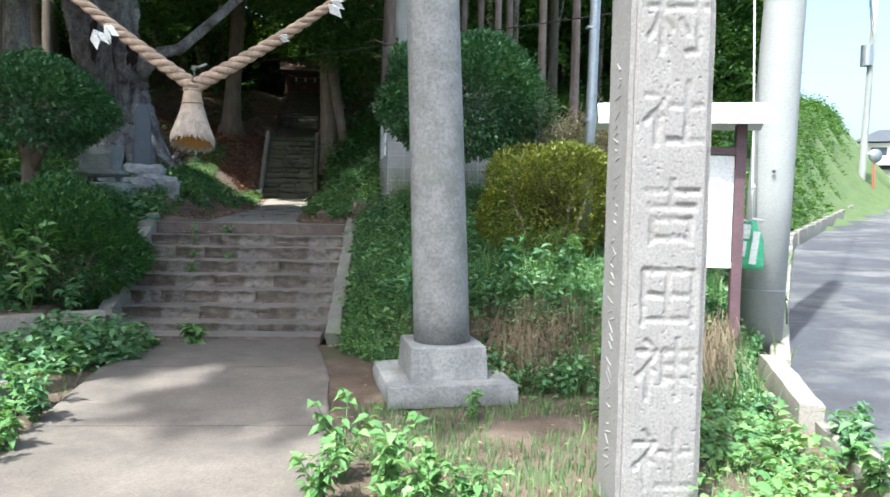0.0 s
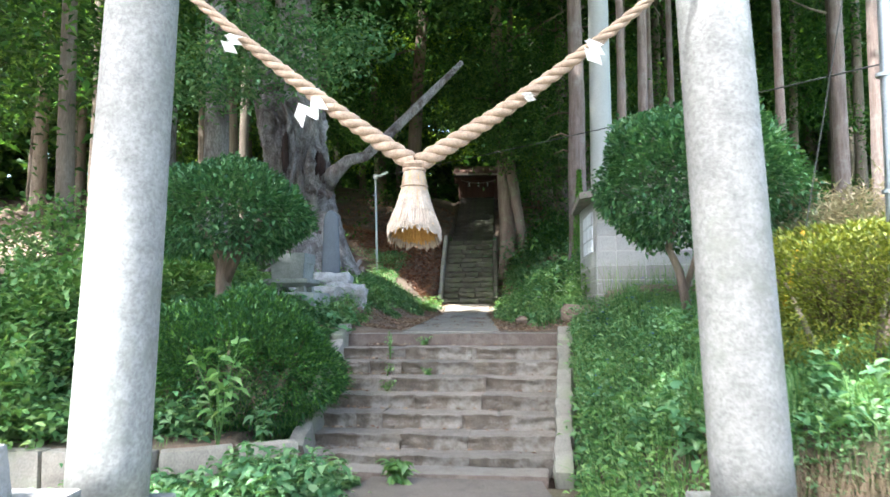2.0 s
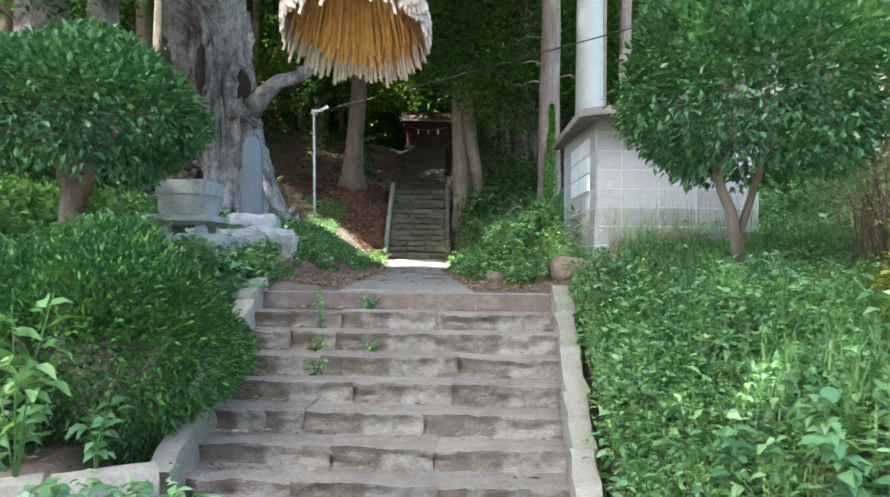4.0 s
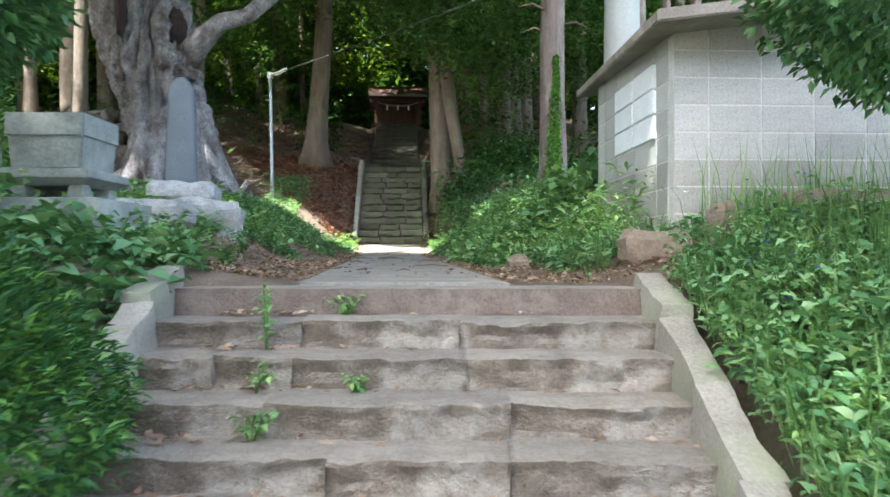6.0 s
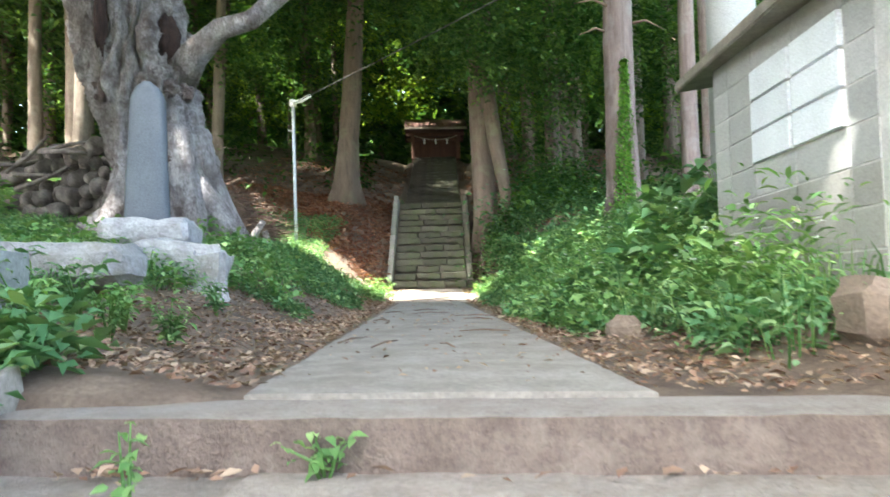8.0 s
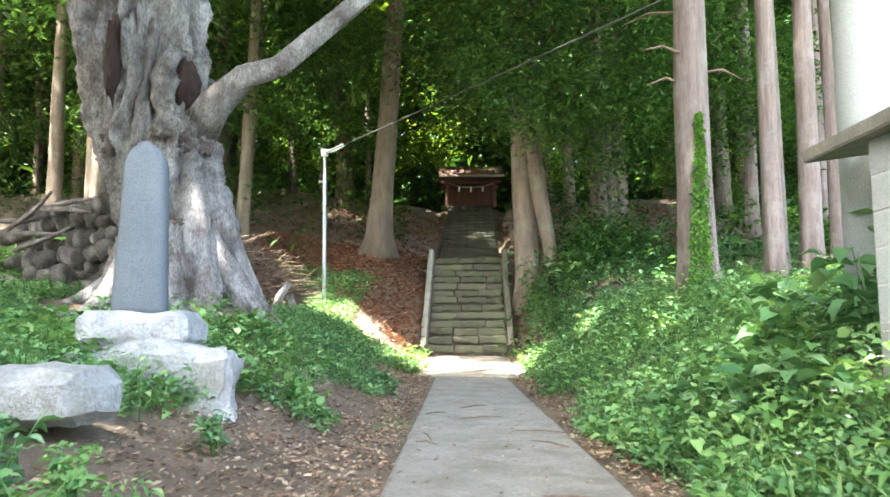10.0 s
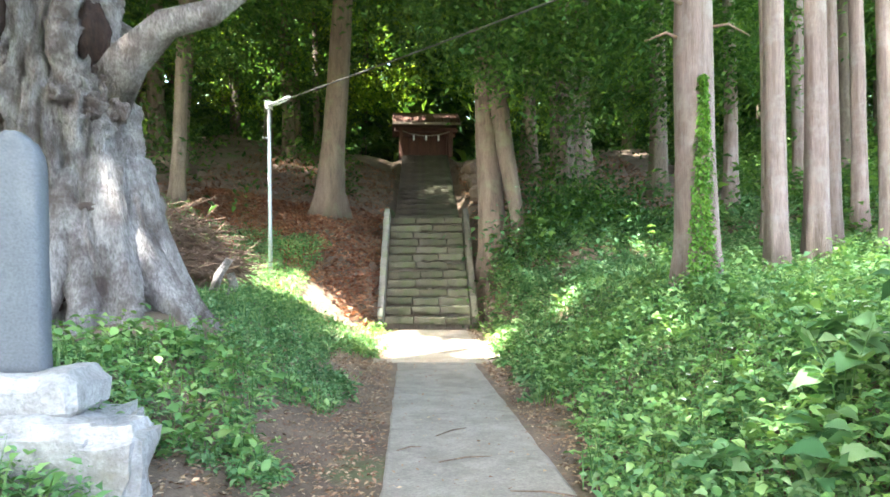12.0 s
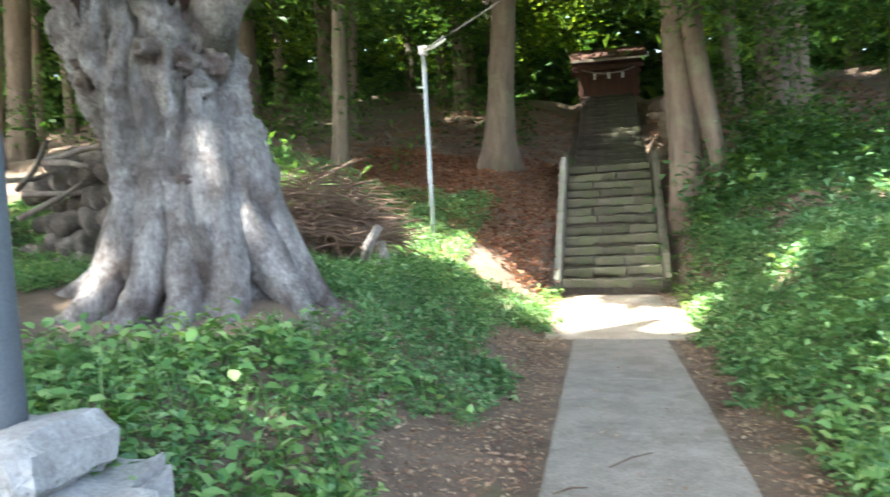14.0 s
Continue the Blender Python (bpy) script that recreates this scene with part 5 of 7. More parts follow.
def gaps(P):
    """The openings in the canopy, along the sun's way."""
    q = P[:, :2] - SUNV[None, :2] * ((P[:, 2] - 1.6) / SUNV[2])[:, None]
    a, b_ = np.array([-7.0, 16.4]), np.array([-2.2, 13.9])
    d = b_ - a
    t = np.clip(((q - a) @ d) / (d @ d), 0, 1)
    dist = np.linalg.norm(q - a - t[:, None] * d, axis=1)
    strip_ = dist < 1.0 + 0.3 * hnoise(q[:, 0], q[:, 1], 2.1)
    clear = np.linalg.norm((q - np.array([-2.35, 14.2])) / np.array([1.5, 0.75]), axis=1) < 1
    fleck = (hnoise(q[:, 0], q[:, 1], 1.9, 2.0) > 0.70) & (q[:, 1] > 2.8) & (q[:, 1] < 17)
    open_front = q[:, 1] < np.where(q[:, 0] < -1.35, -1.9, np.where(q[:, 0] < 0.3, -3.5, -3.7)) + 0.15 * np.sin(q[:, 0] * 1.3)
    east = (q[:, 0] > 1.75 + 0.4 * np.sin(q[:, 1] * 1.7)) & (q[:, 1] < 0.3)
    flank = (hnoise(q[:, 0], q[:, 1], 1.3, 5.0) > 0.62) & (q[:, 1] > 6) & (q[:, 1] < 17)
    lane = (np.abs(q[:, 0] - xc(q[:, 1])) < 0.75) & (q[:, 1] < 12.9)
    hut_ = (q[:, 0] > -0.6) & (q[:, 0] < 3.5) & (q[:, 1] > 2) & (q[:, 1] < 6.8)
    bank = (hnoise(q[:, 0], q[:, 1], 2.3, 7.0) > 0.6) & (q[:, 0] > -0.6) & (q[:, 0] < 2.6) & (q[:, 1] > 6.5) & (q[:, 1] < 12)
    holes = ((fleck | flank) & (q[:, 0] < 3.0) | bank) & ~lane & ~hut_
    deep = (hnoise(q[:, 0], q[:, 1], 0.75, 3.0) > 0.2) & (q[:, 1] > 23) & (P[:, 2] > 13)
    return ~(strip_ | clear | deep | holes | east | (open_front & (q[:, 0] > -5)))


def open_side(x, y):
    """East of this line the sky stands open over the road."""
    return x > 0.2 + 0.548 * (y + 7.66)


def crown_points(c, radii, n, clumps, r, shell=0.55, flat=0.55, spread=0.30):
    u = unit(r.normal(size=(clumps, 3)))
    k = (shell + (1 - shell) * r.uniform(0, 1, clumps))[:, None]
    C = np.asarray(c) + u * k * np.asarray(radii)
    i = r.integers(0, clumps, n)
    s = np.asarray(radii).mean() * spread
    P = C[i] + r.normal(size=(n, 3)) * np.array([s, s, s * flat])
    return P


def make_tree(x, y, height, rad, bark, leaf, crown_c, crown_r, n, lsize, seed, lean=(0, 0), name="tree", label="tall forest tree", flare=0.6, limbs=5, clumps=40, base_dz=-0.15, group="forest trees", pitch=(-0.7, 0.4), aspect=0.45):
    r = np.random.default_rng(seed)
    base = np.array(at_ground(x, y, base_dz))
    root = thing(name, base, 0, label, "tree", group)
    k = 12
    zs = np.linspace(0, 1, k) ** 1.3
    wob = [Vector((lean[0] * z * height + 0.10 * rad * 3 * noise.noise((z * 4, seed, 1)), lean[1] * z * height + 0.10 * rad * 3 * noise.noise((z * 4, seed, 5)), z * height)) for z in zs]
    rad_z = [rad * (1 - 0.62 * z) * (1 + flare * math.exp(-z * height / 0.45)) for z in zs]
    fl = lambda t, an: 0.22 * math.exp(-t * t * 120) * math.sin(an * 5 + seed)
    part("trunk", tube(wob, rad_z, 16, 0.10, seed, 2.5, fl), bark, root)
    cc = np.array([lean[0] * crown_c * height, lean[1] * crown_c * height, crown_c * height])
    for j in range(limbs):
        a = r.uniform(0, 2 * np.pi)
        z0 = height * r.uniform(max(0.35, crown_c - 0.3), 0.92)
        L = crown_r[0] * r.uniform(0.5, 0.95)
        p0 = Vector((lean[0] * z0, lean[1] * z0, z0))
        pts = [p0, p0 + Vector((math.cos(a) * L * 0.45, math.sin(a) * L * 0.45, L * 0.12)), p0 + Vector((math.cos(a) * L, math.sin(a) * L, L * r.uniform(-0.05, 0.4)))]
        if not gaps(np.array([tuple(q) for q in pts]) + base).all():
            continue
        part("limb", tube(pts, [rad * 0.28, rad * 0.18, 0.02], 6, 0.1, j), bark, root)
    P = crown_points(cc, crown_r, n, clumps, r)
    P = P[gaps(P + base)]
    P = P[P[:, 2] > 1.2]
    if len(P):
        part("crown", leaves("crown", P, r.uniform(0.6, 1.25, len(P)) * lsize, aspect, pitch, 0.3, 0.15, r=r), leaf, root)
    return root


def old_tree():
    """The great gnarled tree beside the path."""
    root = thing("ancient_gnarled_tree", (-5.44, 9.3, float(H(-5.44, 9.3)) - 0.30), 0, "huge old pale-barked tree with a burr and spreading roots", "tree")
    o = Vector(root.location)

    hz = lambda w: w - o.z
    levels = [1.5, 2.4, 3.0, 3.55, 4.0, 4.4, 4.93, 5.5, 6.2]
    cx = lambda z: float(np.interp(z + o.z, levels, [0.27, 0.29, 0.25, 0.11, -0.03, -0.14, -0.24, -0.36, -0.50]))
    girth = lambda z: float(np.interp(z + o.z, levels, [0.66, 0.57, 0.535, 0.555, 0.64, 0.69, 0.71, 0.74, 0.70]))

    def rootish(t, an):
        f = math.exp(-t * 6.5)
        w = an + 0.5 * math.sin(t * 6)
        rid = 0.10 * noise.noise((3 * math.cos(w), 3 * math.sin(w), t * 5)) + 0.085 * noise.noise((7 * math.cos(w), 7 * math.sin(w), t * 8)) + 0.055 * noise.noise((14 * math.cos(w), 14 * math.sin(w), t * 16)) + 0.03 * noise.noise((30 * math.cos(w), 30 * math.sin(w), t * 30))
        fold = (1 - abs(math.sin(w * 4 + 2.5 * noise.noise((t * 4, 1, 2))))) ** 4
        return f * (0.34 + 0.36 * math.sin(an * 6 + 1.2) + 0.2 * math.sin(an * 3 + 0.4)) - (0.20 + 0.22 * math.exp(-t * 3)) * fold - 0.12 * (1 - abs(math.sin(w * 9 + 4 * noise.noise((t * 6, 4, 2))))) ** 4 + 2.3 * rid
    zs = np.linspace(0, 1, 120) * 4.3
    pts = [(cx(z), 0.02 * z, z) for z in zs]
    part("trunk", tube(pts, [girth(z) * 0.93 for z in zs], 200, 0.12, 4, 2.3, rootish), M_BARK_PALE, root)
    for a, L, w in ((-0.35, 0.75, 0.20), (-0.8, 0.6, 0.17), (-1.25, 0.5, 0.18), (-1.75, 0.45, 0.17), (-2.3, 0.6, 0.18), (0.1, 0.7, 0.18), (-2.9, 0.7, 0.16)):
        p = []
        for k in range(8):
            u = k / 7
            x, y = 0.27 + math.cos(a + 0.15 * math.sin(3 * u)) * (0.26 + (L + 0.19) * u), math.sin(a + 0.15 * math.sin(3 * u)) * (0.26 + (L + 0.19) * u)
            gz = float(H(o.x + x, o.y + y)) - o.z
            p.append((x, y, gz + (1.0 + 0.35 * math.sin(a * 7)) * (1 - u) ** 2.0 + 0.10 * (1 - u) - 0.06 * u))
        part("buttress_root", tube(p, [w * (1.2 - 0.85 * k / 7) for k in range(8)], 16, 0.35, a, 6), M_BARK_PALE, root)
    # fork: two stems and the long limb over the path
    def stem(ps, rs, seed):
        part("stem", tube(ps, rs, 24, 0.16, seed, 2.4), M_BARK_PALE, root)
    stem([(-0.45, 0, 3.0), (-0.72, 0.05, 3.9), (-1.05, 0.05, 5.2), (-1.7, 0.2, 8.0), (-2.1, 0.3, 11)], [0.46, 0.42, 0.36, 0.28, 0.12], 2)
    stem([(-0.1, 0.1, 3.0), (-0.12, 0.0, 4.2), (-0.2, -0.15, 6.0), (-0.35, -0.6, 8.5), (-0.6, -1.2, 12)], [0.52, 0.48, 0.40, 0.28, 0.1], 5)
    reach = ((0.40, 0.0, 4.05), (0.72, -0.25, 4.34), (1.08, -0.3, 4.62), (1.46, -0.3, 4.70), (1.77, -0.25, 5.0), (2.15, -0.15, 5.36), (2.7, 0.1, 6.0), (3.5, 0.4, 6.9))
    part("limb", tube([(x, y, hz(z)) for x, y, z in reach], [0.21, 0.16, 0.125, 0.11, 0.105, 0.10, 0.085, 0.06], 20, 0.3, 8, 4), M_BARK_PALE, root, "long pale limb reaching over the path")
    # burr and hollow
    def lump(name, c, rx, ry, rz, seed, mat, amp=0.35, label=""):
        bm = bmesh.new()
        bmesh.ops.create_icosphere(bm, subdivisions=4, radius=1.0)
        for v in bm.verts:
            p = v.co.copy()
            k = 1 + amp * noise.noise(p * 1.6 + Vector((seed, 0, 0))) + amp * 0.6 * noise.noise(p * 4.2 + Vector((0, seed, 3))) + amp * 0.25 * noise.noise(p * 10)
            v.co = Vector((p.x * rx, p.y * ry, p.z * rz)) * k + Vector(c)
        for f in bm.faces:
            f.smooth = True
        part(name, bm, mat, root, label)
    # each swelling is set half into the bark, on the side that faces the path
    def on_bark(x, w, deep):
        c0, g0 = cx(hz(w)), girth(hz(w))
        dx = min(0.97 * g0, max(-0.97 * g0, x - c0))
        y = -math.sqrt(g0 * g0 - dx * dx) + 0.04
        n_ = Vector((dx, y, 0)).normalized()
        return Vector((c0 + dx, y, hz(w))) - n_ * deep
    lump("hollow", on_bark(0.46, 4.55, 0.06), 0.14, 0.13, 0.30, 1, M_ROT, 0.25, "dark reddish rotten hollow")
    for j, arc in enumerate((np.linspace(-0.7, 3.4, 16), np.linspace(3.0, 4.5, 8))):
        p = [on_bark(0.46 + 0.21 * math.cos(b_), 4.55 + 0.36 * math.sin(b_), 0.01 - 0.03 * math.sin(3 * b_)) for b_ in arc]
        part("lip", tube(p, [0.075 + 0.025 * math.sin(k * 1.7 + j) for k in range(len(p))], 14, 0.35, j + 2, 6), M_BARK_PALE, root)
    lump("burr", on_bark(0.29, 4.45, 0.03), 0.12, 0.12, 0.22, 3, M_BARK_PALE, 0.45, "rounded pale burr")
    for k, (x, w, a_, b_, m_) in enumerate(((0.39, 4.10, 0.17, 0.15, 0), (0.54, 4.14, 0.14, 0.17, 1), (0.30, 3.98, 0.13, 0.09, 0), (0.46, 3.92, 0.17, 0.11, 1), (0.60, 3.93, 0.12, 0.13, 1), (0.40, 3.78, 0.10, 0.09, 0), (0.56, 3.74, 0.11, 0.10, 0), (0.62, 4.28, 0.10, 0.14, 0))):
        lump("burr", on_bark(x, w, 0.07), a_, 0.13, b_, 11 + k * 3, M_BURR if m_ else M_BARK_PALE, 0.42, "knotted reddish-brown burr" if m_ else "knotted pale burr")
    lump("scar", on_bark(0.50, 3.05, 0.06), 0.13, 0.08, 0.05, 49, M_BURR, 0.4, "dark knot scar")
    lump("scar", on_bark(0.30, 2.42, 0.05), 0.06, 0.09, 0.22, 52, M_ROT, 0.3, "dark cleft between the roots")
    lump("scar", on_bark(-0.36, 3.90, 0.09), 0.11, 0.13, 0.15, 44, M_BURR, 0.45, "dark knot scar")
    lump("scar", on_bark(-0.24, 4.75, 0.07), 0.07, 0.10, 0.45, 47, M_ROT, 0.3, "dark cleft between the stems")
    rr = np.random.default_rng(11)
    P = np.concatenate([crown_points(c, rd, n, 40, rr) for c, rd, n in (((-1.2, 0.3, 9.0), (3.2, 3.0, 2.2), 6000), ((2.2, 0.2, 7.2), (2.2, 2.2, 1.3), 3500), ((-2.6, -1.5, 5.2), (1.6, 1.6, 1.2), 2500), ((0.2, 0.8, 11.5), (3, 3, 2), 4000))])
    W = P + np.array(o)
    P = P[gaps(W)]
    part("crown", leaves("crown", P, rr.uniform(0.09, 0.2, len(P)), 0.5, (-0.8, 0.3), r=rr), L_FOREST, root)


old_tree()
# cedars beside the path
CED = ((0.62, 10.9, 0.225, -0.004), (1.69, 11.5, 0.125, 0.0), (2.15, 11.6, 0.135, 0.012), (2.75, 14.6, 0.10, 0), (3.1, 13.2, 0.10, 0), (3.5, 12.6, 0.11, 0), (4.1, 14.5, 0.12, 0.0), (3.0, 17.0, 0.13, 0), (4.6, 11.9, 0.12, 0), (6.0, 14.0, 0.14, 0), (4.9, 18.5, 0.15, 0), (7.6, 12.0, 0.2, 0), (8.2, 16.0, 0.22, 0), (2.6, 21, 0.22, 0), (6.6, 20, 0.22, 0), (0.3, 20.5, 0.22, 0), (1.2, 24, 0.24, 0), (4.2, 24, 0.22, 0), (9.5, 20, 0.22, 0), (7.4, 10.0, 0.25, 0.0))
for k, (x, y, rd, ln) in enumerate(CED):
    hgt = 15 + (k * 7 % 5)
    make_tree(x, y, hgt, rd, M_BARK_CEDAR if k < 13 else M_BARK_DARK, L_CEDAR, 0.74, (1.9, 1.9, hgt * 0.24), 1500, 0.42, 100 + k, (ln, 0.0), "cedar_tree", "straight cedar with peeling reddish-grey bark", 0.35, 6, 34, group="cedars on the bank", pitch=(-0.9, 0.1), aspect=0.3)
# dead twigs low on the nearest cedar
for k, (z, a, L) in enumerate(((3.1, -2.6, 0.45), (2.75, -2.9, 0.35), (3.7, 2.8, 0.5), (2.9, 0.3, 0.4))):
    b0 = Vector(at_ground(0.62, 10.9, z))
    tw = part("dead_branch", tube([b0 + Vector((0.2 * math.cos(a), 0.2 * math.sin(a), 0)), b0 + Vector((math.cos(a) * L, math.sin(a) * L, 0.05)), b0 + Vector((math.cos(a) * L * 1.7, math.sin(a) * L * 1.7, -0.06))], [0.022, 0.016, 0.006], 6), M_TWIG)
    tagged(tw, "short bare dead branch on the cedar trunk", "branch", "dead branches")


def ivy(x, y, z0, z1, rad, a0, a1, n, seed):
    r = np.random.default_rng(seed)
    base = np.array(at_ground(x, y))
    z = z0 + (z1 - z0) * r.uniform(0, 1, n) ** 1.3
    a = a0 + (a1 - a0) * (0.6 + 0.5 * r.uniform(-1, 1, n) * (1.2 - (z - z0) / (z1 - z0)))
    rr = rad * (1 - 0.02 * z) * (1 + 0.35 * np.exp(-z / 0.45)) + 0.02
    P = base + np.stack([rr * np.cos(a), rr * np.sin(a), z], 1)
    out = np.stack([np.cos(a), np.sin(a), np.zeros(n)], 1)
    ob = part("climbing_ivy", leaves("climbing_ivy", P, r.uniform(0.03, 0.062, n), 0.8, (-1.2, 0.2), out=out, out_w=0.3, r=r), L_IVY)
    tagged(ob, "bright green ivy climbing the cedar trunk", "ivy", kind="stuff")


ivy(0.50, 10.88, 0, 2.3, 0.235, -1.95, -0.45, 3000, 5)

twin = make_tree(-1.42, 17.7, 15, 0.28, M_BARK_TAN, L_FOREST, 0.55, (3.0, 3.0, 3.2), 5200, 0.17, 31, (-0.045, 0.0), "double_trunked_tree", "tan double-trunked tree beside the far steps", 0.5, 7, 60, base_dz=-0.45, group="")
tt = Vector((0, 0, 0.05))
t2 = part("second_trunk", tube([tt + Vector(p) for p in ((0.5, -0.5, -0.2), (0.42, -0.4, 1.2), (0.20, -0.3, 2.5), (-0.02, -0.2, 4.2), (0.1, 0, 9))], [0.16, 0.14, 0.17, 0.17, 0.08], 14, 0.15, 4, 3), M_BARK_TAN, twin, "slender reddish second trunk")
make_tree(-5.15, 19.3, 16, 0.28, M_BARK_TAN, L_FOREST, 0.62, (3.2, 3.0, 3.0), 4200, 0.18, 32, (0.07, 0.0), "slender_tree", "smooth pale tree with flared roots above the steps", 0.8, 6, 60, group="")
make_tree(-9.5, 10.2, 15, 0.58, M_BARK_PALE, L_FOREST, 0.55, (3.4, 3.4, 3.2), 5200, 0.17, 33, (-0.03, 0.0), "old_forest_tree", "thick pale old tree behind the basin", 0.8, 8, 60, group="")
make_tree(-5.8, 5.8, 14, 0.24, M_BARK_PALE, L_FOREST, 0.55, (2.6, 2.6, 3.0), 4200, 0.16, 34, (-0.01, 0.0), "old_forest_tree", "pale upright trunk behind the old tree", 0.5, 6, 50, group="")
# trunks in the wood behind
fr = random.Random(21)
spots = []
tries = 0
while len(spots) < 74 and tries < 6000:
    tries += 1
    x, y = fr.uniform(-24, 22), fr.uniform(12, 44)
    s = x - float(xc(y))
    if open_side(x + 3, y) or abs(s) < 2.6 or (x > -0.5 and y < 22 and x < 10) or float(road_r(x, y)[0]) > -3 or (abs(s) < 4.5 and y < 22) or (x < -3 and x > -9 and y < 17):
        continue
    if any((x - a) ** 2 + (y - b_) ** 2 < 5.0 for a, b_ in spots):
        continue
    spots.append((x, y))
for k, (x, y) in enumerate(spots):
    # Some far crowns get the leaf colour that stands for sunlight.
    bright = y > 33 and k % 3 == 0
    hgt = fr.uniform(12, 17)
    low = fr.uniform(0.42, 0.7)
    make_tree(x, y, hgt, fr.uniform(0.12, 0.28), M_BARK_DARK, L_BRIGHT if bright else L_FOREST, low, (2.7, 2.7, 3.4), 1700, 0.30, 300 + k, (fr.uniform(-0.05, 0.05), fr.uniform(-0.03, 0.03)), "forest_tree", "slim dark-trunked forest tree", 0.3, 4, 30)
# a layer of low boughs across the wood
def boughs(r, n):
    m = 270
    cx, cy, cz = r.uniform(-20, 15, m), r.uniform(21, 34, m), r.uniform(2.0, 8.5, m)
    i = r.integers(0, m, n)
    x, y = cx[i] + r.normal(0, 0.65, n), cy[i] + r.normal(0, 0.65, n)
    P = np.stack([x, y, H(x, y) + cz[i] + r.normal(0, 0.35, n)], 1)
    P = P[(road_r(x, y)[0] < -2) & ((np.abs(x - xc(y)) > 2.2) | (P[:, 2] - H(x, y) > 3.2))]
    return P[gaps(P)]


# nearer trees whose boughs close the top of the view
for k, (x, y, low, rr_) in enumerate(((-7.6, 4.2, 0.5, 2.6), (-9.5, 1.0, 0.42, 2.8), (-11.5, 5, 0.45, 3.0), (-12, -2, 0.45, 3.0), (-8.8, 13.5, 0.55, 2.6), (-11, 15.5, 0.5, 3), (-7.9, 17.6, 0.6, 2.4))):
    make_tree(x, y, 13, 0.15, M_BARK_DARK, L_FOREST, low, (rr_, rr_, 3.2), 4200, 0.19, 500 + k, (0.03 * math.sin(k * 2.3), 0), "broadleaf_tree", "dense dark broadleaf tree on the slope", 0.4, 6, 50, group="broadleaf trees")


def thicket(name, n, seed, region, size, mat, label):
    """Undergrowth and far foliage that fill the wood."""
    r = np.random.default_rng(seed)
    P = region(r, n)
    ob = part(name, leaves(name, P, r.uniform(0.6, 1.3, len(P)) * size, 0.5, (-0.8, 0.5), r=r), mat)
    tagged(ob, label, "foliage", kind="stuff")


def far_wall(r, n):
    a = r.uniform(-1.35, 1.15, n)
    clump = r.integers(0, 900, n)
    ca, cz, cr = r.uniform(-1.5, 1.1, 900), 17 * r.uniform(0, 1, 900) ** 1.3, r.uniform(33, 47, 900)
    a = ca[clump] + r.normal(0, 0.035, n)
    z = cz[clump] + r.normal(0, 0.9, n)
    d = cr[clump] + r.normal(0, 1.4, n)
    x, y = -2 + d * np.sin(a), 4 + d * np.cos(a)
    P = np.stack([x, y, np.minimum(H(x, y), 8.5) + np.abs(z)], 1)
    return P[(road_r(x, y)[0] < -2) & ~open_side(x, y)]


def glade(P):
    """A thin place in the upper leaves, over the slope behind the old tree."""
    q = P[:, :2] - SUNV[None, :2] * ((P[:, 2] - 4.0) / SUNV[2])[:, None]
    return np.hypot((q[:, 0] + 10.5) / 3.2, (q[:, 1] - 15.5) / 3.5) < 1


# Leaf layer without trees, added out of view to block the sun.
def near_shade_canopy(r, n):
    P = np.stack([r.uniform(-15, 3, n), r.uniform(-10.6, 19, n), r.uniform(11.5, 14.5, n)], 1)
    q = P[:, :2] - SUNV[None, :2] * ((P[:, 2] - 1.6) / SUNV[2])[:, None]
    return P[gaps(P) & ~glade(P) & (q[:, 1] > -4.0) & ((q[:, 0] < 5) | (q[:, 1] > 6))]


def lane_shade_canopy(r, n):
    """Unbroken leaves added out of view, along the sun's way, to keep the path in shade."""
    y = r.uniform(-1.6, 12.6, n)
    P = np.stack([xc(np.maximum(y, 2.6)) + r.uniform(-1.4, 1.2, n), y, r.uniform(12.0, 14.5, n)], 1)
    P[:, :2] += SUNV[None, :2] * ((P[:, 2] - 1.6) / SUNV[2])[:, None]
    return P


def sun_coloured_sprays(r, n):
    """Sprays of leaves between the trunks at the back of the wood, coloured as if sunlit."""
    m = 120
    cx, cy, cz = r.uniform(-17, 5, m), r.uniform(24, 38, m), r.uniform(1.5, 9.5, m)
    i = r.integers(0, m, n)
    x, y = cx[i] + r.normal(0, 0.55, n), cy[i] + r.normal(0, 0.55, n)
    P = np.stack([x, y, H(x, y) + cz[i] + r.normal(0, 0.3, n)], 1)
    return P[(np.abs(x - xc(y)) > 2.0) | (P[:, 2] - H(x, y) > 2.6)]


def hanging_boughs(r, n):
    C = np.array([(-0.5, 16.6, 6.6), (0.6, 15.6, 6.2), (-1.5, 16.6, 7.4), (1.3, 16.2, 7.2), (-2.7, 17.2, 8.2), (0.2, 16.8, 5.6), (-0.9, 15.8, 8.1), (1.9, 17, 5.9), (-6.2, 18.5, 8.2), (-7.2, 17.5, 7.2), (-5.2, 19.5, 9.2)])
    more = np.array([(-2.2, 16.2, 7.2), (-1.6, 15.9, 6.5), (-1.0, 15.6, 6.3), (-2.0, 16.0, 8.4), (-0.3, 15.4, 6.5), (0.6, 15.0, 6.8), (1.2, 15.2, 7.6), (2.4, 16.0, 6.8), (3.2, 16.6, 6.2), (-1.4, 16.0, 9.2), (2.0, 15.6, 8.3), (3.6, 17, 7.6), (0.1, 15.8, 9.0)])
    C = np.concatenate([C, more])
    i = r.integers(0, len(C), n)
    P = C[i] + r.normal(size=(n, 3)) * np.array([0.58, 0.55, 0.40])
    return P[gaps(P)]


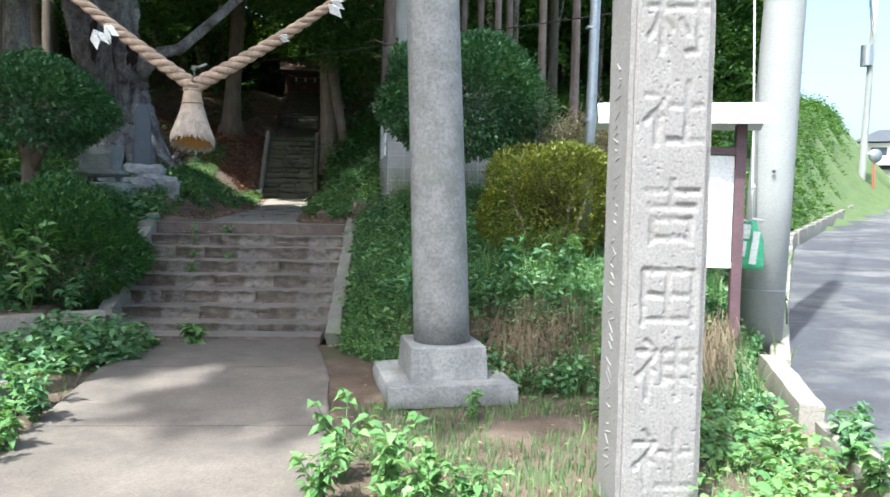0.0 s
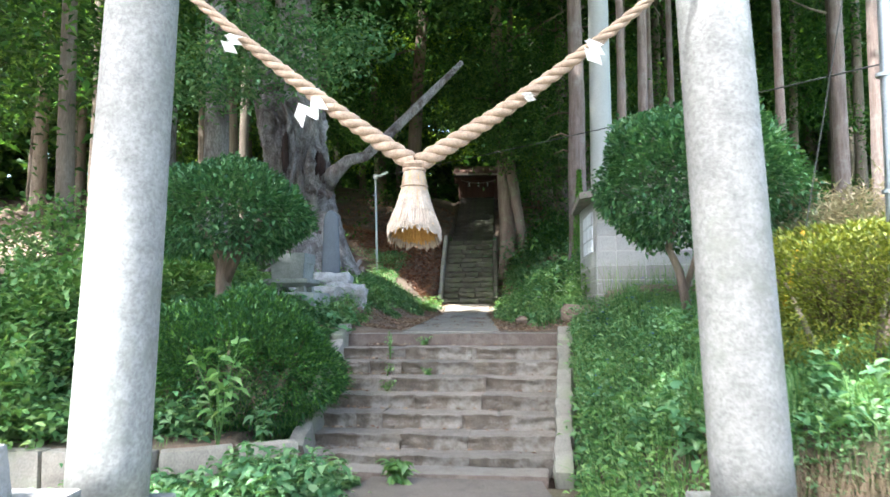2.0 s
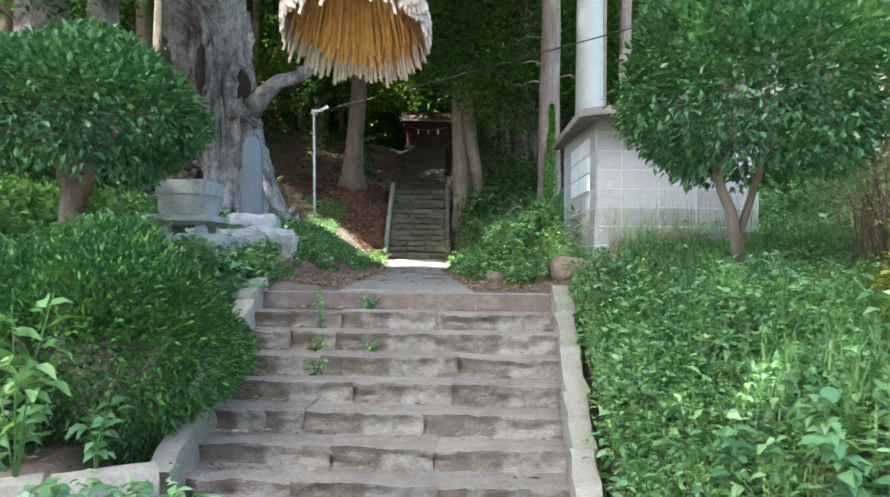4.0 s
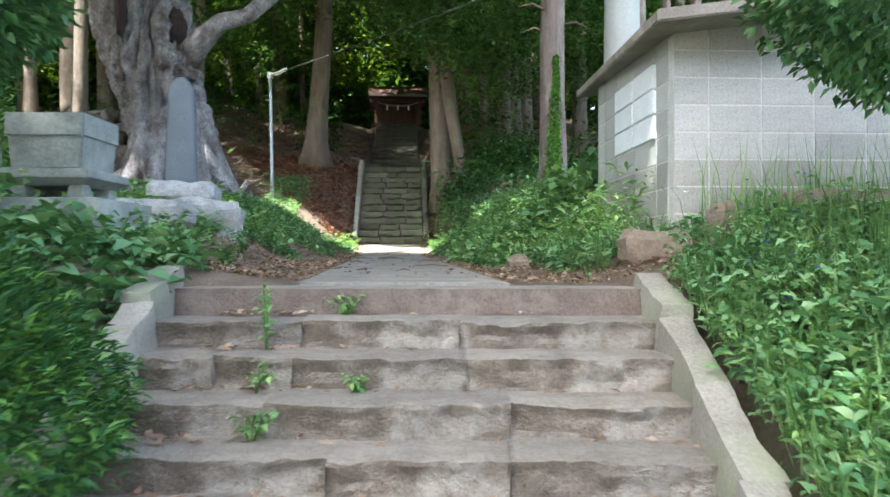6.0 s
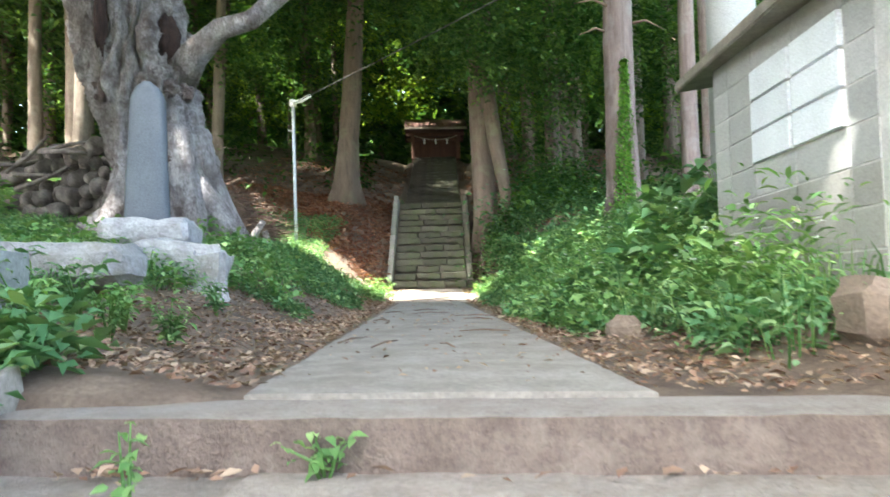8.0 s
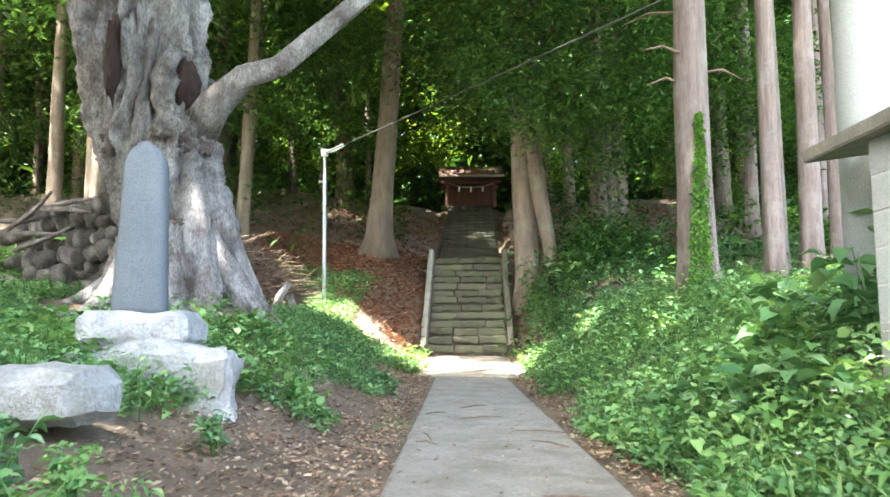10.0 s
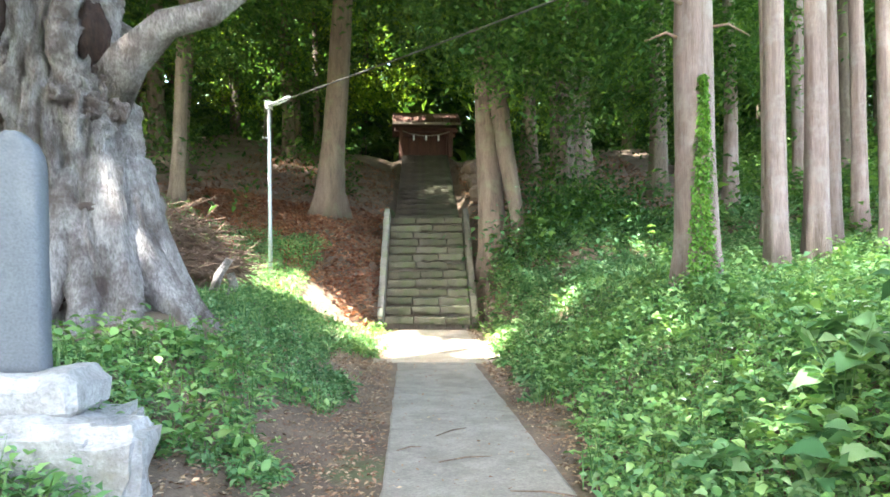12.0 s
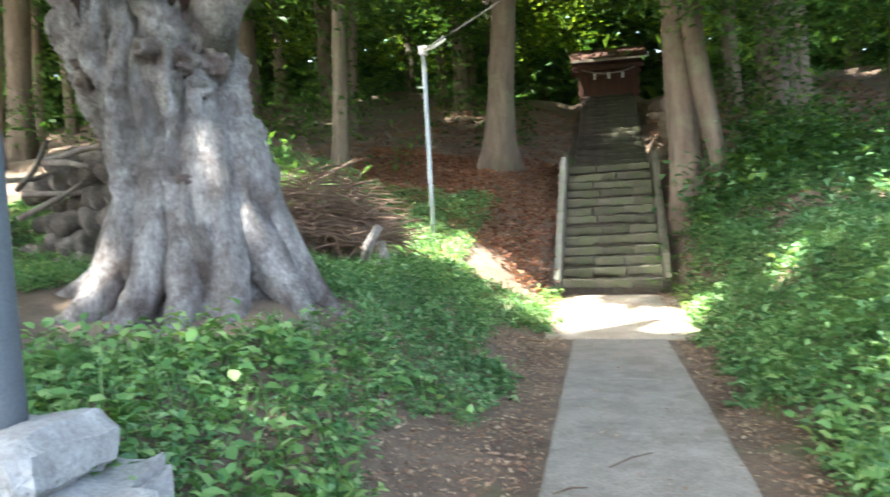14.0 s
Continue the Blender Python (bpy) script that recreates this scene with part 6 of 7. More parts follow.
def front_boughs(r, n):
    C = np.array([(-4.9, 4.4, 5.0), (-3.8, 4.9, 5.3), (-5.8, 4.2, 4.9), (-4.3, 4.2, 5.7), (-3.3, 5.2, 5.9), (-5.3, 5.0, 5.6)])
    i = r.integers(0, len(C), n)
    return C[i] + r.normal(size=(n, 3)) * np.array([0.42, 0.4, 0.24])


thicket("path_shade_canopy", 5200, 55, lane_shade_canopy, 0.5, L_FOREST, "unseen leaves added towards the sun to shade the path")
thicket("near_shade_canopy", 24000, 58, near_shade_canopy, 0.6, L_FOREST, "unseen leaf layer added high up to cast shade")
thicket("hanging_boughs", 26000, 57, hanging_boughs, 0.13, L_BOUGH, "dark glossy boughs hanging beside the far steps")
thicket("front_boughs", 5200, 56, front_boughs, 0.11, L_WEED, "drooping green boughs in front of the old trees")
thicket("high_canopy", 96000, 59, lambda r, n: (lambda P: P[gaps(P) & (road_r(P[:, 0], P[:, 1])[0] < -4) & ~open_side(P[:, 0] + 2, P[:, 1]) & ~glade(P)])(np.stack([r.uniform(-28, 16, n), r.uniform(9, 52, n), 15.5 + 2.5 * r.uniform(0, 1, n) + 0.12 * r.uniform(9, 52, n)], 1)), 1.02, L_FOREST, "leafy roof of the wood high overhead")
thicket("sun_coloured_sprays", 30000, 66, sun_coloured_sprays, 0.16, L_BRIGHT, "light yellow-green sprays of leaves between the trunks")
thicket("low_boughs", 62000, 60, boughs, 0.17, L_FOREST, "dark hanging boughs between the trunks")
thicket("far_thicket", 90000, 61, far_wall, 0.8, L_FOREST, "dark distant forest foliage on the hill")
thicket("far_sun_coloured_foliage", 16000, 62, lambda r, n: far_wall(r, n)[::2] + np.array([0, -2, 1.5]), 0.30, L_BRIGHT, "leaves coloured bright like sunlit ones far behind the trunks")


def lit_hill(r, n):
    """Foliage on the hill beyond the wood, in the open."""
    c = r.integers(0, 420, n)
    ca, cz, cr = r.uniform(-1.0, 0.6, 420), r.uniform(0, 20, 420), r.uniform(60, 66, 420)
    a, d = ca[c] + r.normal(0, 0.03, n), cr[c] + r.normal(0, 1.0, n)
    x, y = -2 + d * np.sin(a), 4 + d * np.cos(a)
    P = np.stack([x, y, np.minimum(H(x, y), 9.0) + np.abs(cz[c] + r.normal(0, 0.9, n))], 1)
    return P[~open_side(x, y)]


thicket("far_hill_foliage", 60000, 65, lit_hill, 1.1, L_FOREST, "sunlit foliage on the hill behind the wood")


def understory(r, n):
    m = 110
    cx, cy = r.uniform(-16, 12, m), r.uniform(14, 34, m)
    cz, cs = r.uniform(0.1, 1.3, m), r.uniform(0.35, 0.8, m)
    i = r.integers(0, m, n)
    x, y = cx[i] + r.normal(0, 1, n) * cs[i], cy[i] + r.normal(0, 1, n) * cs[i]
    P = np.stack([x, y, H(x, y) + np.abs(cz[i] + r.normal(0, 0.35, n))], 1)
    s = x - xc(y)
    return P[(np.abs(s) > 1.8) & ~((s < 0) & (s > -3.4) & (y < 21)) & (road_r(x, y)[0] < -2)]


thicket("understory_bushes", 15000, 63, understory, 0.16, L_FOREST, "dark evergreen undergrowth beneath the trees")
thicket("evergreen_bush_by_steps", 4200, 64, lambda r, n: np.stack([0.3 + r.normal(0, 0.75, n), 17.0 + r.normal(0, 0.8, n), 2.7 + np.abs(r.normal(0.2, 0.42, n))], 1), 0.13, L_TOPI, "dark evergreen bush beside the far steps")

thicket("dark_bush_under_trees", 6500, 67, lambda r, n: (lambda x, y, h: np.stack([x, y, H(x, y) + h], 1))(0.0 + r.normal(0, 0.7, n), 16.9 + r.normal(0, 0.5, n), np.abs(r.normal(0.1, 0.4, n))), 0.12, L_FOREST, "low dark bush at the foot of the double-trunked tree")

# ---------------------------------------------------------------- clipped shrubs
def dome(c, rd, n, size, mat, name, label, category, seed, lump=0.10, depth=0.16, bottom=-0.75, aspect=0.5, stem=None, group="", out_w=0.55, pitch=(-0.6, 0.9)):
    r = np.random.default_rng(seed)
    root = thing(name, c, 0, label, category, group)
    u = unit(r.normal(size=(int(n * 1.5), 3)))
    u = u[u[:, 2] > bottom][:n]
    m = len(u)
    L = 1 + lump * (np.sin(u[:, 0] * 5 + seed) * np.sin(u[:, 1] * 4.3 + 1) + 0.7 * np.sin(u[:, 2] * 6 + u[:, 0] * 3))+ 0.35 * lump * np.sin(u[:, 0] * 17) * np.sin(u[:, 1] * 15) * np.sin(u[:, 2] * 16 + 1)
    k = L * (1 - depth * r.uniform(0, 1, m) ** 1.6 + r.exponential(0.018, m))
    inner = r.uniform(0, 1, m) < 0.18
    k = np.where(inner, k * r.uniform(0.55, 0.95, m), k)
    P = u * k[:, None] * np.asarray(rd)
    out = unit(u / np.asarray(rd))
    part("foliage", leaves("foliage", P, r.uniform(0.7, 1.25, m) * size, aspect, pitch, 0.25, 0.1, out=out, out_w=out_w, r=r), mat, root)
    for pts, rads in stem or ():
        part("stem", tube(pts, rads, 10, 0.15, seed, 6), M_BARK_TAN, root)
    return root


dome((-3.12, 0.78, 0.82), (1.08, 0.88, 0.76), 34000, 0.058, L_HEDGE, "yew_hedge", "dense dark green clipped yew mound with yellow tips", "hedge", 1, 0.10, 0.14, -0.95, 0.33,
     [([(dx, dy, -0.5), (dx * 1.5, dy * 1.4, -0.1), (dx * 2.2, dy * 2.0, 0.3)], [0.04, 0.03, 0.01]) for dx, dy in ((0.3, 0.1), (-0.3, 0.1), (0.05, -0.2))])
dome((-3.56, 1.45, 2.48), (0.88, 0.85, 0.60), 12500, 0.072, L_TOPI, "clipped_tree", "round clipped evergreen tree with a short brown stem", "tree", 2, 0.10, 0.22, -0.8, 0.5,
     [([(-0.03, 0, -1.4), (-0.02, 0, -0.7), (0.0, 0, -0.3)], [0.10, 0.085, 0.07]), ([(0.0, 0, -0.75), (-0.2, 0.1, -0.3), (-0.5, 0.1, 0.0)], [0.06, 0.05, 0.02]), ([(0.0, 0, -0.75), (0.25, -0.1, -0.3), (0.5, 0.0, 0.05)], [0.06, 0.05, 0.02])], "clipped trees")
dome((1.60, 1.95, 2.80), (1.07, 1.0, 0.80), 17000, 0.072, L_TOPI, "clipped_tree", "large round clipped evergreen tree on a slanting stem", "tree", 3, 0.11, 0.24, -0.9, 0.5,
     [([(-0.12, -0.05, -1.5), (-0.2, 0, -1.0), (-0.3, 0, -0.75), (-0.15, 0, -0.2)], [0.055, 0.045, 0.04, 0.03]), ([(-0.14, 0, -1.2), (0.0, 0.05, -0.8), (0.2, 0.1, -0.3)], [0.035, 0.03, 0.02])], "clipped trees")
dome((2.40, -0.05, 1.42), (0.78, 0.75, 0.66), 15000, 0.05, L_AZALEA, "azalea_bush", "yellow-green rounded azalea bush on the bank", "bush", 4, 0.09, 0.16, -0.95, 0.42,
     [([(dx, dy, -0.6), (dx * 1.5, dy * 1.4, -0.2), (dx * 2.2, dy * 2.0, 0.2)], [0.03, 0.025, 0.01]) for dx, dy in ((0.2, 0.1), (-0.2, 0.1), (0.05, -0.2))])
dome((3.15, 2.1, 2.15), (0.95, 0.5, 0.62), 3800, 0.12, L_PALEDRY, "dry_shrub", "pale dried-out reeds and stalks above the azalea", "dry reeds", 60, 0.3, 0.55, -0.9, 0.16,
     [([(dx, 0, -0.9), (dx * 1.2, 0, 0.0), (dx * 1.6, 0.05, 0.55)], [0.012, 0.01, 0.004]) for dx in (-0.5, -0.2, 0.1, 0.35, 0.55)], out_w=0.35)
# Shrubs behind the hedge take the sunlit weed colour to come out brighter.
for k, (x, y, z, a, b_, c) in enumerate(((-5.6, 1.6, 1.3, 1.2, 1.0, 1.0), (-6.6, 0.2, 1.0, 1.3, 1.1, 1.1), (-5.0, 3.3, 1.7, 0.9, 0.9, 0.7), (-7.0, 3.8, 1.9, 1.3, 1.1, 1.3), (-5.2, -0.5, 0.55, 1.0, 0.7, 0.6), (-6.6, 6.6, 2.5, 0.9, 0.9, 0.8), (-8.5, -1.8, 0.9, 1.5, 1.2, 1.3))):
    dome((x, y, z), (a, b_, c), 4600, 0.11, L_WEED_LIT, "wild_shrub", "loose overgrown green shrub behind the hedge", "shrub", 20 + k, 0.25, 0.5, -0.9, 0.55, group="wild shrubs", out_w=0.3)
for k, (x, y, z, a, b_, c) in enumerate(((0.55, 14.6, 2.35, 0.9, 0.9, 0.35), (3.6, 5.4, 2.1, 0.9, 0.8, 0.7), (3.9, 2.6, 1.8, 0.8, 0.8, 0.6), (-0.6, 15.6, 2.2, 0.5, 0.6, 0.4))):
    dome((x, y, z), (a, b_, c), 2600, 0.10, L_WEED, "wild_shrub", "low green shrub on the bank", "shrub", 40 + k, 0.25, 0.5, -0.6, 0.55, group="wild shrubs", out_w=0.3)

# ---------------------------------------------------------------- ground plants
def scatter(r, n, x0, x1, y0, y1, keep):
    x, y = r.uniform(x0, x1, n), r.uniform(y0, y1, n)
    k = keep(x, y)
    return x[k], y[k]


def weeds(name, seed, n, box_, keep, hgt, size, mat, label, per=7, wide=False, aspect=0.55):
    r = np.random.default_rng(seed)
    x, y = scatter(r, n, *box_, keep)
    z = H(x, y)
    m = len(x)
    h = hgt * r.uniform(0.35, 1.2, m) * (0.75 + 0.5 * (hnoise(x, y, 1.4, seed) > 0.1))
    px, py, pz, hs = (np.repeat(v, per) for v in (x, y, z, h))
    u = r.uniform(0.1, 1, m * per)
    w = hs * 0.28
    P = np.stack([px + r.normal(0, 1, m * per) * w, py + r.normal(0, 1, m * per) * w, pz + u * hs], 1)
    sz = size * r.uniform(0.55, 1.35, m * per) * np.repeat(r.uniform(0.7, 1.3, m), per)
    ob = part(name, leaves(name, P, sz, aspect, (-0.35, 0.75), 0.25, 0.25, wide=wide, r=r), mat)
    return tagged(ob, label, "weeds", kind="stuff")


def in_path(x, y, m=0.15):
    s = np.abs(x - xc(y))
    return (s < 0.62 + m) & (y > 2.5)


off_road = lambda x, y: road_r(x, y)[0] < -0.35
right_up = lambda x, y: (np.hypot(x - 0.37, y - 3.1) > 0.42) & (x - xc(y) > 0.84 + 0.22 * hnoise(x, y, 1.7) + 0.35 * (y < 5)) & off_road(x, y) & ~((x > 0.42) & (x < 2.45) & (y > 3.8) & (y < 6.15))
left_up = lambda x, y: (x - xc(y) < -1.1 - 0.4 * hnoise(x, y, 1.5) - 0.75 * (y < 7) - 0.25 * ((y > 7) & (y < 9))) & ~((np.hypot(x + 5.2, y - 9.1) < 1.25 + 0.2 * hnoise(x, y, 3.0))) & ~((y > 14.6) & (x > -4.7)) & ~((np.hypot(x + 6.3, y - 13.4) < 1.0))
low_right = lambda x, y: (np.hypot(x - 0.37, y - 3.1) > 0.42) & (x > 0.24) & off_road(x, y) & (y > np.interp(x, [0.2, 0.7, 1.4, 3.7, 6], [-0.3, -1.25, -2.05, -3.0, -3.8]) - 0.15 * hnoise(x, y, 2))
low_left = lambda x, y: (x < -2.5) & (y > np.interp(x, [-9, -3.1, -2.1], [-0.7, -0.3, 0.3])) & ~((np.hypot((x + 3.05) / 1.15, (y - 0.8) / 0.8) < 1))
weeds("bank_weeds_by_path", 71, 9500, (-1.0, 5.5, 3.0, 10.0), right_up, 0.22, 0.06, L_WEED, "lush mixed green weeds on the bank", 8, True)
weeds("bank_weeds_by_cedars", 72, 11000, (-1.5, 10, 10.0, 18.0), right_up, 0.18, 0.085, L_WEED, "lush green weeds under the cedars", 7)
weeds("bank_weeds_by_old_tree", 73, 11000, (-9, -1.8, 3.0, 10.0), left_up, 0.14, 0.052, L_WEED, "soft green weeds round the old tree", 8, True, 0.5)
weeds("bank_weeds_by_lamp", 74, 9500, (-10, -2.6, 10.0, 17.5), left_up, 0.14, 0.065, L_WEED, "low green weeds on the lamp bank", 7)
weeds("bank_weeds_by_steps", 75, 9000, (0.2, 4.6, -2.9, 3.1), low_right, 0.20, 0.058, L_WEED, "thick green weeds on the bank beside the steps", 10, True)
weeds("lit_weeds_by_steps", 76, 2600, (0.2, 2.4, -1.5, 3.0), low_right, 0.20, 0.066, L_WEED_LIT, "weeds on the bank in a sunlit leaf colour", 7, True, 0.4)
weeds("weeds_behind_hedge", 77, 5200, (-9, -2.4, -1, 3.2), low_left, 0.32, 0.10, L_WEED, "green weeds behind the hedge", 8)
weeds("weeds_at_wall_foot", 78, 620, (-3.6, -1.55, -1.5, -0.25), lambda x, y: (y < np.interp(x, [-9, -3.1, -2.1], [-1.1, -0.75, -0.2])) & (x < -1.4 - 0.35 * (y + 0.3) ** 2), 0.26, 0.085, L_WEED, "leafy weeds at the foot of the low wall", 9, True)
weeds("roadside_weeds", 79, 900, (2.2, 4.1, -5.2, -2.6), lambda x, y: off_road(x, y) & (hnoise(x, y, 2.2, 4) > -0.1), 0.18, 0.06, L_WEED_LIT, "small bright weeds along the road edge", 8, True)
weeds("verge_bushes", 80, 24000, (3.9, 34, -1, 44), lambda x, y: (road_r(x, y)[0] < -0.45) & (road_r(x, y)[0] > -17) & (y > x * 0.5 - 2.5) & ((y > 6) | (x > 4.6)), 0.55, 0.15, L_BOUGH, "sunlit overgrown verge above the road", 8)
weeds("sunlit_weeds_by_path", 81, 500, (-3.6, -1.2, 13.2, 16.2), lambda x, y: np.abs(np.abs(x - xc(y)) - 1.15) < 0.3, 0.24, 0.07, L_WEED_LIT, "bright weeds at the end of the path", 8, True)
weeds("tall_herbs_by_hut", 82, 46, (-0.1, 0.48, 3.9, 5.0), lambda x, y: x > -0.15, 0.42, 0.09, L_WEED_LIT, "tall leafy herbs at the corner of the hut", 22, True, 0.28)


def grass(name, seed, n, box_, keep, length, width, mat, label, bend=0.6, lean=0.5):
    r = np.random.default_rng(seed)
    x, y = scatter(r, n, *box_, keep)
    P = np.stack([x, y, H(x, y) - 0.01], 1)
    ob = part(name, blades(name, P, length * r.uniform(0.5, 1.3, len(P)), width, bend, r, lean), mat)
    tagged(ob, label, "grass", kind="stuff")


grass("bank_grass", 91, 16000, (0.2, 4.4, -2.9, 3.2), low_right, 0.33, 0.0045, L_GRASS, "rough green grass on the bank")
grass("verge_grass", 97, 30000, (3.9, 30, -2.2, 40), lambda x, y: (road_r(x, y)[0] < -0.05) & (road_r(x, y)[0] > -4.5), 0.45, 0.012, L_GRASS, "long sunlit grass on the bank above the road")
grass("trodden_grass", 98, 7000, (0.5, 2.9, -5.5, -2.4), lambda x, y: hnoise(x, y, 2.3, 3) > -0.35, 0.10, 0.003, L_GRASS, "thin trodden grass by the pillar")
grass("upper_bank_grass", 92, 14000, (-1.2, 6, 3, 14), right_up, 0.30, 0.005, L_GRASS, "rough green grass under the cedars")
grass("left_bank_grass", 93, 14000, (-9, -1.8, 3, 16), left_up, 0.24, 0.005, L_GRASS, "short green grass on the bank")
grass("lower_lawn", 94, 9000, (-3.5, 2.6, -5.5, -0.2), lambda x, y: ((x > 0.5) | (x < -1.6)) & (hnoise(x, y, 1.6, 1) > 0.0), 0.09, 0.003, L_GRASS, "sparse short grass beside the approach")
grass("hut_grass", 95, 500, (0.7, 3.4, 3.0, 3.85), lambda x, y: x > 0, 0.6, 0.003, L_GRASS, "tall seeding grass in front of the hut", 0.5, 0.3)
grass("dry_reeds", 96, 2600, (2.4, 4.2, 0.7, 2.2), lambda x, y: x > 0, 1.0, 0.007, L_DRY, "pale dry reeds on the bank top", 0.6, 0.5)


def hanging_grass(cx, cy, wid, turn, n, seed, top, length):
    """A mat of dead grass that hangs over the bank's edge."""
    r = np.random.default_rng(seed)
    u = r.uniform(-wid, wid, n)
    c, s = math.cos(radians(turn)), math.sin(radians(turn))
    d = np.array([s, -c, 0])
    back = r.uniform(-0.05, 0.35, n)
    A = np.stack([cx + u * c - back * d[0], cy + u * s - back * d[1], top + r.normal(-0.03, 0.10, n)], 1)
    L = length * (r.uniform(0.15, 1.0, n) ** 0.8 * (0.7 + 0.4 * np.sin(u * 9 + seed)))[:, None]
    fan = r.normal(0, 0.38, n)[:, None] * np.array([[c, s, 0]])
    B = A + d * L * 0.28 + fan * L * 0.6 + np.array([0, 0, 0.05])
    C = A + d * L * 0.45 + fan * L - np.array([[0, 0, 1]]) * L * 0.85
    C[:, 2] = np.maximum(C[:, 2], 0.0)
    w = np.array([[c, s, 0]]) * r.uniform(0.001, 0.003, n)[:, None]
    V = np.stack([A - w, A + w, B - w, B + w, C - w * 0.5, C + w * 0.5], 1).reshape(-1, 3)
    F = ((np.arange(n) * 6)[:, None, None] + np.array([(0, 1, 3, 2), (2, 3, 5, 4)])[None]).reshape(-1, 4)
    tagged(part("hanging_dry_grass", arr_mesh("hanging_dry_grass", V, F), L_DRY), "mat of dead straw-coloured grass hanging over the bank", "grass", kind="stuff")


hanging_grass(1.75, -1.80, 0.42, -25, 1300, 1, 0.38, 0.60)
hanging_grass(2.85, -2.32, 0.40, -24, 1300, 2, 0.42, 0.72)


def litter(name, seed, n, box_, keep, size, label, lift=0.012, mat=None):
    r = np.random.default_rng(seed)
    x, y = scatter(r, n, *box_, keep)
    P = np.stack([x, y, H(x, y) + lift + r.uniform(0, 0.02, len(x))], 1)
    ob = part(name, leaves(name, P, size * r.uniform(0.5, 1.3, len(x)), 0.5, (-0.2, 0.35), 0.3, -0.1, r=r), mat or L_LITTER)
    tagged(ob, label, "leaf litter", kind="stuff")


litter("path_litter", 106, 900, (-3.4, -0.6, 2.9, 13.0), lambda x, y: np.abs(x - xc(y)) < 0.62, 0.035, "few small dead leaves on the concrete path", 0.03)
litter("path_side_litter", 101, 46000, (-4.2, 0.5, 2.9, 16.5), lambda x, y: (np.abs(x - xc(y)) > 0.6) & (np.abs(x - xc(y)) < 1.9), 0.042, "brown fallen leaves beside the path")
weeds("lit_weeds_by_old_tree", 83, 800, (-6, -2.6, 5.5, 9.5), left_up, 0.22, 0.075, L_WEED_LIT, "broad bright weeds at the foot of the old tree", 8, True, 0.6)
weeds("lit_weeds_by_cedars", 84, 3600, (-1, 3.5, 5.0, 12.0), right_up, 0.30, 0.07, L_WEED_LIT, "broad pale-green weeds on the bank", 7, True, 0.65)
litter("red_litter", 105, 20000, (-8, -2.8, 14.3, 20.5), lambda x, y: (x - xc(y) < -0.95) & ~((np.abs(y - 14.8 - 0.45 * (-4 - x)) < 0.5) & (x > -6)), 0.10, "red-brown fallen leaves on the steep slope", 0.015, L_REDLEAF)
litter("slope_litter", 102, 22000, (-9, 3, 15.5, 28), lambda x, y: np.abs(x - xc(y)) > 1.0, 0.08, "red-brown fallen leaves on the slope", 0.015, L_REDLEAF)
litter("approach_litter", 103, 1800, (-3, 3.5, -5.5, 0), lambda x, y: (x > 0.5) | (x < -1.5), 0.04, "scattered dead leaves on the soil")


def step_litter():
    r = np.random.default_rng(104)
    P = []
    for i in range(1, 8):
        y = 2.55 - 0.31 * i
        z = 1.115 - 0.147 * i
        n = 46
        x = np.concatenate([r.uniform(-2.3, 0.05, n // 2), -2.2 + np.abs(r.normal(0, 0.25, n // 2))])
        P.append(np.stack([x, y + r.uniform(0.18, 0.29, n), np.full(n, z + 0.012)], 1))
    P = np.concatenate(P)
    tagged(part("leaves_on_steps", leaves("leaves_on_steps", P, r.uniform(0.025, 0.07, len(P)), 0.5, (-0.1, 0.25), 0.3, -0.1, r=r), L_LITTER), "dead leaves gathered on the treads", "leaf litter", kind="stuff")


step_litter()


def herb(x, y, z, h, size, n, mat, seed, label, stems=3, spread=0.5, aspect=0.55):
    """A leafy plant: thin stems with leaves in tiers."""
    r = np.random.default_rng(seed)
    root = thing("leafy_plant", (x, y, z), 0, label, "plant", "leafy plants")
    P = []
    for k in range(stems):
        a = r.uniform(0, 6.28)
        tip = np.array([math.cos(a) * spread * h * r.uniform(0.2, 1), math.sin(a) * spread * h * r.uniform(0.2, 1), h * r.uniform(0.75, 1.1)])
        part("stem", tube([(0, 0, -0.03), tuple(tip * np.array([0.35, 0.35, 0.55])), tuple(tip)], [0.006, 0.005, 0.002], 5), L_GRASS, root)
        u = r.uniform(0.25, 1.0, n)[:, None]
        P.append(tip * np.concatenate([u ** 1.5, u ** 1.5, u], 1) + r.normal(0, 0.012, (n, 3)))
    P = np.concatenate(P)
    part("foliage", leaves("foliage", P, size * r.uniform(0.6, 1.3, len(P)), aspect, (-0.35, 0.6), 0.2, 0.3, wide=True, r=r), mat, root)


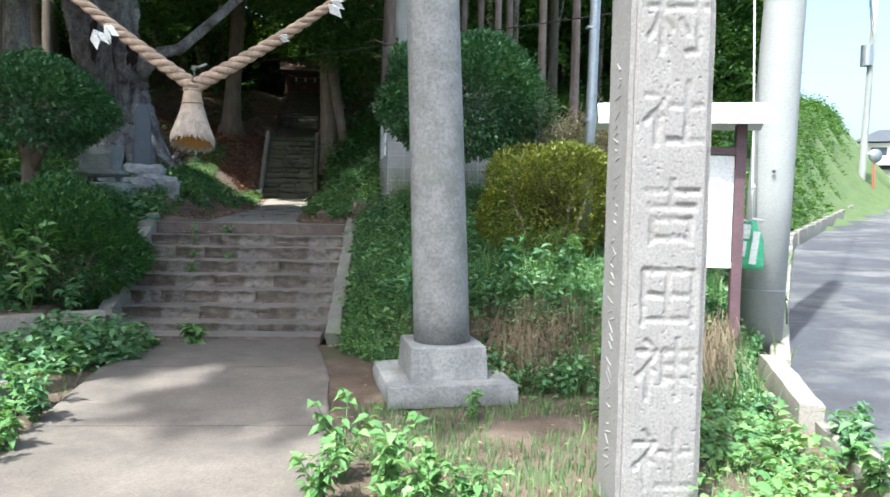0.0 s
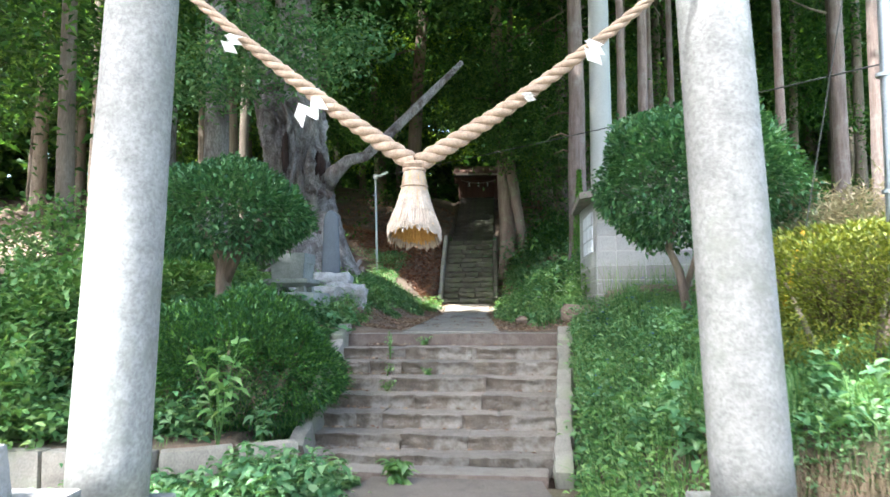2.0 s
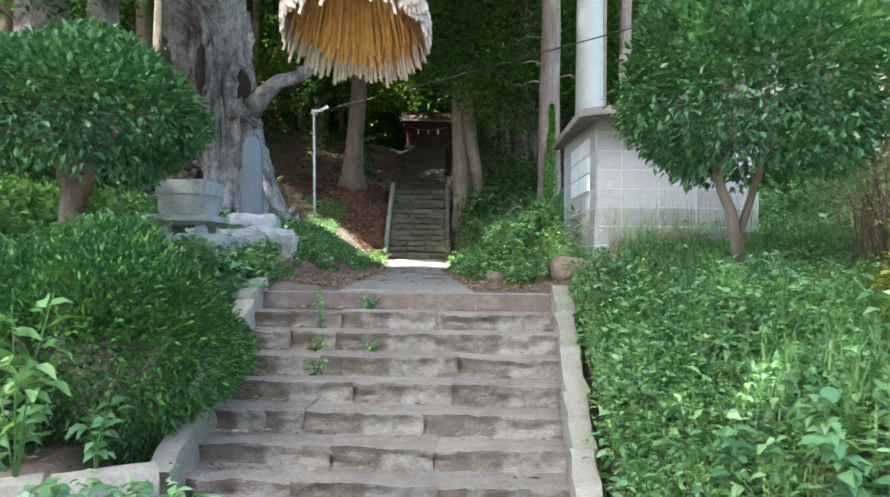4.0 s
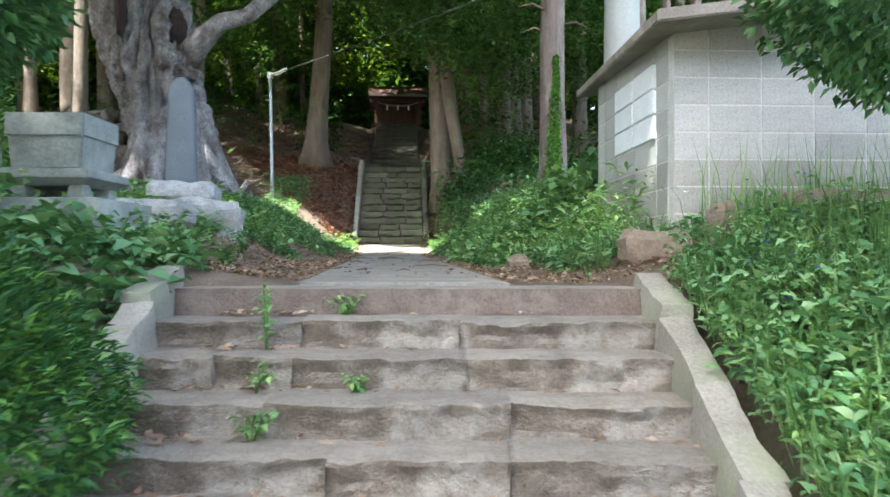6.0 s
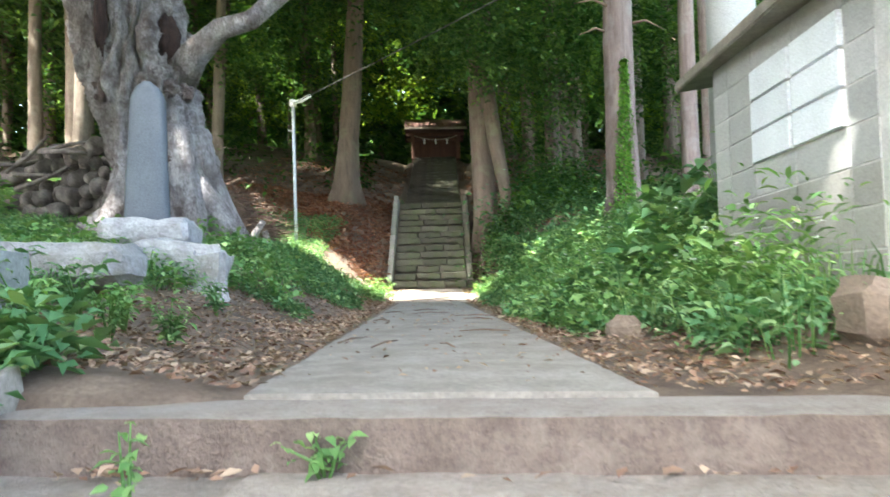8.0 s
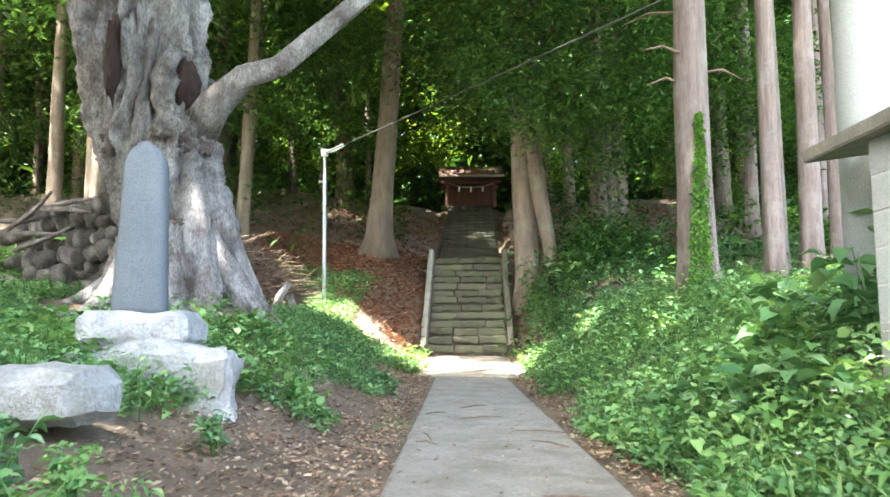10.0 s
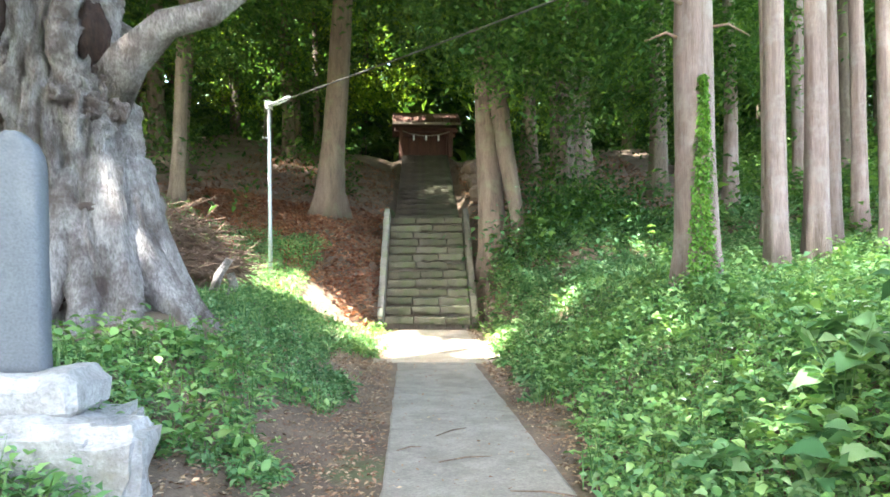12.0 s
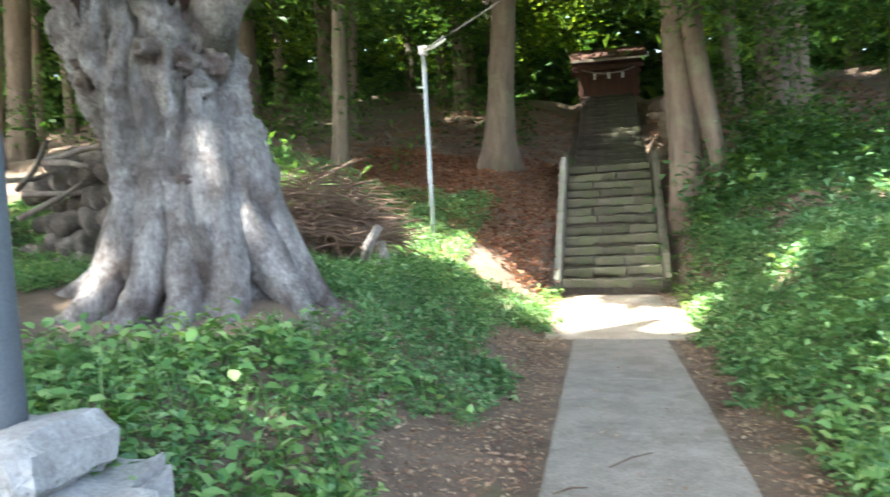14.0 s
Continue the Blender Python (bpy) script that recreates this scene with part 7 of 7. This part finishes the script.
HERBS = ((0.50, -3.86, 0.42, 0.10, 1), (0.72, -4.05, 0.36, 0.10, 1), (0.95, -4.3, 0.34, 0.09, 1), (0.40, -4.2, 0.30, 0.09, 1), (1.15, -4.4, 0.28, 0.09, 1), (0.75, -4.6, 0.26, 0.09, 1), (-1.5, -2.9, 0.4, 0.10, 0), (-1.65, -3.2, 0.36, 0.10, 1), (-1.4, -3.45, 0.3, 0.10, 1), (-1.6, -2.75, 0.42, 0.09, 1), (-1.85, -3.0, 0.45, 0.09, 1), (-1.72, -3.5, 0.34, 0.09, 1), (-1.5, -3.7, 0.3, 0.08, 1), (-1.95, -2.6, 0.4, 0.09, 1), (-1.75, -2.5, 0.36, 0.10, 0), (-2.0, -1.2, 0.36, 0.10, 0), (-2.3, -0.8, 0.42, 0.11, 0), (-1.75, -0.75, 0.3, 0.09, 0), (-1.22, -0.22, 0.22, 0.14, 1), (3.3, -3.85, 0.35, 0.10, 0), (3.45, -3.5, 0.3, 0.10, 0), (3.2, -4.2, 0.34, 0.09, 1), (1.55, -1.95, 0.35, 0.08, 0), (2.05, -2.25, 0.3, 0.08, 0), (1.3, -2.75, 0.2, 0.06, 1), (1.0, -1.0, 0.5, 0.13, 0), (1.4, -0.8, 0.5, 0.14, 0), (1.75, -1.2, 0.45, 0.12, 0), (0.7, -0.4, 0.4, 0.11, 0), (2.2, -1.35, 0.45, 0.12, 0))
# lit picks the weed colour that has sunlight put in.
for k, (x, y, h, s, lit) in enumerate(HERBS):
    herb(x, y, float(H(x, y)), h, s * 0.78, 28, L_WEED_LIT if lit else L_WEED, 600 + k, "leafy weed at the path edge in a sunlit leaf colour" if lit else "green leafy weed beside the path", 4, 0.6)
for k, (x, y, h, s) in enumerate(((-3.1, 4.05, 0.34, 0.07), (-2.85, 3.9, 0.28, 0.06), (-3.3, 3.75, 0.32, 0.07), (-2.75, 4.3, 0.22, 0.06), (-3.6, 4.15, 0.34, 0.08), (-3.05, 4.4, 0.26, 0.06), (-2.95, 5.4, 0.2, 0.06), (-3.0, 3.5, 0.3, 0.07))):
    herb(x, y, float(H(x, y)), h, s, 22, L_WEED_LIT if k % 2 else L_WEED, 760 + k, "soft leafy weed beside the basin", 6, 0.7, 0.4)
herb(-2.75, -0.35, 0.28, 0.85, 0.13, 18, L_WEED_LIT, 701, "tall pale-leaved sprig in front of the hedge", 4, 0.35)
herb(-2.45, -0.15, 0.28, 0.35, 0.10, 12, L_WEED, 702, "small weed at the wall top", 3, 0.6)
for k, (x, y, h, s) in enumerate(((-0.15, 6.5, 0.45, 0.17), (0.2, 6.9, 0.6, 0.18), (-0.45, 6.9, 0.36, 0.15), (0.6, 6.4, 0.65, 0.18), (0.9, 7.0, 0.7, 0.17), (0.1, 5.9, 0.4, 0.15))):
    herb(x, y, float(H(x, y)), h, s, 9, L_WEED, 720 + k, "broad-leaved climbing plant on the bank", 5, 0.7, 0.8)
for k, (x, i) in enumerate(((-1.85, 2), (-1.82, 3), (-1.35, 3), (-1.75, 4), (-1.5, 1))):
    herb(x, 2.55 - 0.31 * i + 0.26, 1.115 - 0.147 * i, (0.32, 0.14, 0.07, 0.12, 0.1)[k], 0.045, 14, L_WEED_LIT, 740 + k, "small weed growing between the steps", 3, 0.4 if k == 0 else 1.2)


def flowers(name, n, seed, box_, keep, h, size, mat, label):
    r = np.random.default_rng(seed)
    x, y = scatter(r, n, *box_, keep)
    P = np.stack([x, y, H(x, y) + h * r.uniform(0.6, 1.2, len(x))], 1)
    P = np.repeat(P, 5, 0)
    tagged(part(name, leaves(name, P, size, 0.7, (-0.1, 0.3), r=r), mat), label, "flowers", kind="stuff")


flowers("white_wild_flowers", 70, 110, (-0.6, 1.2, 3.6, 8.0), right_up, 0.42, 0.022, M_FLOWER, "tiny white wild flowers among the weeds")
flowers("blue_wild_flowers", 60, 111, (0.3, 1.8, 0.6, 3.4), low_right, 0.3, 0.018, M_BLUEFLOWER, "tiny blue flowers in the bank weeds")

# ---------------------------------------------------------------- log stack and brushwood
def logs():
    r = random.Random(8)
    for row in range(6):
        for k in range(9 - row % 2):
            x, y = -8.0 + 0.27 * k + 0.13 * (row % 2), 10.6 - 0.12 * k
            z = float(H(-7, 10)) + 0.10 + 0.19 * row
            L, rd = r.uniform(0.45, 0.7), r.uniform(0.075, 0.13)
            a = r.uniform(-0.8, 0.8)
            me = tube([(0, -L / 2, 0), (0.02, 0, 0.01), (0, L / 2, 0)], [rd, rd * 1.05, rd * 0.95], 10, 0.15, r.random() * 30, 3)
            ob = part("cut_log", me, M_LOG)
            ob.matrix_basis = pose(x + r.uniform(-0.06, 0.06), y + r.uniform(-0.1, 0.1), z + r.uniform(-0.03, 0.03), r.uniform(-12, 12), 0, math.degrees(a) * 0.5 + 38)
            tagged(ob, "weathered grey cut log in a stack", "log", "stacked logs")
    for k in range(7):
        me = tube([(0, 0, 0), (0.5, 0.03, 0.02), (r.uniform(0.7, 1.2), 0, r.uniform(-0.05, 0.1))], [0.032, 0.028, 0.018], 8, 0.1, k)
        ob = part("loose_branch", me, M_LOG)
        ob.matrix_basis = pose(-7.9 + 0.16 * k, 9.85 + r.uniform(-0.2, 0.2), float(H(-7, 10)) + r.uniform(0.5, 1.25), 0, r.uniform(-20, 20), r.uniform(-40, 40))
        tagged(ob, "grey branch thrown on the log stack", "branch", "loose branches")


logs()


def brush():
    r = np.random.default_rng(9)
    ms = []
    for k in range(900):
        a, rr = r.uniform(0, 6.28), math.sqrt(r.uniform(0, 1))
        x, y = rr * math.cos(a) * 1.15, rr * math.sin(a) * 0.8
        z = 1.15 * (1 - rr ** 2) * r.uniform(0.1, 1)
        d = Vector((r.normal(), r.normal(), r.normal() * 0.35)).normalized() * r.uniform(0.25, 0.7)
        ms.append(tube([Vector((x, y, z)) - d, Vector((x, y, z + 0.03)), Vector((x, y, z)) + d], [0.004, 0.012, 0.004], 4, cap=False))
    ob = part("brushwood_pile", join_meshes("brushwood_pile", ms), M_TWIG)
    ob.location = at_ground(-6.3, 13.4)
    tagged(ob, "heap of dry brown cut twigs beside the bank", "brush pile", kind="stuff")
    for k, (x, y, L) in enumerate(((-5.3, 12.6, 0.55), (-5.05, 12.5, 0.4))):
        b0 = Vector(at_ground(x, y, -0.05))
        tagged(part("broken_stump", tube([b0, b0 + Vector((0.1, 0, L * 0.6)), b0 + Vector((0.25 - 0.2 * k, 0, L))], [0.07, 0.06, 0.05], 10, 0.15, k), M_BARK_PALE), "short broken pale branch stump", "stump")


brush()


def path_twigs():
    r = random.Random(3)
    for k in range(11):
        y = r.uniform(2.75, 9)
        x = float(xc(y)) + r.uniform(-0.5, 0.5) if y > 2.95 else r.uniform(-2.2, -0.1)
        L = r.uniform(0.08, 0.26)
        a = r.uniform(0, 3.14)
        z = (float(zc(y)) + 0.04) if y > 2.9 else 1.122
        c = Vector((x, y, z))
        d = Vector((math.cos(a), math.sin(a), 0)) * L
        tagged(part("fallen_twig", tube([c - d, c + Vector((0, 0.02, 0.008)), c + d], [0.004, 0.006, 0.003], 5), M_TWIG), "thin dry twig lying on the concrete", "twig", "twigs on the path")


path_twigs()
